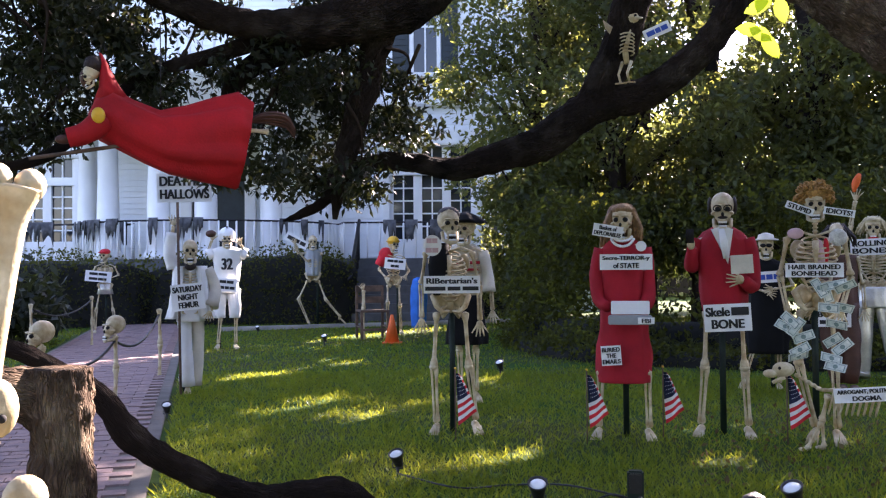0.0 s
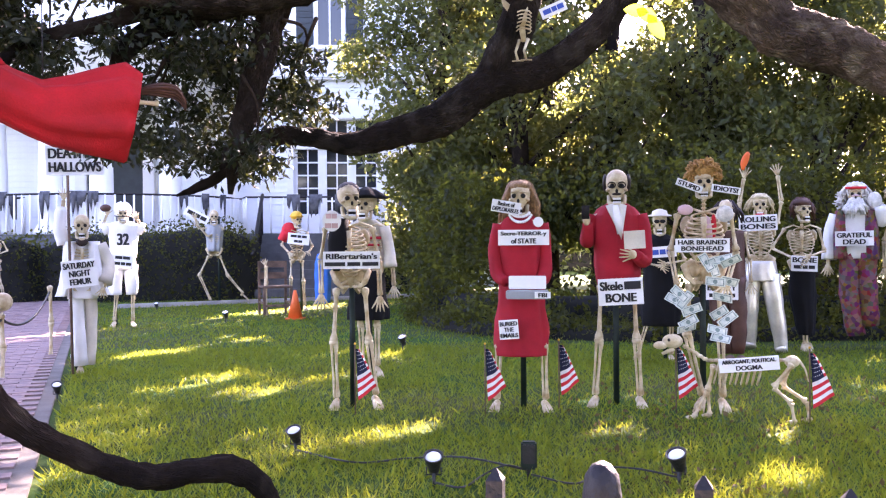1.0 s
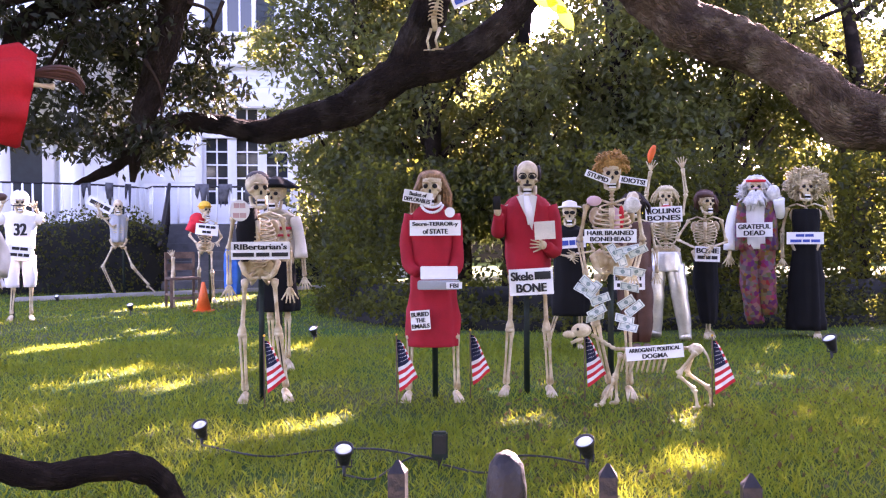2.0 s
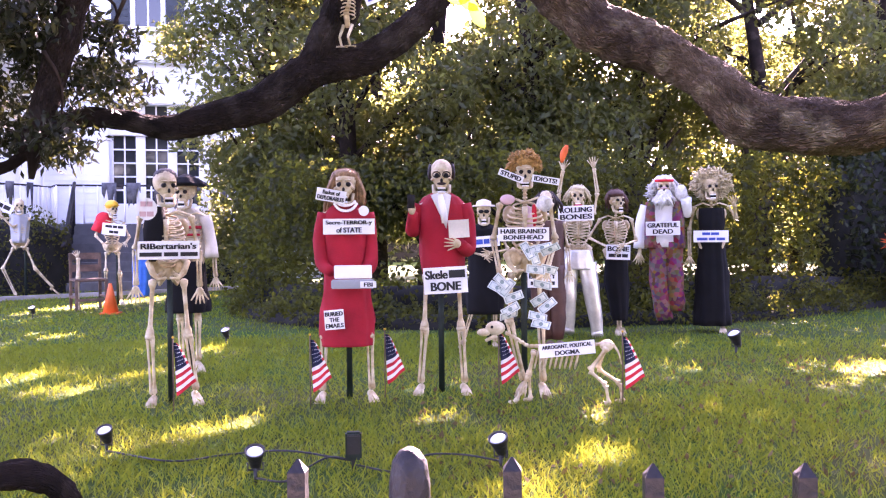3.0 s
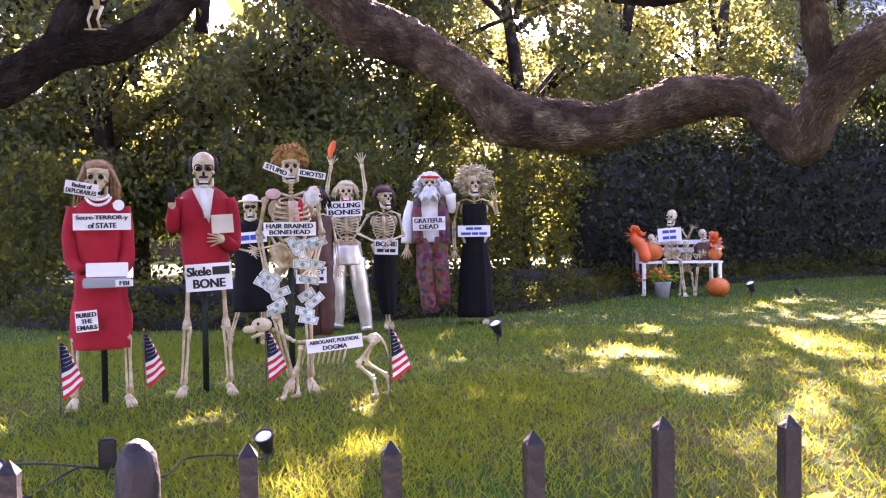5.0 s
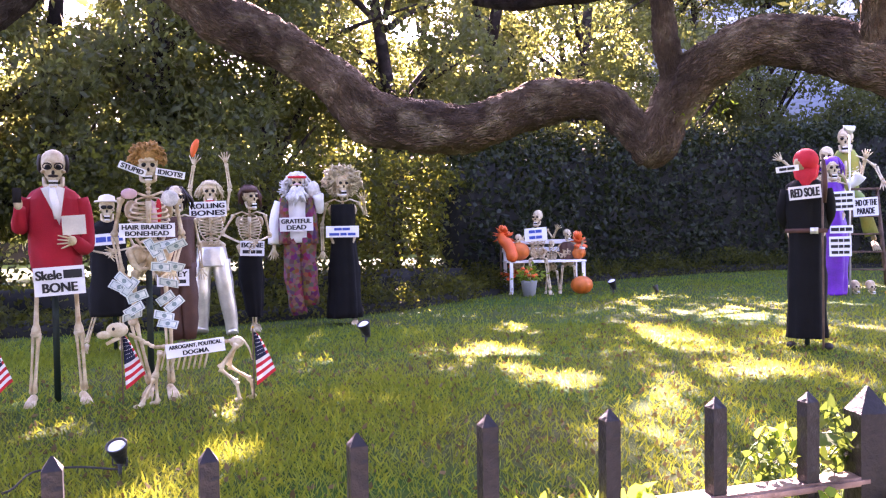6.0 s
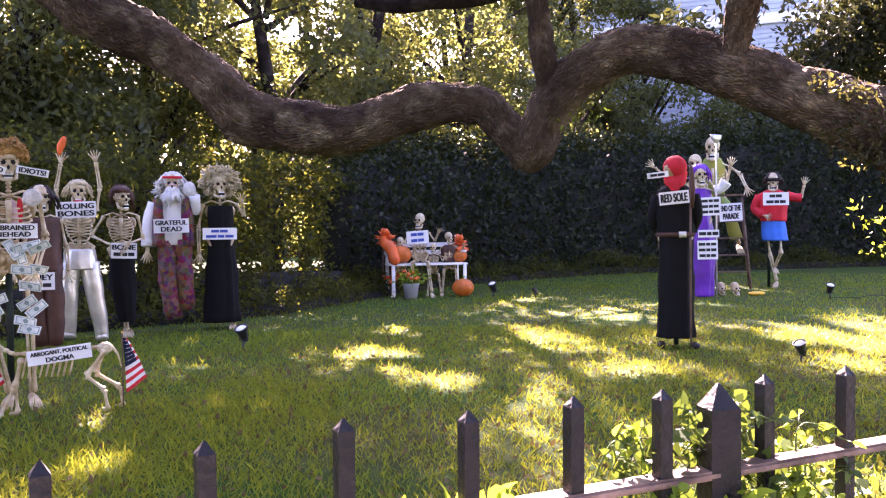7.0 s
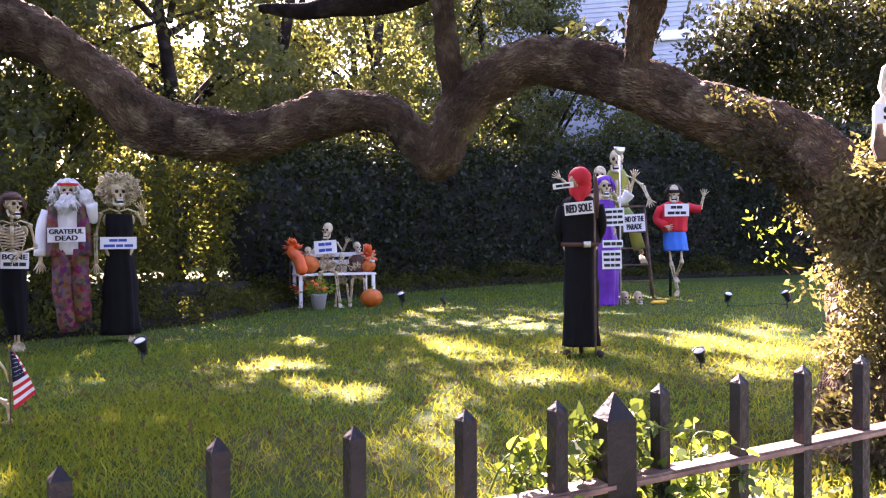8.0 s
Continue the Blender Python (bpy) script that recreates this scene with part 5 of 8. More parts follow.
# standing bare skeleton with a neck scarf
m = Mesh()
skeleton(m, turn=14, hl=(-0.09, 0, 0.86), hr=(0.11, 0, 0.86), kl=(-0.115, -0.02, 0.47), kr=(0.135, -0.02, 0.47), al=(-0.1, 0, 0.075), ar=(0.18, 0, 0.09), el=(-0.2, 0.0, 1.06), wl=(-0.2, -0.03, 0.82), er=(0.21, 0, 1.05), wr=(0.215, -0.02, 0.8))
m.loft([(-0.06, -0.02, 1.35, 0.06, 0.07), (-0.075, -0.06, 1.2, 0.075, 0.05), (-0.08, -0.08, 1.05, 0.06, 0.03), (-0.09, -0.07, 0.98, 0.02, 0.02)], M_BLACK, 14, 0.12)
m.ball((0, 0.03, 1.555), (0.08, 0.1, 0.06), M_DARKHAIR, 14, 8)
post(m, 0.02, 0, 1.0)
figure(m, -8.95, 6.2, 0.955, "bare standing skeleton with dark scarf on a stake")

# pirate behind it
m = Mesh()
skeleton(m, turn=-25, legs="lr", cage=True, el=(-0.25, 0, 1.1), wl=(-0.2, -0.12, 0.98), kl=(-0.06, -0.02, 0.45), kr=(0.08, -0.02, 0.45), al=(-0.05, 0, 0.1), ar=(0.08, 0, 0.1))
m.loft([(0, 0, 1.36, 0.07, 0.06), (0, 0.03, 1.31, 0.14, 0.06), (0.02, 0.06, 1.1, 0.13, 0.06), (0.03, 0.06, 0.95, 0.13, 0.06)], M_CREAM, 22, 0.1)
sleeve(m, [(0.15, 0, 1.3), (0.19, 0, 1.1), (0.2, -0.02, 0.95)], [0.05, 0.05, 0.055], M_CREAM)
m.loft([(0, 0, 1.54, 0.19, 0.13), (0, 0.0, 1.56, 0.17, 0.14), (0, 0, 1.61, 0.09, 0.1), (0, 0, 1.64, 0.02, 0.02)], M_BLACK, 18, 0.1, 3)
m.loft([(0, 0, 0.92, 0.14, 0.11), (0, 0, 0.6, 0.16, 0.12), (0, 0, 0.5, 0.16, 0.12)], M_BLACK, 18, 0.1)
m.box((0.02, -0.1, 1.2), (0.2, 0.012, 0.025), M_RED)
m.box((0.02, -0.1, 1.14), (0.17, 0.012, 0.02), M_RED)
post(m, 0.02, 0, 0.9)
figure(m, -7.75, 7.6, 0.97, "pirate skeleton in torn cream shirt and black hat")

# crouching-kneed skeleton with ginger hair and banknotes
m = Mesh()
skull(m, DEF["head"], 0.84, 3, 0.0, 0.0)
skeleton(m, turn=3, head=False, el=(-0.215, 0.02, 1.04), wl=(-0.17, -0.1, 0.82), er=(0.2, 0.0, 1.04), wr=(0.14, -0.12, 0.84), kl=(-0.11, -0.04, 0.5), kr=(0.1, -0.04, 0.5), al=(-0.02, 0.02, 0.09), ar=(0.11, 0, 0.09))
hair(m, (0, 0.01, 1.5), 0.078, M_GINGER, 90, 0.05, 5, 0.6)
m.ball((0, 0.012, 1.56), (0.09, 0.09, 0.058), M_GINGER, 16, 10)
curls(m, (0, 0.01, 1.56), (0.095, 0.095, 0.07), M_GINGER, 460, 25, 0.016)
m.ball((-0.115, -0.065, 1.31), (0.05, 0.016, 0.035), M_PINK, 10, 6)
m.ball((0.13, -0.06, 1.28), (0.055, 0.02, 0.055), M_GREYHAIR, 10, 6)
m.ball((0.02, -0.06, 1.15), (0.035, 0.025, 0.12), M_PINK, 10, 8)
m.ball((0.06, -0.05, 1.2), (0.02, 0.02, 0.08), M_SCARLET, 8, 6)
post(m, -0.01, 0, 1.0)
figure(m, 13.05, 6.2, 1.01, "bare skeleton with ginger wig clutching banknotes")

# dark cowboy figure behind
m = Mesh()
skeleton(m, arms="lr", el=(-0.26, 0, 1.08), wl=(0.0, -0.16, 1.02), er=(0.26, 0, 1.08), wr=(0.06, -0.18, 1.05), kl=(-0.11, 0, 0.5), al=(-0.23, -0.05, 0.12), legs="lr")
m.loft([(0, 0, 1.36, 0.07, 0.06), (0, 0, 1.3, 0.19, 0.1), (0, 0, 1.05, 0.17, 0.12), (0, 0, 0.8, 0.18, 0.13), (0, 0, 0.6, 0.2, 0.14), (0, 0, 0.38, 0.2, 0.14)], M_BLACK, 22, 0.04)
m.loft([(0, 0, 1.55, 0.13, 0.13), (0, 0, 1.565, 0.12, 0.12), (0, 0, 1.57, 0.085, 0.09), (0, 0, 1.61, 0.075, 0.08), (0, 0, 1.63, 0.02, 0.02)], M_CREAM, 18)
for s in (-1, 1):
    m.ball((s * 0.03, -0.115, 1.495), (0.03, 0.012, 0.02), M_SOCKET, 8, 6)
post(m, 0.05, 0, 0.9)
figure(m, 10.5, 8.7, 0.87, "skeleton in black with pale hat and dark glasses")

# long brown trousers figure behind the banknotes
m = Mesh()
skeleton(m, cage=True, turn=10, legs="")
m.loft([(0, 0, 1.3, 0.18, 0.1), (0, 0, 1.1, 0.17, 0.11), (0, 0, 0.9, 0.17, 0.12), (0, 0, 0.8, 0.18, 0.12)], M_BROWN, 20, 0.04)
sleeve(m, [(-0.08, 0, 0.84), (-0.06, -0.02, 0.5), (0.0, 0, 0.1)], [0.1, 0.09, 0.075], M_BROWN)
sleeve(m, [(0.08, 0, 0.84), (0.1, -0.02, 0.5), (0.1, 0, 0.1)], [0.1, 0.09, 0.075], M_BROWN)
for x in (0.0, 0.1):
    m.ball((x + 0.03, -0.08, 0.045), (0.05, 0.12, 0.045), M_WOOD, 10, 6)
hair(m, (0, 0, 1.49), 0.09, M_DARKHAIR, 40, 0.2, 8)
figure(m, 14.4, 8.7, 0.93, "skeleton in brown leather coat and trousers")

# arms-up figure in silver trousers
m = Mesh()
skeleton(m, legs="", el=(-0.2, 0, 1.52), wl=(-0.155, 0, 1.76), er=(0.2, 0, 1.52), wr=(0.165, 0, 1.78), jaw=0.03)
m.loft([(0, 0, 0.92, 0.14, 0.1), (0, 0, 0.8, 0.16, 0.12), (0, 0, 0.72, 0.17, 0.12)], M_SILVER, 20, 0.04)
sleeve(m, [(-0.09, 0, 0.78), (-0.11, -0.02, 0.45), (-0.12, 0, 0.12), (-0.12, -0.02, 0.05)], [0.1, 0.085, 0.075, 0.08], M_SILVER, 16)
sleeve(m, [(0.09, 0, 0.78), (0.14, -0.02, 0.45), (0.19, 0, 0.1), (0.2, -0.03, 0.02)], [0.1, 0.085, 0.07, 0.06], M_SILVER, 16)
m.ball((0, -0.1, 1.375), (0.05, 0.02, 0.03), M_SCARLET, 8, 6)
hair(m, (0, 0, 1.49), 0.088, M_BLOND, 70, 0.13, 9, 0.25)
m.ball((0, 0.0, 1.56), (0.085, 0.095, 0.04), M_BLOND, 14, 8)
m.tube(smooth_path([(-0.165, -0.02, 1.84), (-0.15, -0.02, 1.92), (-0.11, -0.02, 2.02)], 3), [0.012, 0.02, 0.03, 0.036, 0.036, 0.03, 0.016], M_ORANGE, 8, flat=0.35)
figure(m, 16.35, 9.6, 0.99, "skeleton with raised arms and shiny silver trousers", z=0.0)

# thin figure with brown wig and dark trousers
m = Mesh()
skeleton(m, legs="", turn=35, el=(-0.3, 0.0, 1.08), wl=(-0.05, -0.15, 0.96), er=(0.22, 0, 1.05), wr=(0.08, -0.17, 1.0))
m.loft([(0, 0, 0.9, 0.13, 0.1), (0, 0, 0.6, 0.13, 0.1), (0.03, 0, 0.3, 0.1, 0.09), (0.04, 0, 0.17, 0.08, 0.08)], M_BLACK, 20, 0.06)
hair(m, (0, 0, 1.49), 0.1, M_BROWN, 90, 0.17, 10, 0.1)
m.ball((0, -0.005, 1.555), (0.095, 0.1, 0.05), M_BROWN, 14, 8)
foot(m, (0.02, -0.02, 0.1)); foot(m, (0.07, 0.02, 0.09))
twin(m, (0.03, 0, 0.25), (0.03, 0, 0.08), 0.02, 0.01)
figure(m, 18.65, 9.85, 0.96, "skeleton with brown bobbed wig and black trousers", z=0.0)

# white-bearded figure in patchwork trousers
m = Mesh()
skeleton(m, cage=False, legs="", arms="l", el=(-0.24, 0.0, 1.05), wl=(-0.26, -0.04, 0.78))
m.loft([(0, 0, 1.36, 0.07, 0.06), (0, 0, 1.3, 0.16, 0.1), (0, 0, 1.05, 0.16, 0.11), (0, 0, 0.85, 0.16, 0.11)], M_WHITE, 22, 0.03)
for s in (-1, 1):
    m.loft([(s * 0.13, -0.01, 1.33, 0.06, 0.1), (s * 0.14, -0.02, 1.1, 0.07, 0.11), (s * 0.14, -0.02, 0.84, 0.075, 0.11)], M_TAPESTRY, 14, 0.05)
sleeve(m, [(-0.18, 0, 1.29), (-0.235, 0, 1.08), (-0.25, -0.03, 0.84)], [0.07, 0.07, 0.075], M_WHITE)
sleeve(m, [(0.18, 0, 1.29), (0.23, 0, 1.2), (0.22, -0.08, 1.36)], [0.06, 0.06, 0.06], M_WHITE)
sleeve(m, [(-0.05, 0, 0.9), (-0.05, -0.02, 0.5), (0.0, 0, 0.08)], [0.11, 0.1, 0.09], M_TAPESTRY, 16)
sleeve(m, [(0.08, 0, 0.9), (0.1, -0.02, 0.55), (0.12, 0, 0.18)], [0.11, 0.1, 0.09], M_TAPESTRY, 16)
hair(m, (0, 0, 1.49), 0.1, M_GREYHAIR, 90, 0.18, 11, 0.35)
curls(m, (-0.02, 0.02, 1.43), (0.15, 0.09, 0.12), M_GREYHAIR, 320, 44, 0.03)
curls(m, (0.15, -0.02, 1.36), (0.06, 0.05, 0.11), M_GREYHAIR, 150, 45, 0.025)
m.ball((0, -0.085, 1.38), (0.085, 0.045, 0.09), M_GREYHAIR, 14, 10)
hair(m, (0, -0.09, 1.35), 0.06, M_GREYHAIR, 110, 0.14, 32, 0.4, -0.3)
m.ball((0.17, -0.04, 1.42), (0.07, 0.06, 0.09), M_GREYHAIR, 12, 8)
m.ball((0, -0.1, 1.475), (0.04, 0.02, 0.012), M_PINK, 8, 6)
m.loft([(0, 0.01, 1.54, 0.105, 0.115), (0, 0.01, 1.565, 0.105, 0.115)], M_SCARLET, 20)
hand(m, (-0.26, -0.04, 0.8), (0, 0, -1))
figure(m, 21.55, 10.3, 1.03, "skeleton with white beard and patchwork trousers", z=0.05)

# black evening gown with big pale wig
m = Mesh()
skeleton(m, cage=False, legs="", el=(-0.22, 0.0, 1.04), wl=(-0.215, -0.05, 0.78), er=(0.24, 0.0, 1.16), wr=(0.22, -0.12, 1.3), turn=12)
m.loft([(0, 0, 1.27, 0.12, 0.08), (0, 0, 1.15, 0.13, 0.1), (0, 0, 0.95, 0.12, 0.1), (0, 0, 0.7, 0.15, 0.11), (0, 0, 0.4, 0.165, 0.12), (0, 0, 0.07, 0.19, 0.14)], M_BLACK, 28, 0.07)
m.ball((0, 0.05, 1.53), (0.12, 0.1, 0.12), M_BLOND, 16, 10)
curls(m, (0, 0.03, 1.52), (0.165, 0.13, 0.15), M_BLOND, 620, 12)
hair(m, (0, 0.03, 1.5), 0.12, M_BLOND, 60, 0.12, 31, 0.7, 0.0)
foot(m, (0.11, -0.08, 0.08))
figure(m, 24.3, 10.35, 1.06, "skeleton in black gown with huge blond wig")

# tall black robe with red headscarf, seen from behind
m = Mesh()
skeleton(m, cage=False, arms="", legs="", turn=150)
m.loft([(0, 0, 1.38, 0.09, 0.08), (0, 0, 1.34, 0.14, 0.1), (0, 0, 1.25, 0.175, 0.12), (0, 0, 1.0, 0.16, 0.12), (0, 0, 0.96, 0.145, 0.12), (0, 0, 0.6, 0.145, 0.12), (0, 0, 0.2, 0.155, 0.13), (0, 0, 0.09, 0.16, 0.13)], M_BLACK, 30, 0.05)
sleeve(m, [(-0.15, 0, 1.3), (-0.18, 0.0, 1.1), (-0.14, 0.1, 0.99)], [0.055, 0.05, 0.045], M_BLACK)
sleeve(m, [(0.15, 0, 1.3), (0.18, 0, 1.12), (0.14, 0.1, 1.0)], [0.055, 0.05, 0.045], M_BLACK)
m.ball((0, -0.012, 1.535), (0.1, 0.122, 0.1), M_SCARLET, 18, 12)
m.loft([(0, 0.02, 1.5, 0.1, 0.1), (0.0, -0.05, 1.4, 0.08, 0.07), (0.0, -0.09, 1.33, 0.03, 0.03)], M_SCARLET, 14, 0.08)
m.box((0, -0.15, 0.965), (0.32, 0.012, 0.035), M_BROWN)
m.box((0.06, -0.155, 0.965), (0.06, 0.02, 0.05), M_SILVER)
for x, y in ((-0.12, -0.05), (0.16, -0.09)):
    m.ball((x, y, 0.03), (0.04, 0.1, 0.03), M_SOCKET, 10, 6)
post(m, 0, 0, 0.5)
figure(m, 52.2, 8.35, 1.03, "tall skeleton in black robe with red headscarf")

# purple gown
m = Mesh()
skeleton(m, cage=False, arms="lr", legs="", el=(-0.17, 0.0, 1.08), wl=(-0.15, -0.05, 0.82), er=(0.3, 0, 1.33), wr=(0.36, -0.02, 1.58), turn=20)
m.loft([(0, 0, 1.32, 0.12, 0.08), (0, 0, 1.15, 0.14, 0.1), (0, 0, 0.98, 0.12, 0.1), (0, 0, 0.75, 0.17, 0.12), (0, 0, 0.4, 0.17, 0.12), (0, 0, 0.1, 0.16, 0.11), (0, 0, 0.0, 0.16, 0.11)], M_PURPLE, 28, 0.07)
hair(m, (0, 0, 1.5), 0.1, M_PURPLE, 60, 0.16, 14, 0.1)
sleeve(m, [(0.17, 0, 1.3), (0.25, 0, 1.32), (0.31, -0.01, 1.4)], [0.06, 0.06, 0.07], M_WHITE)
sleeve(m, [(-0.17, 0, 1.28), (-0.17, 0, 1.1), (-0.155, -0.04, 0.9)], [0.025, 0.025, 0.025], M_WHITE)
figure(m, 53.4, 14.3, 1.22, "skeleton in purple satin gown with raised arm")

# runner in red shirt and blue shorts
m = Mesh()
skeleton(m, cage=False, er=(0.36, 0, 1.24), wr=(0.4, -0.02, 1.42), el=(-0.24, 0, 1.05), wl=(-0.1, -0.16, 1.0), kr=(0.1, -0.18, 0.5), ar=(0.02, 0.0, 0.3), kl=(-0.04, -0.02, 0.45), al=(0.04, 0, 0.1))
m.loft([(0, 0, 1.37, 0.07, 0.06), (0, 0, 1.3, 0.2, 0.11), (0, 0, 1.1, 0.18, 0.12), (0, 0, 0.93, 0.17, 0.12)], M_SCARLET, 22, 0.04)
sleeve(m, [(0.17, 0, 1.28), (0.28, 0, 1.25), (0.37, 0, 1.24)], [0.075, 0.065, 0.06], M_SCARLET)
sleeve(m, [(-0.17, 0, 1.28), (-0.235, 0, 1.1), (-0.13, -0.14, 1.02)], [0.075, 0.065, 0.06], M_SCARLET)
m.loft([(0, 0, 0.94, 0.15, 0.11), (0, 0, 0.8, 0.17, 0.13), (0.02, -0.03, 0.66, 0.17, 0.14)], M_BLUE, 20, 0.05)
hair(m, (0, 0, 1.49), 0.095, M_DARKHAIR, 60, 0.13, 15, 0.2)
m.box((0, -0.1, 1.5), (0.14, 0.03, 0.045), M_SOCKET)
post(m, -0.06, 0, 0.9)
figure(m, 57.5, 16.3, 1.2, "running skeleton in red shirt and blue shorts")

# white disco suit
m = Mesh()
skeleton(m, cage=True, el=(-0.2, 0.0, 1.5), wl=(-0.17, 0.0, 1.75), er=(0.26, 0, 1.06), wr=(0.2, -0.1, 0.86), legs="", fingers=True)
for s in (-1, 1):
    m.loft([(s * 0.11, 0, 1.33, 0.06, 0.09), (s * 0.12, 0, 1.1, 0.07, 0.11), (s * 0.14, 0, 0.9, 0.075, 0.12), (s * 0.17, 0, 0.78, 0.09, 0.12)], M_WHITE, 16, 0.1)
m.loft([(0, 0.05, 1.3, 0.14, 0.08), (0, 0.05, 0.9, 0.15, 0.1), (0, 0, 0.75, 0.15, 0.11)], M_WHITE, 18, 0.03)
sleeve(m, [(-0.17, 0, 1.3), (-0.21, 0, 1.48), (-0.18, 0, 1.68)], [0.07, 0.06, 0.06], M_WHITE)
sleeve(m, [(0.17, 0, 1.3), (0.25, 0, 1.1), (0.21, -0.08, 0.9)], [0.07, 0.065, 0.07], M_CREAM)
sleeve(m, [(-0.06, 0, 0.82), (-0.04, -0.03, 0.45), (-0.03, 0, 0.08)], [0.08, 0.06, 0.085], M_WHITE, 16)
sleeve(m, [(0.08, 0, 0.82), (0.08, 0.02, 0.45), (0.05, 0.05, 0.08)], [0.07, 0.055, 0.07], M_CREAM, 16)
m.ball((0, -0.08, 1.33), (0.06, 0.03, 0.05), M_DARKHAIR, 10, 6)
foot(m, (-0.03, -0.05, 0.08))
post(m, -0.06, 0, 0.8, 0.12)
figure(m, -24.6, 8.65, 0.87, "skeleton in white disco suit with raised arm")

# football player
m = Mesh()
skeleton(m, cage=False, el=(-0.26, 0, 1.28), wl=(-0.2, -0.05, 1.46), er=(0.26, 0, 1.24), wr=(0.18, -0.08, 1.4), kl=(-0.09, -0.02, 0.42), al=(-0.12, 0, 0.08))
m.loft([(0, 0, 1.38, 0.08, 0.07), (0, 0, 1.33, 0.22, 0.12), (0, 0, 1.15, 0.18, 0.12), (0, 0, 0.9, 0.16, 0.12)], M_WHITE, 22, 0.03)
m.loft([(0, 0, 0.9, 0.15, 0.12), (0, 0, 0.75, 0.16, 0.12)], M_WHITE, 18)
for s in (-1, 1):
    sleeve(m, [(s * 0.08, 0, 0.8), (s * 0.1, -0.02, 0.6), (s * 0.1, -0.02, 0.42)], [0.1, 0.085, 0.07], M_WHITE)
    sleeve(m, [(s * 0.18, 0, 1.3), (s * 0.26, 0, 1.27)], [0.08, 0.08], M_WHITE)
m.ball((0, 0.01, 1.53), (0.115, 0.125, 0.115), M_BOARD, 18, 12)
m.box((0, 0.0, 1.64), (0.02, 0.2, 0.02), M_INK)
m.tube([(-0.1, -0.06, 1.45), (-0.06, -0.14, 1.44), (0.06, -0.14, 1.44), (0.1, -0.06, 1.45)], 0.008, M_INK, 6)
skull(m, (0, -0.045, 1.48), 0.9)
m.ball((-0.21, -0.06, 1.55), (0.07, 0.05, 0.05), M_BROWN, 12, 8)
post(m, -0.1, 0, 0.9)
figure(m, -22.2, 13.3, 1.05, "skeleton football player in white kit and helmet")

# striding dancer before the shrubs
m = Mesh()
skeleton(m, el=(-0.26, -0.05, 1.3), wl=(-0.3, -0.12, 1.45), er=(-0.1, -0.12, 1.15), wr=(-0.25, -0.2, 1.32), kl=(-0.25, 0, 0.5), al=(-0.07, 0, 0.07), kr=(0.22, 0, 0.48), ar=(0.47, 0, 0.18), fr=(1, -0.3, -0.3))
m.loft([(0, 0, 1.36, 0.13, 0.08), (0, 0, 1.2, 0.14, 0.1), (0, 0, 0.9, 0.11, 0.09)], M_GREY, 16, 0.1)
post(m, 0.08, 0, 1.5)
figure(m, -16.9, 17.6, 1.1, "striding dancing skeleton in a grey vest")
# one with a red cap beside the shrubs
m = Mesh()
skeleton(m, turn=-40, el=(-0.26, 0, 1.1), wl=(-0.05, -0.16, 1.0), er=(0.24, 0, 1.12), wr=(0.05, -0.17, 1.05), kl=(-0.16, -0.05, 0.46), al=(-0.18, 0, 0.09), kr=(0.14, 0, 0.45), ar=(0.2, 0, 0.09))
m.ball((0, 0.0, 1.56), (0.1, 0.11, 0.06), M_SCARLET, 14, 8)
m.ball((-0.06, -0.08, 1.55), (0.07, 0.05, 0.015), M_SCARLET, 10, 6)
m.loft([(0, 0, 0.95, 0.1, 0.08), (0, 0, 0.76, 0.15, 0.1)], M_SILVER, 14, 0.06)
post(m, 0.02, 0, 1.0)
figure(m, -29.1, 17.2, 0.93, "skeleton with a red cap holding a card")
# builder with yellow helmet
m = Mesh()
skeleton(m, turn=30, el=(-0.24, 0, 1.08), wl=(-0.12, -0.15, 0.95), er=(0.25, -0.02, 1.06), wr=(0.2, -0.14, 0.98), kl=(-0.1, -0.14, 0.55), al=(-0.1, -0.05, 0.1), kr=(0.1, -0.15, 0.5), ar=(0.12, 0, 0.1))
m.ball((0, 0.01, 1.55), (0.1, 0.115, 0.085), M_YELLOW, 16, 10)
m.loft([(0, -0.01, 1.54, 0.12, 0.145), (0, -0.01, 1.55, 0.115, 0.14)], M_YELLOW, 18)
sleeve(m, [(-0.17, 0, 1.3), (-0.24, 0, 1.15)], [0.08, 0.07], M_SCARLET)
m.ball((-0.12, 0.03, 1.33), (0.12, 0.09, 0.12), M_SCARLET, 12, 8)
post(m, 0.07, 0, 1.2)
figure(m, -11.95, 15.3, 1.02, "skeleton in yellow hard hat and red jacket")
# small porch skeleton
m = Mesh()
skeleton(m, el=(-0.28, 0, 1.15), wl=(-0.36, -0.05, 1.32), er=(0.28, 0, 1.15), wr=(0.36, -0.05, 1.32))
p = house.matrix_world @ Vector((hx(350), -PR + 0.35, 1.37))
tagged(m.make("costumed_skeleton", matrix=pose(p.x, p.y, p.z, 0, 0, 20) @ Matrix.Scale(0.66, 4)), "small bare skeleton standing on the porch", "skeleton decoration", "costumed skeletons")

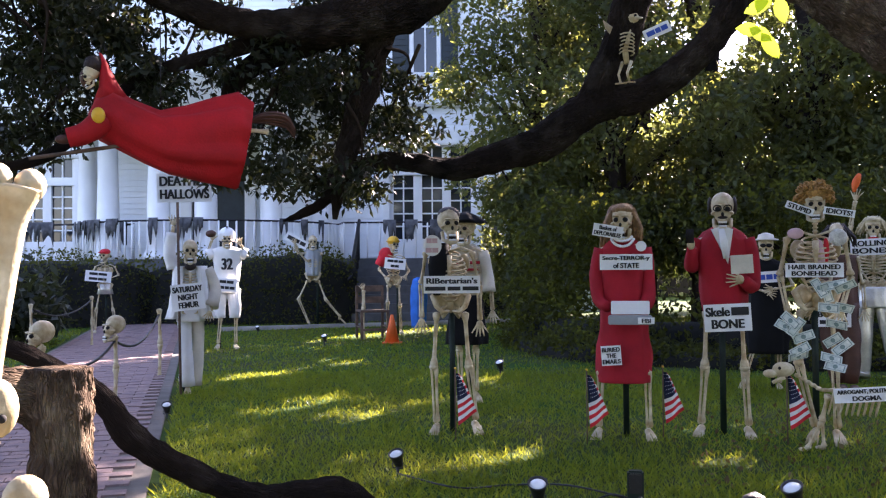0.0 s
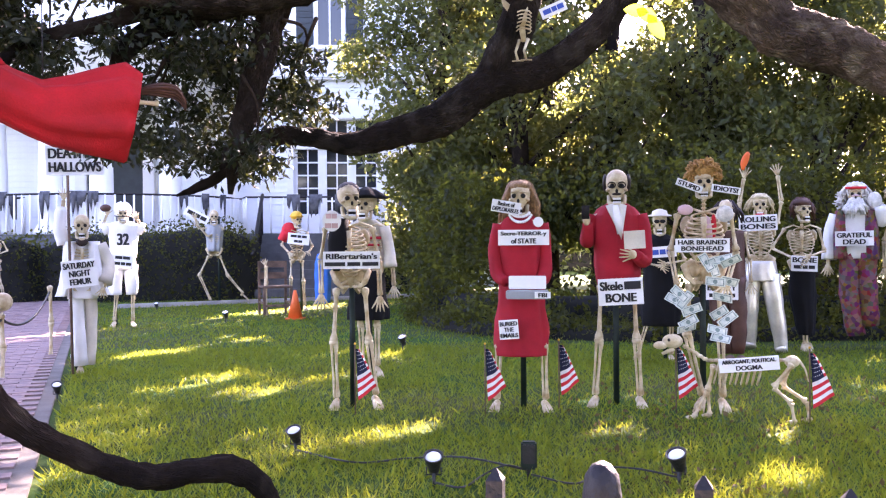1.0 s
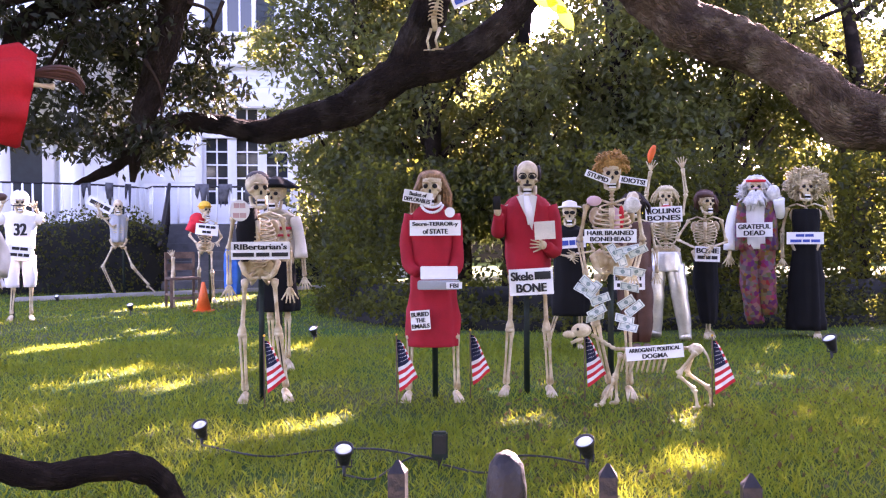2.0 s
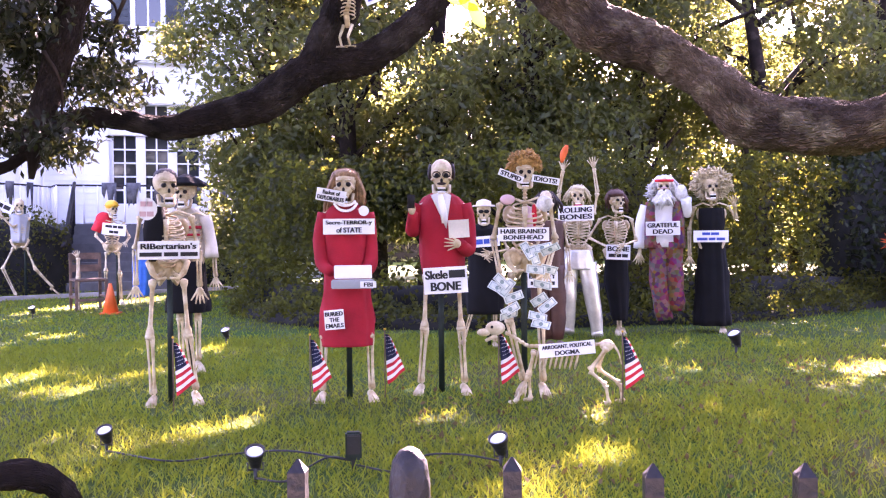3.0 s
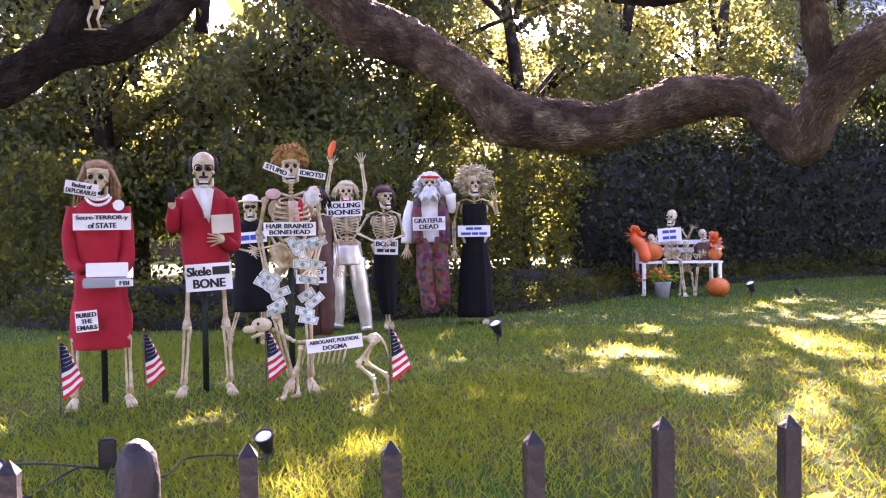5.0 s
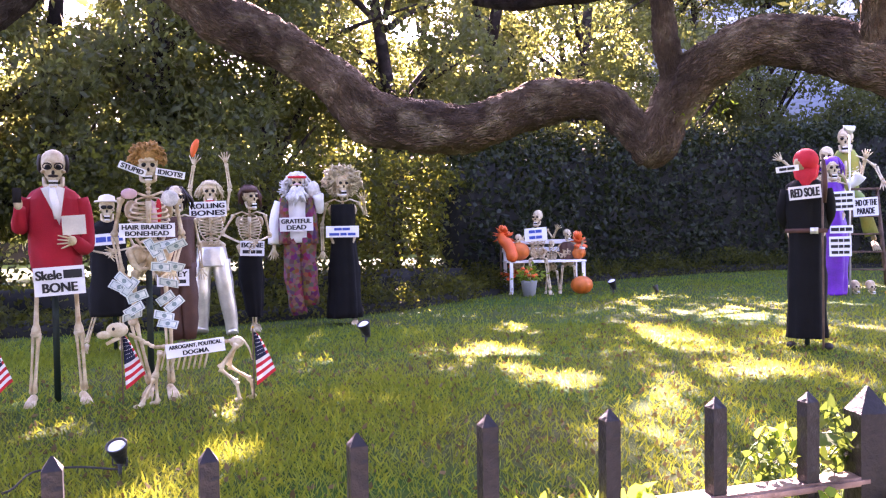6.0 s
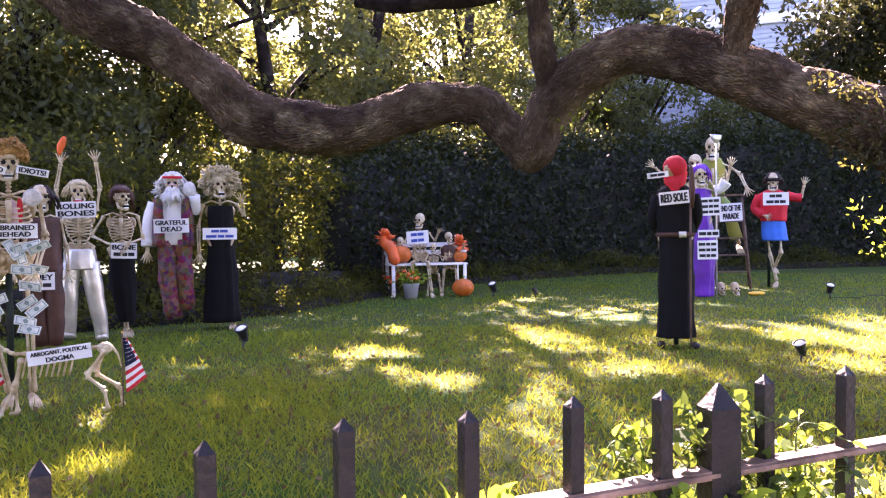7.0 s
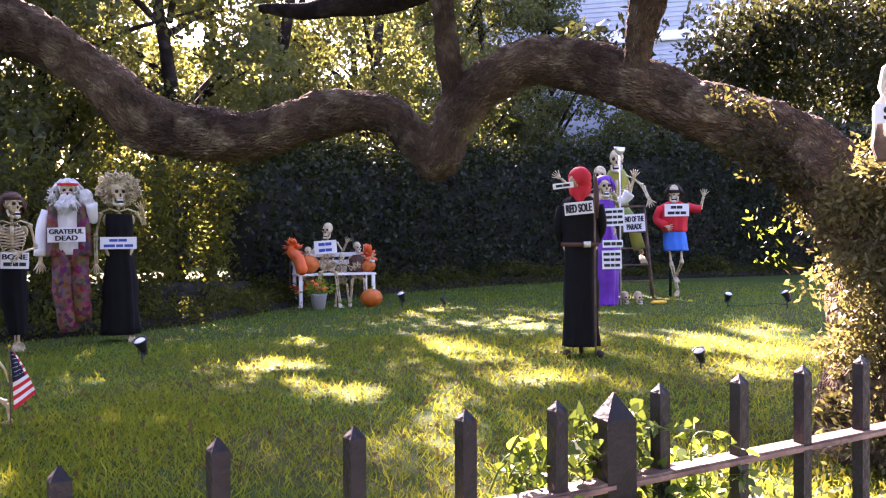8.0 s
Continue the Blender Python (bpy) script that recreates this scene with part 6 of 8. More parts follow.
# parade riders above the stepladder
m = Mesh()
skeleton(m, el=(-0.3, 0, 1.3), wl=(-0.48, -0.05, 1.46), er=(0.26, 0, 1.1), wr=(0.2, -0.15, 1.0), legs="lr", kl=(-0.1, -0.25, 0.8), kr=(0.12, -0.25, 0.8), al=(-0.1, -0.25, 0.42), ar=(0.12, -0.25, 0.42))
post(m, 0, 0, 0.9)
figure(m, 53.1, 16.4, 1.42, "skeleton rider waving beside the stepladder")
m = Mesh()
skeleton(m, legs="lr", el=(-0.24, 0, 1.08), wl=(-0.14, -0.14, 1.05), er=(0.28, 0, 1.2), wr=(0.34, -0.1, 1.05), kl=(-0.1, -0.22, 0.85), kr=(0.16, -0.22, 0.82), al=(-0.06, -0.25, 0.5), ar=(0.26, -0.2, 0.45))
m.loft([(0, 0, 1.38, 0.08, 0.07), (0, 0, 1.3, 0.13, 0.09), (0, 0, 1.1, 0.11, 0.1), (0, 0, 0.9, 0.13, 0.11)], M_GREENCLOTH, 18, 0.12)
sleeve(m, [(0.08, 0, 0.9), (0.14, -0.2, 0.84), (0.24, -0.22, 0.5)], [0.06, 0.055, 0.07], M_GREENCLOTH)
sleeve(m, [(-0.08, 0, 0.9), (-0.08, -0.2, 0.86), (-0.05, -0.22, 0.55)], [0.06, 0.055, 0.06], M_GREENCLOTH)
post(m, 0, 0, 0.9)
figure(m, 54.1, 16.8, 1.62, "skeleton rider in green costume above the stepladder")

# flying figure in a crimson robe, slung from the limb
def robe_skin(m, rows, material, deep, folds=0.06, seg=30):
    """Cloth round a bent body: each row gives the upper edge, the lower edge (right, up) and the half depth."""
    vs, fs = [], []
    for i, ((x0, z0), (x1, z1), d) in enumerate(rows):
        t = i / (len(rows) - 1)
        for j in range(seg):
            a = 2 * math.pi * j / seg
            k = 1 + folds * (0.2 + 0.8 * t) * (math.sin(7 * a + 0.5 * i) + 0.6 * math.sin(11 * a - 0.3 * i))
            vs.append(((x0 + x1) / 2 + (x0 - x1) / 2 * math.cos(a) * k, d * deep * math.sin(a) * k, (z0 + z1) / 2 + (z0 - z1) / 2 * math.cos(a) * k))
    n = len(rows)
    for i in range(n - 1):
        for j in range(seg):
            fs.append((i * seg + j, i * seg + (j + 1) % seg, (i + 1) * seg + (j + 1) % seg, (i + 1) * seg + j))
    fs.append(tuple(range(seg))[::-1])
    fs.append(tuple((n - 1) * seg + j for j in range(seg)))
    m.put(vs, fs, material)


m = Mesh()
robe_skin(m, [((-0.37, 0.06), (-0.365, -0.02), 0.05), ((-0.33, 0.14), (-0.33, -0.06), 0.1), ((-0.255, 0.175), (-0.25, -0.105), 0.13), ((-0.165, 0.12), (-0.135, -0.175), 0.14), ((-0.055, 0.07), (-0.03, -0.23), 0.14),
              ((0.065, 0.085), (0.105, -0.265), 0.14), ((0.195, 0.115), (0.205, -0.28), 0.15), ((0.305, 0.135), (0.27, -0.29), 0.16), ((0.375, 0.085), (0.29, -0.28), 0.16)], M_CRIMSON, 1.0, 0.09, 48)
robe_skin(m, [((-0.345, 0.12), (-0.18, 0.12), 0.09), ((-0.318, 0.185), (-0.22, 0.175), 0.07), ((-0.312, 0.25), (-0.25, 0.235), 0.05), ((-0.305, 0.3), (-0.27, 0.285), 0.035), ((-0.31, 0.345), (-0.295, 0.335), 0.01)], M_CRIMSON, 1.0, 0.04, 20)
m.ball((-0.365, 0.0, 0.225), (0.035, 0.04, 0.05), M_BROWN, 12, 8)
skull(m, (-0.35, -0.015, 0.235), 0.4, -62, 20)
m.ball((-0.335, 0.0, 0.285), (0.045, 0.05, 0.045), M_DARKHAIR, 12, 8)
sleeve(m, [(-0.3, -0.08, 0.02), (-0.38, -0.1, -0.04), (-0.455, -0.1, -0.06)], [0.06, 0.048, 0.045], M_CRIMSON)
m.ball((-0.47, -0.1, -0.068), (0.04, 0.022, 0.022), M_BROWN, 10, 8)
m.tube([(-0.62, -0.1, -0.15), (0.0, -0.02, -0.06), (0.36, 0.0, 0.02)], 0.009, M_WOOD, 8)
for i in range(26):
    a, e = i * 2.4, 0.35 + 0.65 * (i % 5) / 4
    w = (0.035 * e * math.sin(a), 0.028 * e * math.cos(a))
    m.tube(smooth_path([(0.34, 0, 0.02), (0.44, w[0], 0.035 + w[1]), (0.53, w[0] * 1.3, 0.02 + w[1] * 1.2), (0.57, w[0] * 1.1, -0.04 + w[1])], 3), np.linspace(0.009, 0.003, 10).tolist(), M_BROWN, 5)
twin(m, (0.32, 0.02, -0.02), (0.44, 0.02, -0.03), 0.012, 0.009)
m.ball((-0.32, -0.15, 0.03), (0.03, 0.014, 0.036), M_YELLOW, 12, 8)
m.tube([(-0.05, 0, 0.08), (-0.03, 0.05, 0.5)], 0.003, M_IRON, 5)
p = P(-26.3, 4.15, 1.75)
tagged(m.make("costumed_skeleton", matrix=pose(p.x, p.y, p.z, 0, 0, 26) @ pose(0, 0, 0, 0, -3, 0) @ Matrix.Scale(0.93, 4)), "flying skeleton in crimson robe riding a broomstick", "skeleton decoration", "costumed skeletons")

# small bird skeleton hung at the fork
m = Mesh()
m.tube([(0.0, 0, 0.02), (-0.01, 0, 0.09), (0.01, 0, 0.16), (0.02, 0, 0.2)], [0.012, 0.016, 0.012, 0.01], M_BONE, 8)
for i in range(6):
    z = 0.07 + i * 0.017
    m.tube([(0.0 + 0.035 * math.cos(a), 0.025 * math.sin(a), z - 0.008 * math.sin(a)) for a in np.linspace(0, 5.6, 10)], 0.004, M_BONE, 5, closed=True)
m.ball((0.03, -0.01, 0.235), (0.03, 0.028, 0.028), M_BONE, 12, 8)
m.tube([(0.04, -0.03, 0.23), (0.075, -0.04, 0.225)], [0.012, 0.003], M_BONE, 6)
m.ball((0.04, -0.033, 0.24), 0.008, M_SOCKET, 8, 6)
for q in ((-0.02, 0.0), (0.02, -0.02)):
    m.tube([(q[0], q[1], 0.03), (q[0] - 0.02, q[1] - 0.01, -0.03), (q[0] - 0.01, q[1], -0.07)], [0.009, 0.006, 0.006], M_BONE, 6)
    for s in (-1, 0, 1):
        m.tube([(q[0] - 0.01, q[1], -0.07), (q[0] - 0.01 + 0.025 * s, q[1] - 0.03, -0.078)], 0.004, M_BONE, 5)
m.put([(-0.03, 0, 0.17), (-0.11, 0.01, 0.24), (-0.1, 0.01, 0.2), (-0.05, 0, 0.13), (-0.03, 0.012, 0.17), (-0.11, 0.022, 0.24), (-0.1, 0.022, 0.2), (-0.05, 0.012, 0.13)], [(0, 1, 2, 3), (7, 6, 5, 4), (0, 4, 5, 1), (1, 5, 6, 2), (2, 6, 7, 3)], M_BONE)
m.tube([(0.03, 0, 0.26), (0.03, 0.02, 0.7)], 0.002, M_IRON, 4)
p = P(2.1, 5.0, 2.2)
tagged(m.make("bird_skeleton", matrix=pose(p.x, p.y, p.z, 0, 0, -2) @ Matrix.Scale(1.15, 4)), "small bird skeleton hanging at the tree fork", "skeleton decoration")

# skeletal dog
m = Mesh()
spine(m, (-0.2, 0, 0.4), (0.36, 0, 0.42), 14, 0.016)
spine(m, (-0.2, 0, 0.4), (-0.36, -0.02, 0.5), 5, 0.016)
for i in range(9):
    x = -0.14 + 0.035 * i
    m.tube([(x + 0.02 * math.sin(a), 0.055 * math.cos(a), 0.33 + 0.085 * math.sin(a)) for a in np.linspace(0, 5.6, 12)], 0.0065, M_BONE, 5, closed=True)
m.ball((-0.43, -0.03, 0.53), (0.07, 0.045, 0.05), M_BONE, 14, 8)
m.ball((-0.51, -0.04, 0.5), (0.05, 0.028, 0.028), M_BONE, 10, 8)
m.tube([(-0.42, -0.03, 0.48), (-0.5, -0.04, 0.44)], [0.016, 0.012], M_BONE, 6)
m.ball((-0.45, -0.066, 0.54), 0.012, M_SOCKET, 8, 6)
for y in (-0.05, 0.05):
    longbone(m, (-0.16, y, 0.37), (-0.2, y, 0.2), 0.012)
    longbone(m, (-0.2, y, 0.2), (-0.24 + y, y, 0.02), 0.01)
    m.ball((-0.26 + y, y, 0.015), (0.035, 0.018, 0.015), M_BONE, 8, 6)
    longbone(m, (0.34, y, 0.4), (0.25 + y * 0.6, y, 0.24), 0.013)
    longbone(m, (0.25 + y * 0.6, y, 0.24), (0.38 + y, y, 0.14), 0.011)
    longbone(m, (0.38 + y, y, 0.14), (0.4 + y, y, 0.015), 0.01)
    m.ball((0.38 + y, y, 0.015), (0.035, 0.018, 0.015), M_BONE, 8, 6)
m.ball((0.34, 0, 0.41), (0.05, 0.05, 0.04), M_BONE, 10, 8)
m.tube(smooth_path([(0.38, 0, 0.42), (0.42, 0, 0.36), (0.44, 0, 0.28)], 4), np.linspace(0.012, 0.004, 9).tolist(), M_BONE, 6)
p = P(15.0, 5.9)
tagged(m.make("dog_skeleton", matrix=pose(p.x, p.y, 0, 0, 0, -15) @ Matrix.Scale(0.92, 4)), "skeleton of a dog standing on the lawn", "skeleton decoration")

# big bones on a stake close by
m = Mesh()
m.tube([(-0.03, 0.05, -1.55), (-0.03, 0.05, 0.05)], 0.008, M_IRON, 6)
for a, b, r in (((0.02, 0, 0.13), (-0.025, 0, -0.2), 0.021), ((-0.05, 0.03, 0.12), (-0.06, 0.03, -0.16), 0.02)):
    a, b = Vector(a), Vector(b)
    m.tube(smooth_path([a.lerp(b, t) for t in (0, 0.04, 0.14, 0.3, 0.6, 0.85, 0.95, 1)], 3), np.interp(np.linspace(0, 1, 22), (0, 0.04, 0.14, 0.3, 0.6, 0.85, 0.95, 1), (r * 0.9, r * 1.7, r * 1.5, r, r * 0.85, r * 1.1, r * 1.4, r * 0.7)).tolist(), M_BONE, 16)
    m.ball(a + Vector((0.018, 0, 0.0)), (0.02, 0.024, 0.022), M_BONE, 12, 8)
    m.ball(a + Vector((-0.02, 0, 0.008)), (0.018, 0.022, 0.02), M_BONE, 12, 8)
m.ball((0.0, -0.0, -0.155), (0.026, 0.024, 0.038), M_BONE, 14, 10)
m.ball((0.004, -0.022, -0.165), 0.006, M_SOCKET, 8, 6)
m.tube([(0.035, -0.01, -0.275), (-0.02, -0.01, -0.33), (-0.07, 0, -0.38)], [0.026, 0.019, 0.026], M_BONE, 14)
m.ball((0.032, -0.01, -0.27), (0.028, 0.026, 0.03), M_BONE, 12, 8)
m.ball((-0.02, -0.01, -0.36), (0.026, 0.024, 0.026), M_BONE, 12, 8)
p = P(-38.9, 1.3, 1.1)
tagged(m.make("bone_prop", matrix=pose(p.x, p.y, p.z, 0, 0, 38)), "large ivory skeleton bones tied to a stake", "skeleton decoration")

# pale cloth figure hung on the oak trunk
m = Mesh()
m.loft([(0, 0, 0.42, 0.03, 0.03), (0, 0, 0.4, 0.06, 0.05), (0, 0, 0.3, 0.075, 0.06), (0, 0, 0.25, 0.06, 0.05), (0, 0, 0.2, 0.1, 0.07), (0, 0, 0.05, 0.1, 0.07), (0, 0, -0.05, 0.07, 0.05)], M_CREAM, 22, 0.06)
m.loft([(0, 0, 0.17, 0.09, 0.068), (0, 0, 0.0, 0.105, 0.075), (0, 0, -0.08, 0.08, 0.06)], M_WOOD, 22, 0.06)
p = P(70.0, 4.3, 1.43)
tagged(m.make("cloth_figure", matrix=pose(p.x, p.y, p.z, 0, 0, -70) @ Matrix.Scale(0.8, 4)), "pale cloth-wrapped figure fixed to the oak trunk", "decoration")


# ---- signs ----
def letters(body, w, h, depth=0.0012, bold=0.0):
    """Mesh of a line of writing, fitted into w by h, standing upright and facing -y."""
    cu = bpy.data.curves.new("letters", "FONT")
    cu.body = body
    cu.offset = bold
    ob = bpy.data.objects.new("letters", cu)
    scene.collection.objects.link(ob)
    me = bpy.data.meshes.new_from_object(ob.evaluated_get(bpy.context.evaluated_depsgraph_get()))
    bpy.data.objects.remove(ob)
    if not len(me.vertices):
        return me
    co = np.array([v.co[:] for v in me.vertices])
    lo, hi = co.min(0), co.max(0)
    sx, sy = w / max(1e-6, hi[0] - lo[0]), h / max(1e-6, hi[1] - lo[1])
    for v in me.vertices:
        v.co = ((v.co.x - (lo[0] + hi[0]) / 2) * sx * 0.97, -depth, (v.co.y - (lo[1] + hi[1]) / 2) * sy)
    # thicken the strokes with shifted layers
    bm = bmesh.new()
    bm.from_mesh(me)
    first = bm.verts[:] + bm.edges[:] + bm.faces[:]
    for n, dx in enumerate((0.024 * h, -0.024 * h, 0.046 * h, -0.046 * h)):
        got = bmesh.ops.duplicate(bm, geom=first)["geom"]
        bmesh.ops.translate(bm, verts=[g for g in got if isinstance(g, bmesh.types.BMVert)], vec=(dx, -0.0004 * (n + 1), 0))
    bm.to_mesh(me)
    bm.free()
    return me


def sign(az, d, z, w, h, lines, label, tilt=0.0, turn=0.0, ink=None, board=None, rounded=False):
    """A white card with lines of writing; a line that starts with # is a plain bar of that length (0 to 1)."""
    p = P(az, d, z)
    m = Mesh()
    if rounded:
        n = 24
        vs = [(w / 2 * math.cos(2 * math.pi * i / n), s, h / 2 * math.sin(2 * math.pi * i / n)) for s in (-0.004, 0.004) for i in range(n)]
        fs = [tuple(range(n)), tuple(range(n, 2 * n))[::-1]] + [(i, n + i, n + (i + 1) % n, (i + 1) % n) for i in range(n)]
        m.put(vs, fs, board or M_BOARD)
    else:
        bow = 0.012 * w
        vs = []
        for i in range(5):
            x = -w / 2 + w * i / 4
            y = bow * (1 - (2 * i / 4 - 1) ** 2)
            vs += [(x, -0.003 - bow + y * -1 + bow, -h / 2), (x, -0.003 - y, h / 2), (x, 0.004 - y, -h / 2), (x, 0.004 - y, h / 2)]
        fs = []
        for i in range(4):
            a, b = 4 * i, 4 * i + 4
            fs += [(a, b, b + 1, a + 1), (a + 3, b + 3, b + 2, a + 2), (a + 1, b + 1, b + 3, a + 3), (a, a + 2, b + 2, b)]
        fs += [(0, 1, 3, 2), (16, 18, 19, 17)]
        m.put(vs, fs, board or M_BOARD)
    ob = m.make("sign", smooth=False, matrix=pose(p.x, p.y, p.z, 0, 0, -az + turn) @ pose(0, 0, 0, 0, tilt, 0))
    tagged(ob, label, "sign", "lettered signs")
    n = len(lines)
    row = h * 0.9 / max(1, n)
    for i, t in enumerate(lines):
        zc = h * 0.45 - row * (i + 0.5)
        if isinstance(t, tuple):
            text, frac = t
        else:
            text, frac = t, 0.92
        if text.startswith("#"):
            # unreadable words: a row of short bars
            words = (0.38, 0.24, 0.3) if frac > 0.7 else (0.46, 0.46)
            x = -w * frac / 2
            for share in words:
                b = boxy("bar", (0, 0, 0), (w * frac * share, 0.002, row * 0.5), ink or M_INK)
                b.parent = ob
                b.location = (x + w * frac * share / 2, -0.0065 - 0.012 * w, zc)
                x += w * frac * (share + 0.04)
        elif text.endswith("#"):
            me = letters(text[:-1], w * frac * 0.56, row * 0.74, bold=0.016)
            me.materials.append(ink or M_INK)
            o = new("letters", me)
            o.parent = ob
            o.location = (-w * frac * 0.22, -0.005 - 0.012 * w, zc)
            b = boxy("bar", (0, 0, 0), (w * frac * 0.4, 0.002, row * 0.66), ink or M_INK)
            b.parent = ob
            b.location = (w * frac * 0.29, -0.0065 - 0.012 * w, zc)
        else:
            me = letters(text, w * frac, row * 0.74, bold=0.016)
            me.materials.append(ink or M_INK)
            o = new("letters", me)
            o.parent = ob
            o.location = (0, -0.005 - 0.012 * w, zc)
    return ob


sign(2.04, 5.9, 1.15, 0.33, 0.1, ["Secre-TERROR-y", ("of STATE", 0.5)], "white card with bold black lettering on the dress")
sign(0.95, 5.93, 1.35, 0.19, 0.08, [("Basket of", 0.6), "DEPLORABLES"], "small tilted white card beside the skull", 10, ink=M_INK)
sign(1.07, 5.87, 0.555, 0.125, 0.125, ["BURIED", ("THE", 0.5), "EMAILS"], "small white card with black words on the skirt", -4)
sign(2.97, 5.9, 1.25, 0.066, 0.066, [], "round pale campaign button", rounded=True)
sign(8.05, 6.05, 0.79, 0.29, 0.175, ["Skele#", ("BONE", 0.7)], "large white card with heavy black lettering", -3)
sign(8.91, 6.0, 1.13, 0.135, 0.118, [], "blank cream folded paper held in a hand", -3, board=M_CREAM)
sign(10.6, 8.5, 1.02, 0.26, 0.1, [("#", 0.85)], "white card with blue lettering on dark clothes", -4, ink=M_BLUEINK)
sign(12.95, 6.03, 1.09, 0.335, 0.088, ["HAIR BRAINED", ("BONEHEAD", 0.8)], "white card with black lettering under the ribs")
sign(12.2, 6.03, 1.475, 0.17, 0.045, [("STUPID", 0.85)], "narrow tilted white strip beside the jaw", 22)
sign(14.35, 6.03, 1.445, 0.18, 0.045, [("IDIOTS!", 0.85)], "narrow white strip beside the jaw", 10)
sign(14.14, 8.55, 0.66, 0.28, 0.15, ["BONEY", ("#", 0.8)], "white card on brown leather clothes", 0)
sign(16.22, 9.42, 1.29, 0.36, 0.155, ["ROLLING", "BONES"], "white card with black lettering on the ribs", -2)
sign(18.79, 9.68, 0.885, 0.245, 0.155, ["BONE", ("#", 0.8)], "white card on black trousers", 2)
sign(21.47, 10.1, 1.13, 0.36, 0.15, ["GRATEFUL", ("DEAD", 0.6)], "white card on the bearded figure's shirt", -1)
sign(24.28, 10.18, 1.04, 0.36, 0.125, [("#", 0.5), ("#", 0.8)], "white card with blue lettering at the gown's waist", 0, ink=M_BLUEINK)
sign(15.6, 5.8, 0.365, 0.35, 0.085, ["ARROGANT, POLITICAL", ("DOGMA", 0.45)], "white banner along the dog's ribs", -6)
sign(-8.81, 6.02, 1.01, 0.375, 0.115, ["RIBertarian's", ("#", 0.94)], "white card with heavy black lettering at the waist")
sign(-10.03, 6.03, 1.27, 0.125, 0.14, [("#", 0.6), ("#", 0.7)], "round white button with faint print", rounded=True, ink=M_PINK)
sign(-24.74, 8.46, 0.88, 0.285, 0.235, ["SATURDAY", ("NIGHT", 0.62), ("FEMUR", 0.62)], "white card hung on the white suit", -6)
hs = sign(-24.94, 8.5, 1.86, 0.47, 0.26, ["DEATHLY", "HALLOWS"], "white card on a stick held by the raised hand", -2)
_st = Mesh()
_st.tube([(-0.06, 0.012, 0.1), (-0.1, 0.012, -1.88)], 0.012, M_WOOD, 6)
_st.make("stick", hs)
sign(-22.24, 13.1, 0.91, 0.285, 0.18, [("#", 0.7), ("#", 0.8)], "white card on the football kit", 6)
sign(-17.9, 17.5, 1.66, 0.46, 0.16, [("#", 0.8)], "tilted white card held by the dancer", 28)
sign(-29.48, 17.0, 1.02, 0.43, 0.19, [("#", 0.7), ("#", 0.7)], "white card held by the capped skeleton", 6)
sign(-11.84, 15.1, 1.2, 0.35, 0.18, [("#", 0.75), ("#", 0.4)], "white card held by the helmeted skeleton", 6)
sign(52.15, 8.15, 1.31, 0.25, 0.11, [("RED SOLE", 0.9)], "white card on the back of the black robe", -5)
sign(51.2, 8.2, 1.51, 0.18, 0.05, [("#", 0.7)], "narrow white strip at the robe's shoulder", -6)
sign(54.0, 14.1, 1.34, 0.3, 0.27, [("#", 0.85), ("#", 0.8), ("#", 0.85)], "white card on purple satin", -2)
sign(53.9, 14.1, 0.94, 0.3, 0.11, [("#", 0.9)], "narrow white card on purple satin", -1)
sign(53.84, 14.1, 0.7, 0.29, 0.28, [("#", 0.85), ("#", 0.85), ("#", 0.8)], "white card on the purple skirt", -1)
sign(55.14, 15.8, 1.27, 0.36, 0.29, ["END OF THE", ("PARADE", 0.7)], "white card on the stepladder", -3)
sign(57.66, 16.05, 1.48, 0.4, 0.21, [("#", 0.5), ("#", 0.75)], "white card on the red shirt", 0)
sign(3.95, 4.98, 2.39, 0.145, 0.06, [("#", 0.8)], "small blue and white card by the bird's beak", -22, ink=M_BLUEINK)
jn = letters("32", 0.15, 0.16, bold=0.016)
jn.materials.append(M_INK)
_jp = P(-22.2, 13.13, 1.2)
_j = tagged(new("jersey_number", jn), "black number printed on the white jersey", "number")
_j.matrix_world = pose(_jp.x, _jp.y, _jp.z, 0, 0, 22)
sign(69.7, 4.2, 1.55, 0.1, 0.08, [("S", 0.3)], "white card on the cloth figure", 0)

# laptop on the red dress
p = P(2.25, 5.83, 0.83)
lap = tagged(empty("laptop", pose(p.x, p.y, p.z, 0, 0, -4)), "open grey laptop held before the dress", "laptop")
boxy("keyboard_deck", (0, -0.02, -0.045), (0.27, 0.1, 0.055), M_GREY, lap, 0.006)
boxy("screen", (0.0, 0.03, 0.03), (0.24, 0.012, 0.085), M_BOARD, lap, 0.004, label="white paper-covered screen")
sign(3.2, 5.73, 0.785, 0.1, 0.04, [("FBI", 0.55)], "small white tag on the laptop")

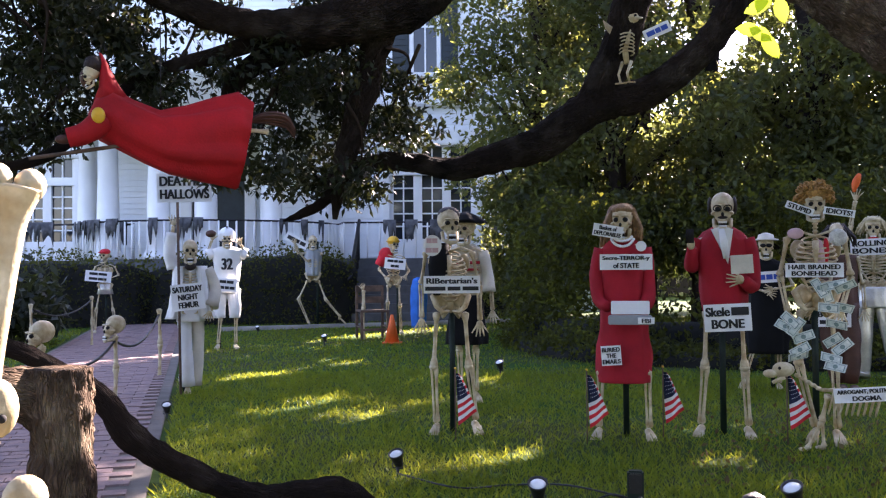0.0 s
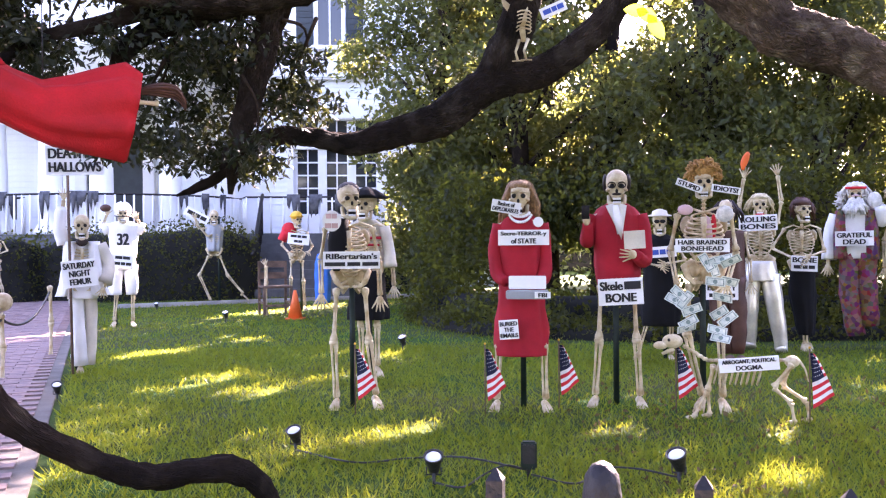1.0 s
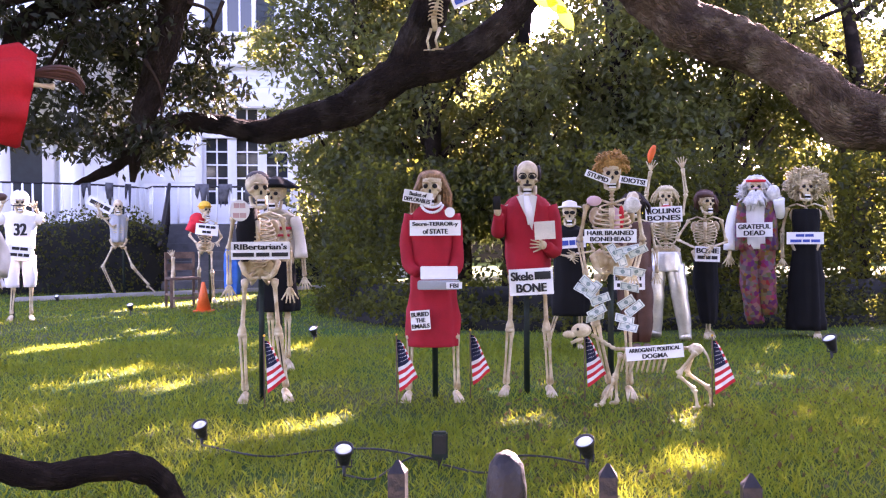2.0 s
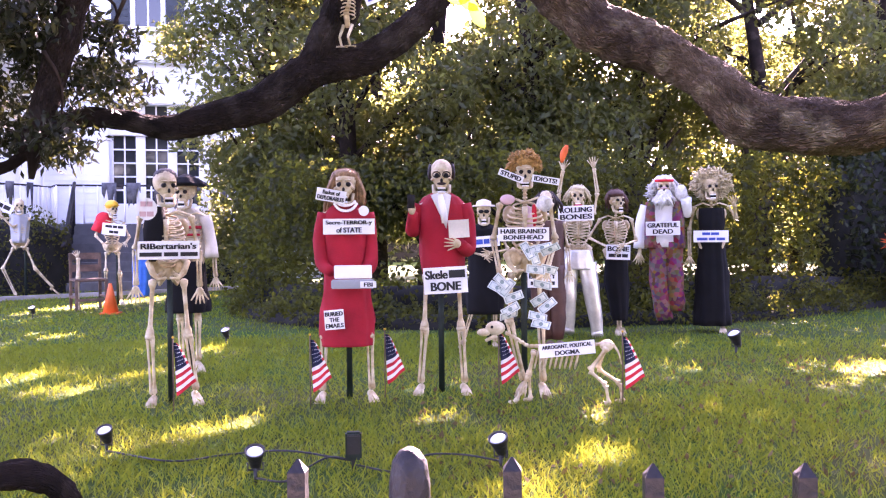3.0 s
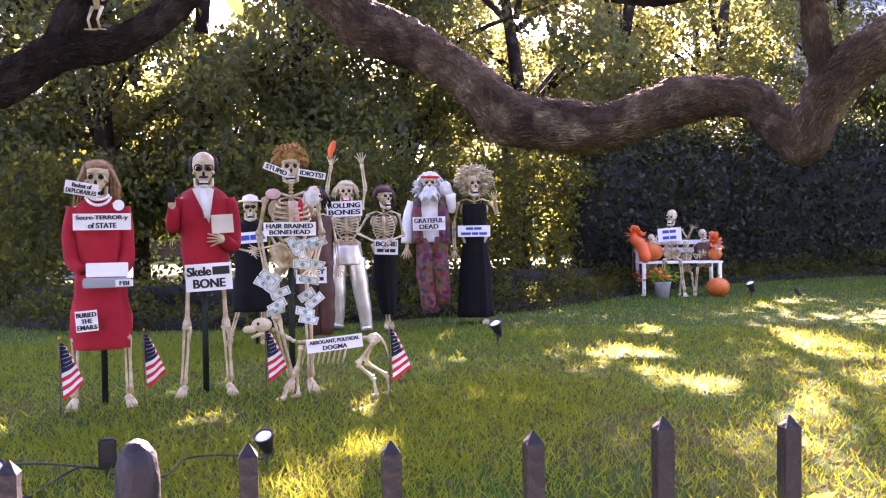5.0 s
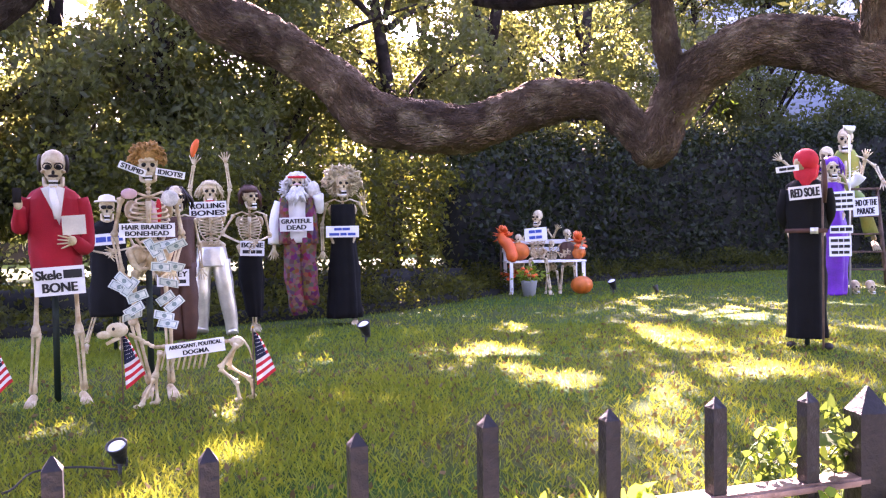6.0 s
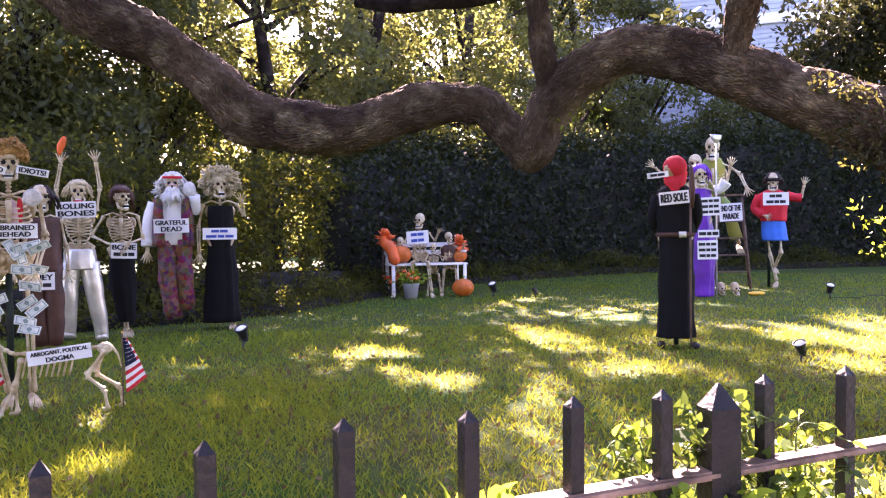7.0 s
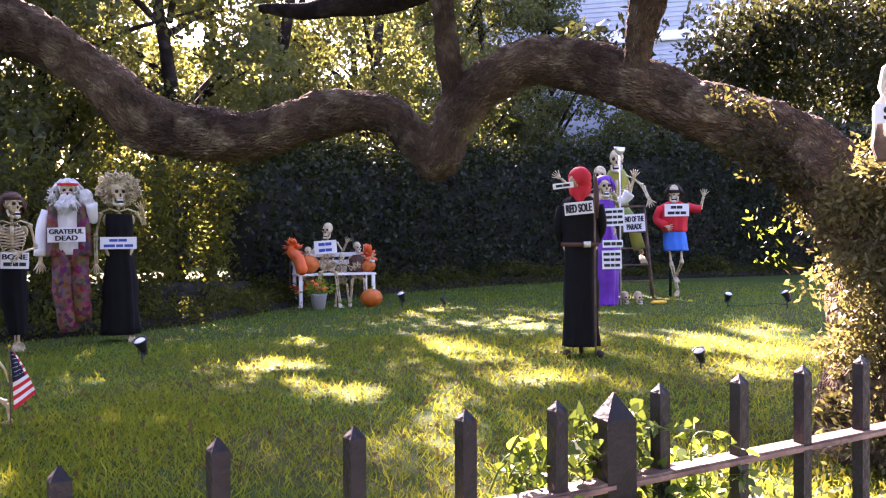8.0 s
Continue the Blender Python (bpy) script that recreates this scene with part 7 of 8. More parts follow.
# ---- banknotes stuck on the ginger skeleton ----
note = Mesh()
note.box((0, 0, 0), (0.15, 0.003, 0.065), M_MONEY)
note.box((0, -0.002, 0), (0.13, 0.001, 0.05), M_MONEYINK)
note.box((0, -0.0032, 0), (0.118, 0.001, 0.042), M_MONEY)
note.ball((0, -0.003, 0), (0.02, 0.002, 0.018), M_MONEYINK, 10, 6)
NOTE = note.data("banknote", False)
rb = random.Random(31)
bill_places = [(11.6, 0.78, 40), (11.3, 0.74, 25), (11.9, 0.74, -50), (11.8, 0.7, 62), (12.3, 0.68, -20), (13.2, 0.98, 55), (14.1, 1.0, -12), (14.6, 0.99, -25), (13.7, 0.86, 5), (14.5, 0.86, 12), (14.1, 0.76, 10), (13.9, 0.66, -30), (14.4, 0.62, -38), (13.8, 0.55, 15), (14.0, 0.5, 8), (12.1, 0.6, -30), (12.0, 0.56, -12), (13.6, 0.95, 70)]
for az, z, t in bill_places:
    ob = new("banknote", NOTE)
    p = P(az, rb.uniform(5.96, 6.02), z)
    ob.matrix_world = pose(p.x, p.y, p.z, 0, 0, -az + rb.uniform(-35, 35)) @ pose(0, 0, 0, rb.uniform(-35, 35), t, 0) @ Matrix.Scale(0.86, 4)
    tagged(ob, "crumpled paper banknote stuck on the skeleton", "banknote", "banknotes on the skeleton")


# ---- small flags ----
def flag():
    f = empty("small_flag")
    st = Mesh()
    st.tube([(0, 0, -0.02), (0, 0, 0.46)], 0.0045, M_WOOD, 6)
    st.ball((0, 0, 0.465), 0.008, M_YELLOW, 8, 6)
    st.make("stick", f)
    w, h = 0.2, 0.3

    def cloth(u, v, off):
        """u along the fly, v down the hoist: a limp cloth gathered at the top."""
        x = 0.004 + u * (0.02 + 0.1 * v ** 0.8) + 0.015 * v
        z = 0.43 - v * 0.31 + (u - 0.3) * 0.09 * v
        y = 0.018 * math.sin(u * 6 + v * 3) + off
        return (x, y, z)

    c = Mesh()
    for i in range(13):
        v0, v1 = i / 13, (i + 1) / 13
        material = M_SCARLET if i % 2 == 0 else M_WHITE
        u0 = 0.86 if i < 7 else 0.0
        n = 8
        vs = []
        for k in range(n + 1):
            u = u0 + (1 - u0) * k / n
            vs += [cloth(u, v0, 0), cloth(u, v1, 0), cloth(u, v0, 0.003), cloth(u, v1, 0.003)]
        fs = []
        for k in range(n):
            a, b = 4 * k, 4 * k + 4
            fs += [(a, b, b + 1, a + 1), (a + 2, a + 3, b + 3, b + 2)]
        c.put(vs, fs, material)
    vs = []
    for k in range(6):
        for v in (0.0, 7 / 26, 7 / 13):
            vs += [cloth(0.86 * k / 5, v, -0.004), cloth(0.86 * k / 5, v, 0.007)]
    fs = []
    for k in range(5):
        for v in range(2):
            a = 6 * k + 2 * v
            fs += [(a, a + 6, a + 8, a + 2), (a + 1, a + 3, a + 9, a + 7)]
    c.put(vs, fs, M_NAVY)
    for k in range(5):
        for r in range(6):
            q = cloth(0.08 + 0.16 * k + (0.07 if r % 2 else 0), 0.05 + 0.08 * r, -0.006)
            c.box(q, (0.004, 0.002, 0.004), M_BOARD)
    c.make("cloth", f, label="limp striped red, white and blue cloth")
    return tagged(f, "small striped flag on a wooden stick in the grass", "flag", "small flags in the lawn")


flag0 = flag()
spots = [(-8.65, 5.95, -4), (-0.45, 5.86, 6), (4.2, 6.1, 10), (11.35, 6.05, 0), (19.0, 5.92, -6)]
for i, (az, d, t) in enumerate(spots):
    p = P(az, d)
    mm = pose(p.x, p.y, 0, 0, 0, -az + t)
    if i == 0:
        flag0.matrix_basis = mm
    else:
        copy_thing(flag0, mm)


# ---- spotlights and cables in the lawn ----
def spotlight():
    s = empty("garden_spotlight")
    a = Mesh()
    a.tube([(0, 0, -0.02), (0, 0, 0.07)], [0.004, 0.009], M_LAMP, 8)
    a.make("spike", s)
    b = Mesh()
    x = pose(0, 0, 0.1, -28, 0, 0)
    b.loft([(0, 0, -0.045, 0.018, 0.018), (0, 0, -0.02, 0.024, 0.024), (0, 0, 0.01, 0.03, 0.03), (0, 0, 0.04, 0.04, 0.04), (0, 0, 0.05, 0.042, 0.042), (0, 0, 0.048, 0.036, 0.036), (0, 0, 0.03, 0.034, 0.034)], M_LAMP, 18, m=x)
    b.make("lamp_body", s)
    c = Mesh()
    c.ball((0, 0, 0.034), (0.036, 0.036, 0.022), M_LENS, 16, 8, x)
    c.make("lamp_bulb", s, label="white reflector bulb")
    br = Mesh()
    br.tube([(-0.03, 0, 0.09), (-0.03, 0, 0.06), (0.03, 0, 0.06), (0.03, 0, 0.09)], 0.004, M_LAMP, 6)
    br.make("bracket", s)
    return tagged(s, "black garden spotlight with white bulb on a spike", "spotlight", "garden spotlights")


sp0 = spotlight()
lamps = [(-12.5, 4.85, 150, 1.0), (-3.9, 4.1, 175, 1.1), (11.4, 4.2, 150, 1.15), (25.7, 8.35, 140, 1.5), (-26.1, 7.1, 170, 0.9), (-16.3, 13.4, 160, 1.1), (-20.3, 16.1, 160, 1.0), (40.9, 13.9, 140, 1.6), (60.6, 14.0, 200, 1.5), (63.9, 14.1, 120, 1.7), (59.3, 7.55, 150, 1.2), (43.5, 13.7, 60, 1.1), (-5.5, 9.4, 150, 1.1)]
for i, (az, d, t, k) in enumerate(lamps):
    p = P(az, d)
    mm = pose(p.x, p.y, 0, 0, 0, -az + t) @ Matrix.Scale(k, 4)
    if i == 0:
        sp0.matrix_basis = mm
    else:
        c = copy_thing(sp0, pose(p.x, p.y, 0, 0, 0, -az + t))
        c.scale = (k, k, k)
p = P(2.15, 4.25)
bx = tagged(empty("outlet_box", pose(p.x, p.y, 0, 0, 0, -2)), "dark green weatherproof outlet box on a stake", "outlet box")
boxy("box", (0, 0, 0.12), (0.075, 0.05, 0.13), M_GREENPOST, bx, 0.008)
boxy("cover", (0, -0.03, 0.13), (0.06, 0.012, 0.09), M_LAMP, bx, 0.004)
boxy("stake", (0, 0, 0.03), (0.02, 0.02, 0.1), M_LAMP, bx, 0.002)
for a, b, mid in (((-12.5, 4.85), (2.0, 4.25), 0.02), ((-3.9, 4.1), (2.1, 4.25), 0.015), ((2.2, 4.25), (11.4, 4.2), 0.05), ((60.6, 14), (63.9, 14.1), 0.02)):
    m = Mesh()
    q0, q1 = P(*a, 0.03), P(*b, 0.05)
    mm = (q0 + q1) / 2
    m.tube(smooth_path([q0, q0.lerp(q1, 0.3) + Vector((0, -0.15, 0)), Vector((mm.x, mm.y + 0.1, mid)), q0.lerp(q1, 0.75) + Vector((0, 0.06, 0.02)), q1], 6), 0.005, M_LAMP, 6)
    tagged(m.make("cable"), "black cable lying between lawn spotlights", "cable")

# ---- cone, chair, stanchions ----
p = P(-12.1, 13.7)
cone = tagged(empty("traffic_cone", Matrix.Translation(p)), "bright orange traffic cone on the lawn", "traffic cone")
m = Mesh()
m.loft([(0, 0, 0.02, 0.11, 0.11), (0, 0, 0.3, 0.05, 0.05), (0, 0, 0.43, 0.022, 0.022)], M_ORANGE, 20)
m.make("body", cone)
boxy("base", (0, 0, 0.012), (0.27, 0.27, 0.024), M_ORANGE, cone, 0.006)
p = P(-13.3, 14.6)
ch = tagged(empty("wooden_chair", pose(p.x, p.y, 0, 0, 0, 25)), "weathered wooden folding chair beside the cone", "chair")
boxy("seat", (0, 0, 0.45), (0.46, 0.44, 0.035), M_WOOD, ch, 0.008)
for x in (-0.21, 0.21):
    boxy("leg", (x, -0.2, 0.22), (0.04, 0.04, 0.46), M_WOOD, ch, 0.004)
    boxy("leg", (x, 0.2, 0.42), (0.04, 0.04, 0.86), M_WOOD, ch, 0.004)
    boxy("stretcher", (x, 0, 0.2), (0.03, 0.38, 0.03), M_WOOD, ch, 0.003)
for z in (0.62, 0.8):
    boxy("back_slat", (0, 0.2, z), (0.4, 0.025, 0.1), M_WOOD, ch, 0.004)
boxy("stretcher", (0, -0.2, 0.16), (0.4, 0.03, 0.04), M_WOOD, ch, 0.003)
p = P(-13.85, 14.5)
m = Mesh()
twin(m, (0, 0, 0.5), (0, 0.0, 0.78), 0.014, 0.014)
hand(m, (0, 0, 0.78), (-0.3, 0, 1), 0.02)
longbone(m, (0, 0, 0.0), (0, 0, 0.52), 0.018)
tagged(m.make("bony_stake", matrix=pose(p.x, p.y, 0)), "bony arm standing upright by the chair", "skeleton decoration")
p = P(-10.35, 17.3, 0.0)
m = Mesh()
m.loft([(0, 0, 0.0, 0.13, 0.1), (0, 0, 0.3, 0.15, 0.11), (0, 0, 0.75, 0.15, 0.1), (0, 0, 0.92, 0.1, 0.08), (0, 0, 0.95, 0.03, 0.03)], M_BLUE, 18, 0.08)
tagged(m.make("blue_bag", matrix=Matrix.Translation(p)), "bright blue plastic bag by the steps", "bag")


def stanchion(az, d, h, topped):
    p = P(az, d)
    s = tagged(empty("bone_stanchion", Matrix.Translation(p)), "rope post made of bones" + (" topped by a skull" if topped else " beside the walk"), "post", "bone posts along the walk")
    m = Mesh()
    longbone(m, (0, 0, -0.02), (0.01, 0, h * 0.5), 0.017, 1.8)
    longbone(m, (0.01, 0, h * 0.48), (0, 0, h), 0.017, 1.8)
    m.make("post", s)
    if topped:
        k = Mesh()
        skull(k, (0, -0.02, h + 0.07), 0.9, -30)
        k.make("skull", s)
    return p + Vector((0, 0, h * 0.92))


s1 = stanchion(-28.9, 8.4, 0.56, True)
s2 = stanchion(-26.3, 10.0, 0.72, False)
s3 = stanchion(-29.9, 14.5, 0.75, False)
s4 = stanchion(-33.0, 7.0, 0.6, True)
s5 = stanchion(-33.2, 13.0, 0.7, False)
for a, b in ((s1, s2), (s4, s1), (s5, s3)):
    m = Mesh()
    pts = [a.lerp(b, t) - Vector((0, 0, 0.16 * (1 - (2 * t - 1) ** 2))) for t in np.linspace(0, 1, 16)]
    m.tube(pts, 0.012, M_LAMP, 6, wobble=0.1)
    tagged(m.make("rope"), "black sagging rope between bone posts", "rope")

# ---- bench with skeletons and pumpkins ----
p = P(36.7, 14.6)
bench = tagged(empty("garden_bench", pose(p.x, p.y, 0, 0, 0, -22)), "white slatted garden bench before the hedge", "bench")
for y in (-0.18, -0.06, 0.06, 0.18):
    boxy("slat", (0, y, 0.5), (1.25, 0.09, 0.03), M_TRIM, bench, 0.005)
for z in (0.68, 0.8):
    boxy("slat", (0, 0.26, z), (1.25, 0.025, 0.07), M_TRIM, bench, 0.005)
for x in (-0.58, 0.58):
    boxy("leg", (x, -0.2, 0.24), (0.05, 0.05, 0.49), M_TRIM, bench, 0.005)
    boxy("leg", (x, 0.25, 0.48), (0.05, 0.05, 0.95), M_TRIM, bench, 0.005)
    boxy("arm", (x, 0.02, 0.7), (0.05, 0.5, 0.03), M_TRIM, bench, 0.005)


def seated(x, k, label, seed, cloth=None):
    m = Mesh()
    r = random.Random(seed)
    skeleton(m, turn=r.uniform(-30, 30), hl=(-0.08, 0.1, 0.56), hr=(0.08, 0.1, 0.56), sl=(-0.15, 0.06, 1.02), sr=(0.15, 0.06, 1.02), head=(0, 0.03, 1.22), el=(-0.26, 0, 0.86), wl=(-0.1, -0.2, 0.8), er=(0.24, -0.02, 0.88), wr=(0.3, -0.18, 1.02),
             kl=(-0.12, -0.32, 0.55), kr=(0.12, -0.32, 0.55), al=(-0.16, -0.36, 0.08), ar=(0.18, -0.4, 0.08))
    if cloth:
        m.loft([(0, 0.06, 1.06, 0.1, 0.08), (0, 0.06, 0.98, 0.17, 0.1), (0, 0.07, 0.7, 0.15, 0.1)], cloth, 18, 0.08)
    q = bench.matrix_world @ Vector((x, 0.0, 0.0))
    tagged(m.make("seated_skeleton", matrix=pose(q.x, q.y, 0.0, 0, 0, -36) @ Matrix.Scale(k, 4)), label, "skeleton decoration", "seated skeletons")


seated(-0.1, 0.98, "large white skeleton lounging on the bench", 1)
seated(0.12, 0.62, "little white skeleton sitting in the larger one's lap", 7)
seated(-0.42, 0.7, "little skeleton leaning at the end of the bench", 4)
seated(0.38, 0.75, "small skeleton sitting on the bench in a brown wrap", 2, M_BROWN)


def pumpkin(x, y, z, k, label):
    q = bench.matrix_world @ Vector((x, y, z))
    pk = tagged(empty("pumpkin", pose(q.x, q.y, q.z) @ Matrix.Scale(k, 4)), label, "pumpkin", "pumpkins round the bench")
    m = Mesh()
    vs, fs = [], []
    for i in range(13):
        a = math.pi * i / 12
        for j in range(36):
            b = 2 * math.pi * j / 36
            r = 0.2 * math.sin(a) * (1 + 0.06 * abs(math.sin(4.5 * b)))
            vs.append((r * math.cos(b), r * math.sin(b), 0.17 - 0.17 * math.cos(math.pi - a) * -1))
    for i in range(12):
        for j in range(36):
            fs.append((i * 36 + j, i * 36 + (j + 1) % 36, (i + 1) * 36 + (j + 1) % 36, (i + 1) * 36 + j))
    m.put(vs, fs, M_PUMPKIN)
    m.make("body", pk)
    st = Mesh()
    st.tube([(0, 0, 0.31), (0.01, 0, 0.36), (0.03, 0, 0.39)], [0.025, 0.018, 0.016], M_GREENCLOTH, 8)
    st.make("stem", pk)


pumpkin(0.46, -0.5, 0.0, 0.82, "large orange pumpkin on the ground by the bench")
pumpkin(-0.42, -0.02, 0.515, 0.85, "orange pumpkin sitting on the bench")
pumpkin(0.56, 0.02, 0.515, 0.6, "small orange pumpkin at the end of the bench")
rr = random.Random(9)
for x, z, n in ((-0.62, 0.9, 26), (0.6, 0.78, 18), (-0.5, 0.3, 16)):
    q = bench.matrix_world @ Vector((x, 0.1, z))
    m = Mesh()
    m.tube([(0, 0.12, -z), (0, 0.1, -0.05)], 0.012, M_WOOD, 6)
    for i in range(n):
        a, e = rr.uniform(0, 6.28), rr.uniform(-0.6, 1.3)
        dd = Vector((math.cos(a) * math.cos(e), math.sin(a) * math.cos(e), math.sin(e)))
        m.tube([dd * 0.03, dd * 0.13, dd * 0.2], [0.03, 0.05, 0.005], M_ORANGE, 6, flat=0.3)
    tagged(m.make("orange_bow", matrix=Matrix.Translation(q)), "crumpled orange ribbon bow on a stick", "ribbon bow", "orange bows")
m = Mesh()
m.tube(smooth_path([(-0.66, 0.12, 0.98), (-0.68, -0.05, 0.85), (-0.6, -0.14, 0.74), (-0.56, -0.22, 0.58), (-0.53, -0.2, 0.53)], 4), np.interp(np.linspace(0, 1, 17), [0, 0.3, 0.8, 1], [0.04, 0.085, 0.09, 0.03]).tolist(), M_ORANGE, 12, wobble=0.3)
tagged(m.make("orange_cloth", matrix=bench.matrix_world.copy()), "crumpled orange cloth hung over the bench arm", "cloth")
q = P(35.75, 13.9)
pot = tagged(empty("flower_pot", Matrix.Translation(q)), "grey pot with orange flowers before the bench", "flower pot")
m = Mesh()
m.loft([(0, 0, 0, 0.09, 0.09), (0, 0, 0.2, 0.12, 0.12), (0, 0, 0.23, 0.13, 0.13), (0, 0, 0.235, 0.11, 0.11), (0, 0, 0.2, 0.1, 0.1)], M_GREY, 20)
m.make("pot", pot)
f = new("flowers", leaf_data("flowers", np.random.default_rng(3).normal(size=(160, 3)) * (0.08, 0.08, 0.05) + (0, 0, 0.32), 0.06, 0.045, M_BRIGHTLEAF, seed=3))
f.parent = pot
f["kind"] = "stuff"
for i in range(9):
    m = Mesh()
    m.ball((rr.uniform(-0.12, 0.1), rr.uniform(-0.1, 0.05), rr.uniform(0.3, 0.42)), (0.035, 0.035, 0.025), M_ORANGE, 8, 6)
    m.make("blossom", pot)
sign(36.2, 14.05, 0.93, 0.34, 0.2, [("#", 0.6), ("#", 0.6)], "white card held by the seated skeleton", -4, ink=M_BLUEINK)

# ---- stepladder, sceptre and bits by the purple gown ----
p = P(55.1, 16.2)
lad = tagged(empty("stepladder", pose(p.x, p.y, 0, 0, 0, -55)), "old wooden stepladder on the lawn", "stepladder")
for s in (-1, 1):
    m = Mesh()
    m.tube([(s * 0.32, -0.3, 0), (s * 0.18, 0, 1.55)], 0.022, M_WOOD, 6)
    m.make("side_rail", lad)
    m = Mesh()
    m.tube([(s * 0.3, 0.35, 0), (s * 0.17, 0.03, 1.5)], 0.018, M_WOOD, 6)
    m.make("back_leg", lad)
for i in range(5):
    z = 0.28 + 0.28 * i
    boxy("step", (0, -0.3 + 0.19 * z, z), (0.6 - 0.17 * z, 0.1, 0.025), M_WOOD, lad, 0.004)
boxy("top_step", (0, 0, 1.56), (0.42, 0.2, 0.03), M_WOOD, lad, 0.005)
for az, d, k in ((54.6, 14.5, 0.06), (55.4, 14.5, 0.08), (56.6, 14.6, 0.05)):
    m = Mesh()
    if k < 0.06:
        m.ball((0, 0, 0.03), (0.18, 0.1, 0.035), M_YELLOW, 12, 6)
        tagged(m.make("yellow_hat", matrix=Matrix.Translation(P(az, d))), "flat yellow hat dropped in the grass", "hat")
    else:
        skull(m, (0, 0, 0.13), 0.8, -20)
        tagged(m.make("loose_skull", matrix=Matrix.Translation(P(az, d, -0.02))), "small loose skull lying in the grass", "skull", "loose skulls")
p = P(54.35, 14.25, 0)
m = Mesh()
m.tube([(0, 0, 0), (0, 0, 2.3)], 0.012, M_SILVER, 6)
m.loft([(0, 0, 2.28, 0.02, 0.02), (0, 0, 2.34, 0.12, 0.03), (0, 0, 2.4, 0.14, 0.03)], M_SILVER, 14)
tagged(m.make("sceptre", matrix=Matrix.Translation(p)), "silver sceptre held up beside purple gown", "sceptre")
p = P(52.95, 8.2)
m = Mesh()
m.tube([(0.02, 0, 0), (0.02, 0, 1.62)], 0.009, M_WOOD, 6)
m.loft([(0.03, 0, 1.58, 0.01, 0.008), (0.035, 0, 1.5, 0.018, 0.014), (0.04, 0, 1.36, 0.02, 0.014), (0.035, 0, 1.22, 0.012, 0.01)], M_BROWN, 14, 0.15)
tagged(m.make("draped_staff", matrix=pose(p.x, p.y, 0, 0, 0, -52)), "thin wooden staff draped with dark red gauze", "staff")

# ---- ivy on the oak, climbers on the fence, young leaves ----
rs2 = random.Random(5)
rows = []
for i in range(130):
    z = rs2.uniform(0.0, 1.5)
    rows.append((rs2.uniform(66.6 + 0.5 * z, 74), rs2.uniform(4.5, 4.95), z))
sprays(oak, rows, 61, 170, M_IVY, 0.04, "ivy", (0.09, 0.19))
rows = []
for i in range(46):
    t = rs2.random() ** 0.6
    rows.append((60.5 + 9 * t, rs2.uniform(4.85, 5.2), 1.72 - 0.66 * t + rs2.uniform(-0.2, 0.14)))
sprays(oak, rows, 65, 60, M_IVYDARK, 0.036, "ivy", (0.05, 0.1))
sprays(oak, [(63.2, 4.9, 1.05), (63.6, 4.9, 0.95), (62.9, 4.95, 1.15), (64.0, 4.9, 1.12), (47.8, 5.3, 1.72), (45.9, 5.4, 1.7)], 62, 14, M_BRIGHTLEAF, 0.034, "young_leaves", (0.04, 0.09))
# overhanging shrub beyond the trunk
def far_spray():
    az = rs2.uniform(59.5, 76)
    top = 3.0 + 0.6 * min(1, (az - 59) / 5)
    return az, rs2.uniform(9, 12), rs2.uniform(2.35, top)


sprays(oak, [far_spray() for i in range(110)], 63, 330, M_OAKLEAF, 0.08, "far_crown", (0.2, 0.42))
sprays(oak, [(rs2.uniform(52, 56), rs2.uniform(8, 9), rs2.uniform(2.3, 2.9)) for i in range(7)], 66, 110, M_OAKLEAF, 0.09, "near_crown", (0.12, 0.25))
yl = tagged(empty("leaf_spray", Matrix.Translation(P(8.5, 3.2, 2.4))), "bright yellow-green young leaves hanging on a twig", "leaves")
m = Mesh()
m.tube(smooth_path([P(9.5, 3.2, 2.9), P(9.2, 3.2, 2.5), P(8.9, 3.2, 2.0)], 4), np.linspace(0.008, 0.003, 9).tolist(), M_BARKDARK, 5)
ob = m.make("twig")
ob.parent = yl
ob.matrix_parent_inverse = yl.matrix_world.inverted()
for i, (az, z, t, L) in enumerate(((9.6, 2.03, 60, 0.11), (8.1, 2.05, 10, 0.09), (8.9, 2.05, 35, 0.09), (10.6, 2.15, 80, 0.1), (9.4, 2.2, -70, 0.1), (10.0, 2.19, 110, 0.1), (8.6, 2.1, -20, 0.1))):
    l = Mesh()
    vs = []
    for k in range(7):
        u = k / 6
        w = 0.024 * math.sin(math.pi * u) ** 0.8
        vs += [(u * L, -0.006 * math.sin(math.pi * u), w), (u * L, 0, 0), (u * L, -0.006, -w)]
    fs = []
    for k in range(6):
        a = 3 * k
        fs += [(a, a + 3, a + 4, a + 1), (a + 1, a + 4, a + 5, a + 2)]
    l.put(vs, fs, M_BRIGHTLEAF)
    q = P(az, 3.2, z - 0.12)
    ob = l.make("leaf")
    ob.parent = yl
    ob.matrix_parent_inverse = yl.matrix_world.inverted()
    ob.matrix_basis = pose(q.x, q.y, q.z, 0, t, -az)

vine = tagged(empty("fence_climber", Matrix.Translation(F0 + FD * 0.8)), "green climbing vine tangled round the fence post", "vine")
rv = random.Random(8)


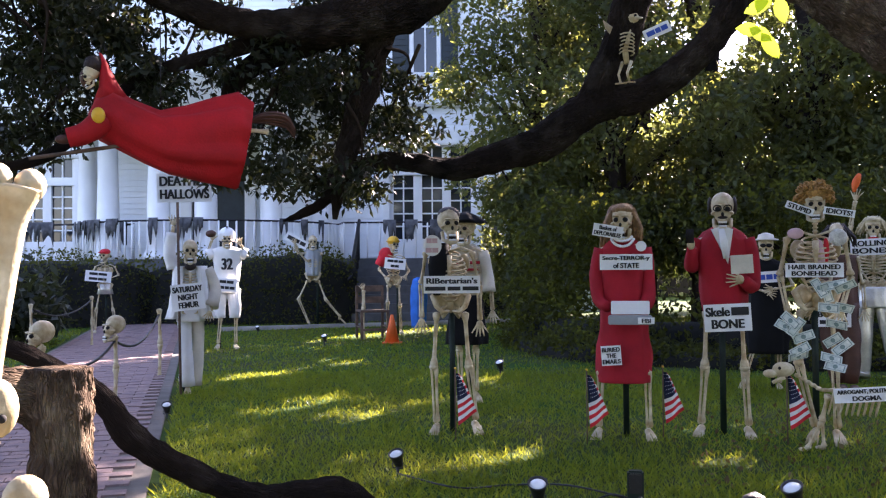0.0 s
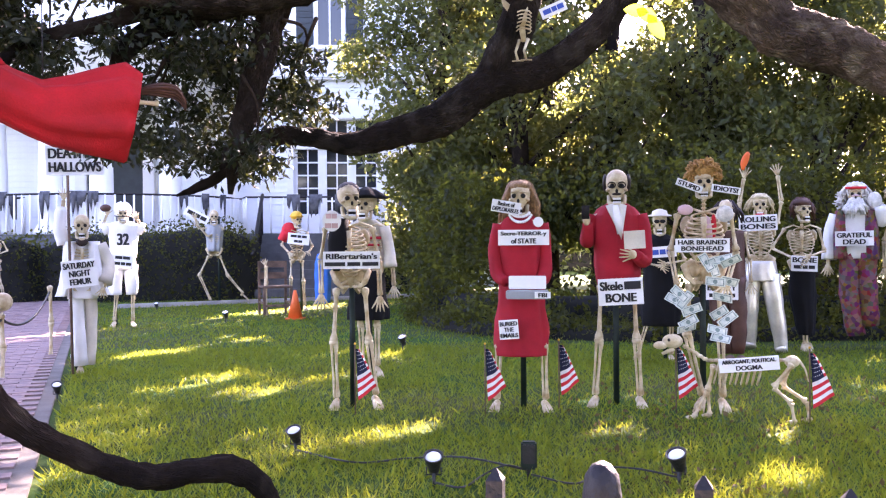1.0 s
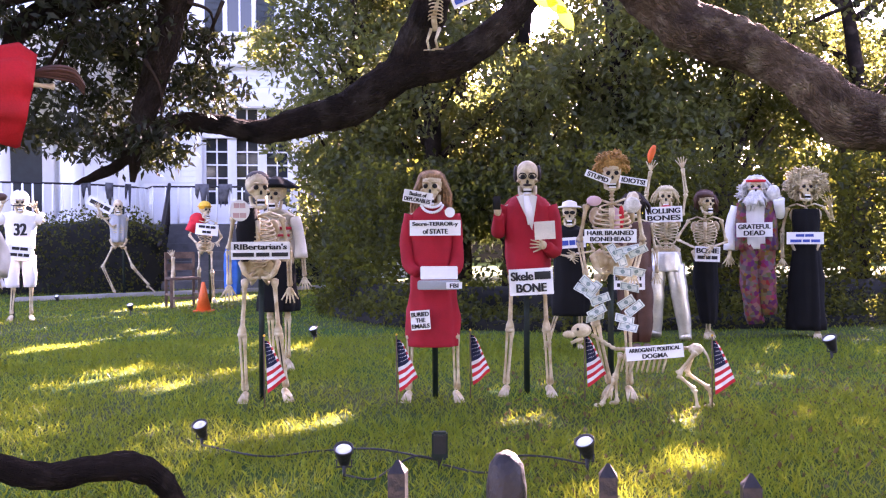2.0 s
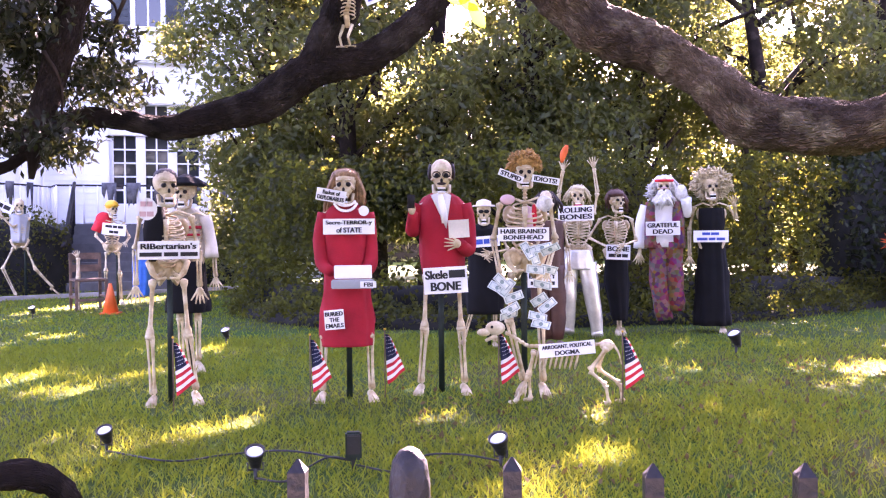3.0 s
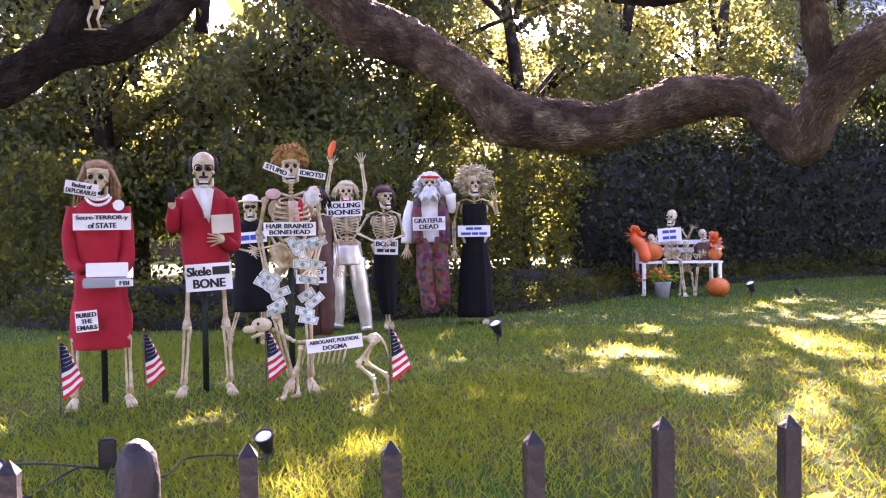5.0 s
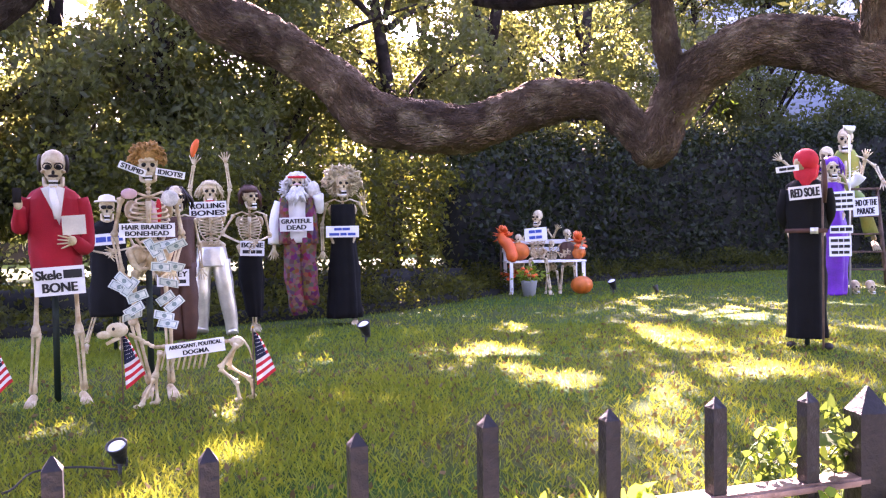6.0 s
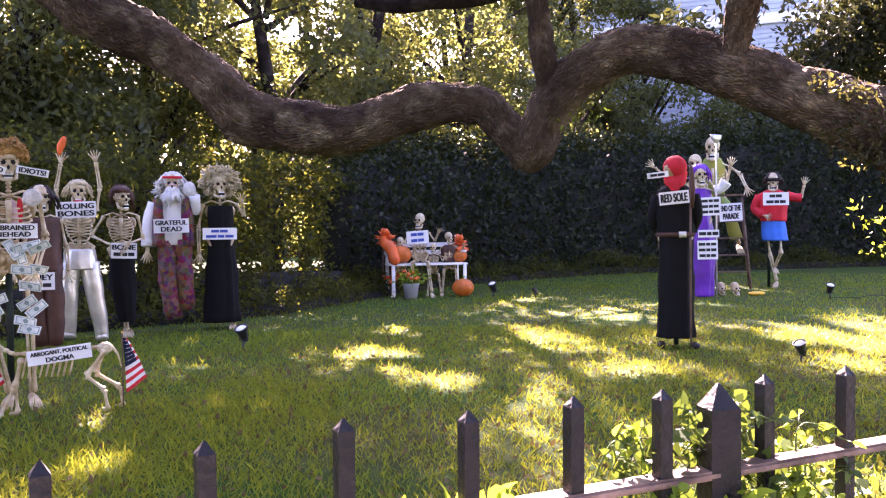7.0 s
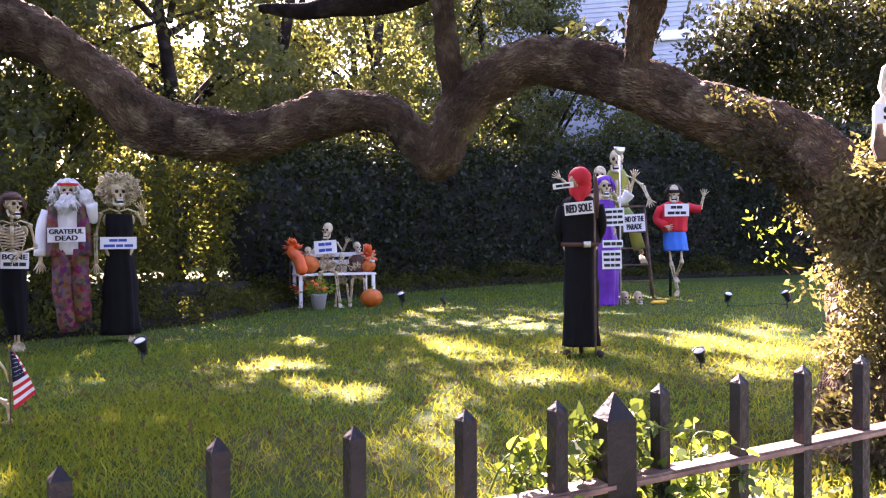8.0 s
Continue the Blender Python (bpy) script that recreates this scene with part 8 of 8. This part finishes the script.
def climber_stem(k, reach, top, size, seed):
    """One shoot that rises beside the pickets, arches over and carries leaves on both sides."""
    r = random.Random(seed)
    a = F0 + FD * (k * PITCH) + Vector((r.uniform(-0.02, 0.02), r.uniform(0.02, 0.07), 0.35))
    e = F0 + FD * ((k + reach) * PITCH) + Vector((0, r.uniform(-0.05, 0.06), top - r.uniform(0.0, 0.05)))
    mid = a.lerp(e, 0.55)
    mid.z = top
    way = smooth_path([a, a.lerp(mid, 0.5) + Vector((r.uniform(-0.03, 0.03), r.uniform(-0.03, 0.03), 0.1)), mid, e], 7)
    m = Mesh()
    m.tube(way, np.linspace(0.0022, 0.0009, len(way)).tolist(), M_VINE, 5)
    out = []
    for i in range(5, len(way)):
        for side in (-1, 1):
            if r.random() < 0.85:
                q = Vector(way[i]) + Vector((side * r.uniform(0.004, 0.016), r.uniform(-0.014, 0.014), r.uniform(-0.004, 0.014)))
                m.tube([way[i], q], 0.0007, M_VINE, 4)
                out.append(tuple(q))
    ob = m.make("stem")
    ob.parent = vine
    ob.matrix_parent_inverse = vine.matrix_world.inverted()
    # some shoots get the brighter leaf colour, painting in backlit foliage
    lf = new("leaves", leaf_data("leaves", np.array(out), size, size * 0.72, M_VINE if r.random() < 0.7 else M_BRIGHTLEAF, 0.25, seed, broad=True))
    lf.parent = vine
    lf.matrix_parent_inverse = vine.matrix_world.inverted()


for i in range(34):
    k = 5.7 + rv.gauss(0, 0.95)
    climber_stem(k, rv.uniform(-0.9, 0.9), 0.815 - 0.05 * abs(k - 5.6) + rv.uniform(-0.09, 0.05), rv.choice((0.015, 0.019, 0.024)), 400 + i)
for i, (k, top) in enumerate(((1.1, 0.77), (1.35, 0.79), (1.6, 0.8), (2.5, 0.79), (3.0, 0.8), (3.4, 0.79))):
    climber_stem(k, rv.uniform(-0.2, 0.35), top - 0.035, 0.03, 460 + i)
# low ground cover behind the fence
_g = np.random.default_rng(15)
_n = 9000
_x = _g.uniform(0.3, 5.0, _n)
_y = fence_y(_x) + np.abs(_g.normal(0, 0.5, _n)) + 0.7
tagged(new("ground_cover", leaf_data("ground_cover", np.stack([_x, _y, _g.uniform(0.0, 0.06, _n)], 1), 0.04, 0.028, M_HEDGE, seed=16, droop=-0.5)), "low dark ivy ground cover inside the fence", "ground cover", kind="stuff")
# shrub with long leaves at the walk's far edge
sh = tagged(empty("garden_shrub", Matrix.Translation(P(-35, 15))), "dark long-leaved shrub beside the walk", "shrub")
sprays(sh, [(rv.uniform(-38, -32), rv.uniform(14, 16.5), rv.uniform(0.2, 1.0)) for i in range(30)], 81, 60, M_OAKLEAF, 0.2, "leaves", (0.2, 0.4))
m = Mesh()
m.tube([P(-35, 15), P(-35, 15, 0.7)], 0.03, M_BARKDARK, 6)
ob = m.make("stem")
ob.parent = sh
ob.matrix_parent_inverse = sh.matrix_world.inverted()

# ---- brick walk ----
walk_ob = boxy("brick_walk", (0, 0, 0.0), (WALK_W, 17.7, 0.03), M_MORTAR, bevel=0.004)
wa = PATH_A + WALK_DIR * 4.3
walk_ob.matrix_world = pose(wa.x, wa.y, 0, 0, 0, math.degrees(math.atan2(WALK_SIDE.y, WALK_SIDE.x)))
tagged(walk_ob, "worn red brick garden walk", "walk", kind="structure")
bm = bmesh.new()
bmesh.ops.create_cube(bm, size=1, matrix=Matrix.Diagonal((0.205, 0.098, 0.03, 1)))
BR = bpy.data.meshes.new("brick")
bm.to_mesh(BR)
bm.free()
BR.materials.append(M_BRICK)
rbk = random.Random(6)
rest = Mesh()
count = 0
for r in range(164):
    y = -8.75 + r * 0.107
    for c in range(9):
        x = -WALK_W / 2 + 0.06 + c * 0.213 + (0.1 if r % 2 else 0)
        if abs(x) > WALK_W / 2 - 0.1:
            continue
        dz = 0.012 + rbk.uniform(-0.003, 0.004)
        if -1.3 < y < 2.9 and count < 300:
            ob = new("brick", BR)
            ob.parent = walk_ob
            ob.location = (x, y, dz)
            ob.rotation_euler = (rbk.uniform(-0.01, 0.01), rbk.uniform(-0.01, 0.01), rbk.uniform(-0.02, 0.02))
            count += 1
        else:
            rest.box((x, y, dz), (0.205, 0.098, 0.03), M_BRICK)
ob = rest.make("bricks", walk_ob, False)
ob["kind"] = "stuff"
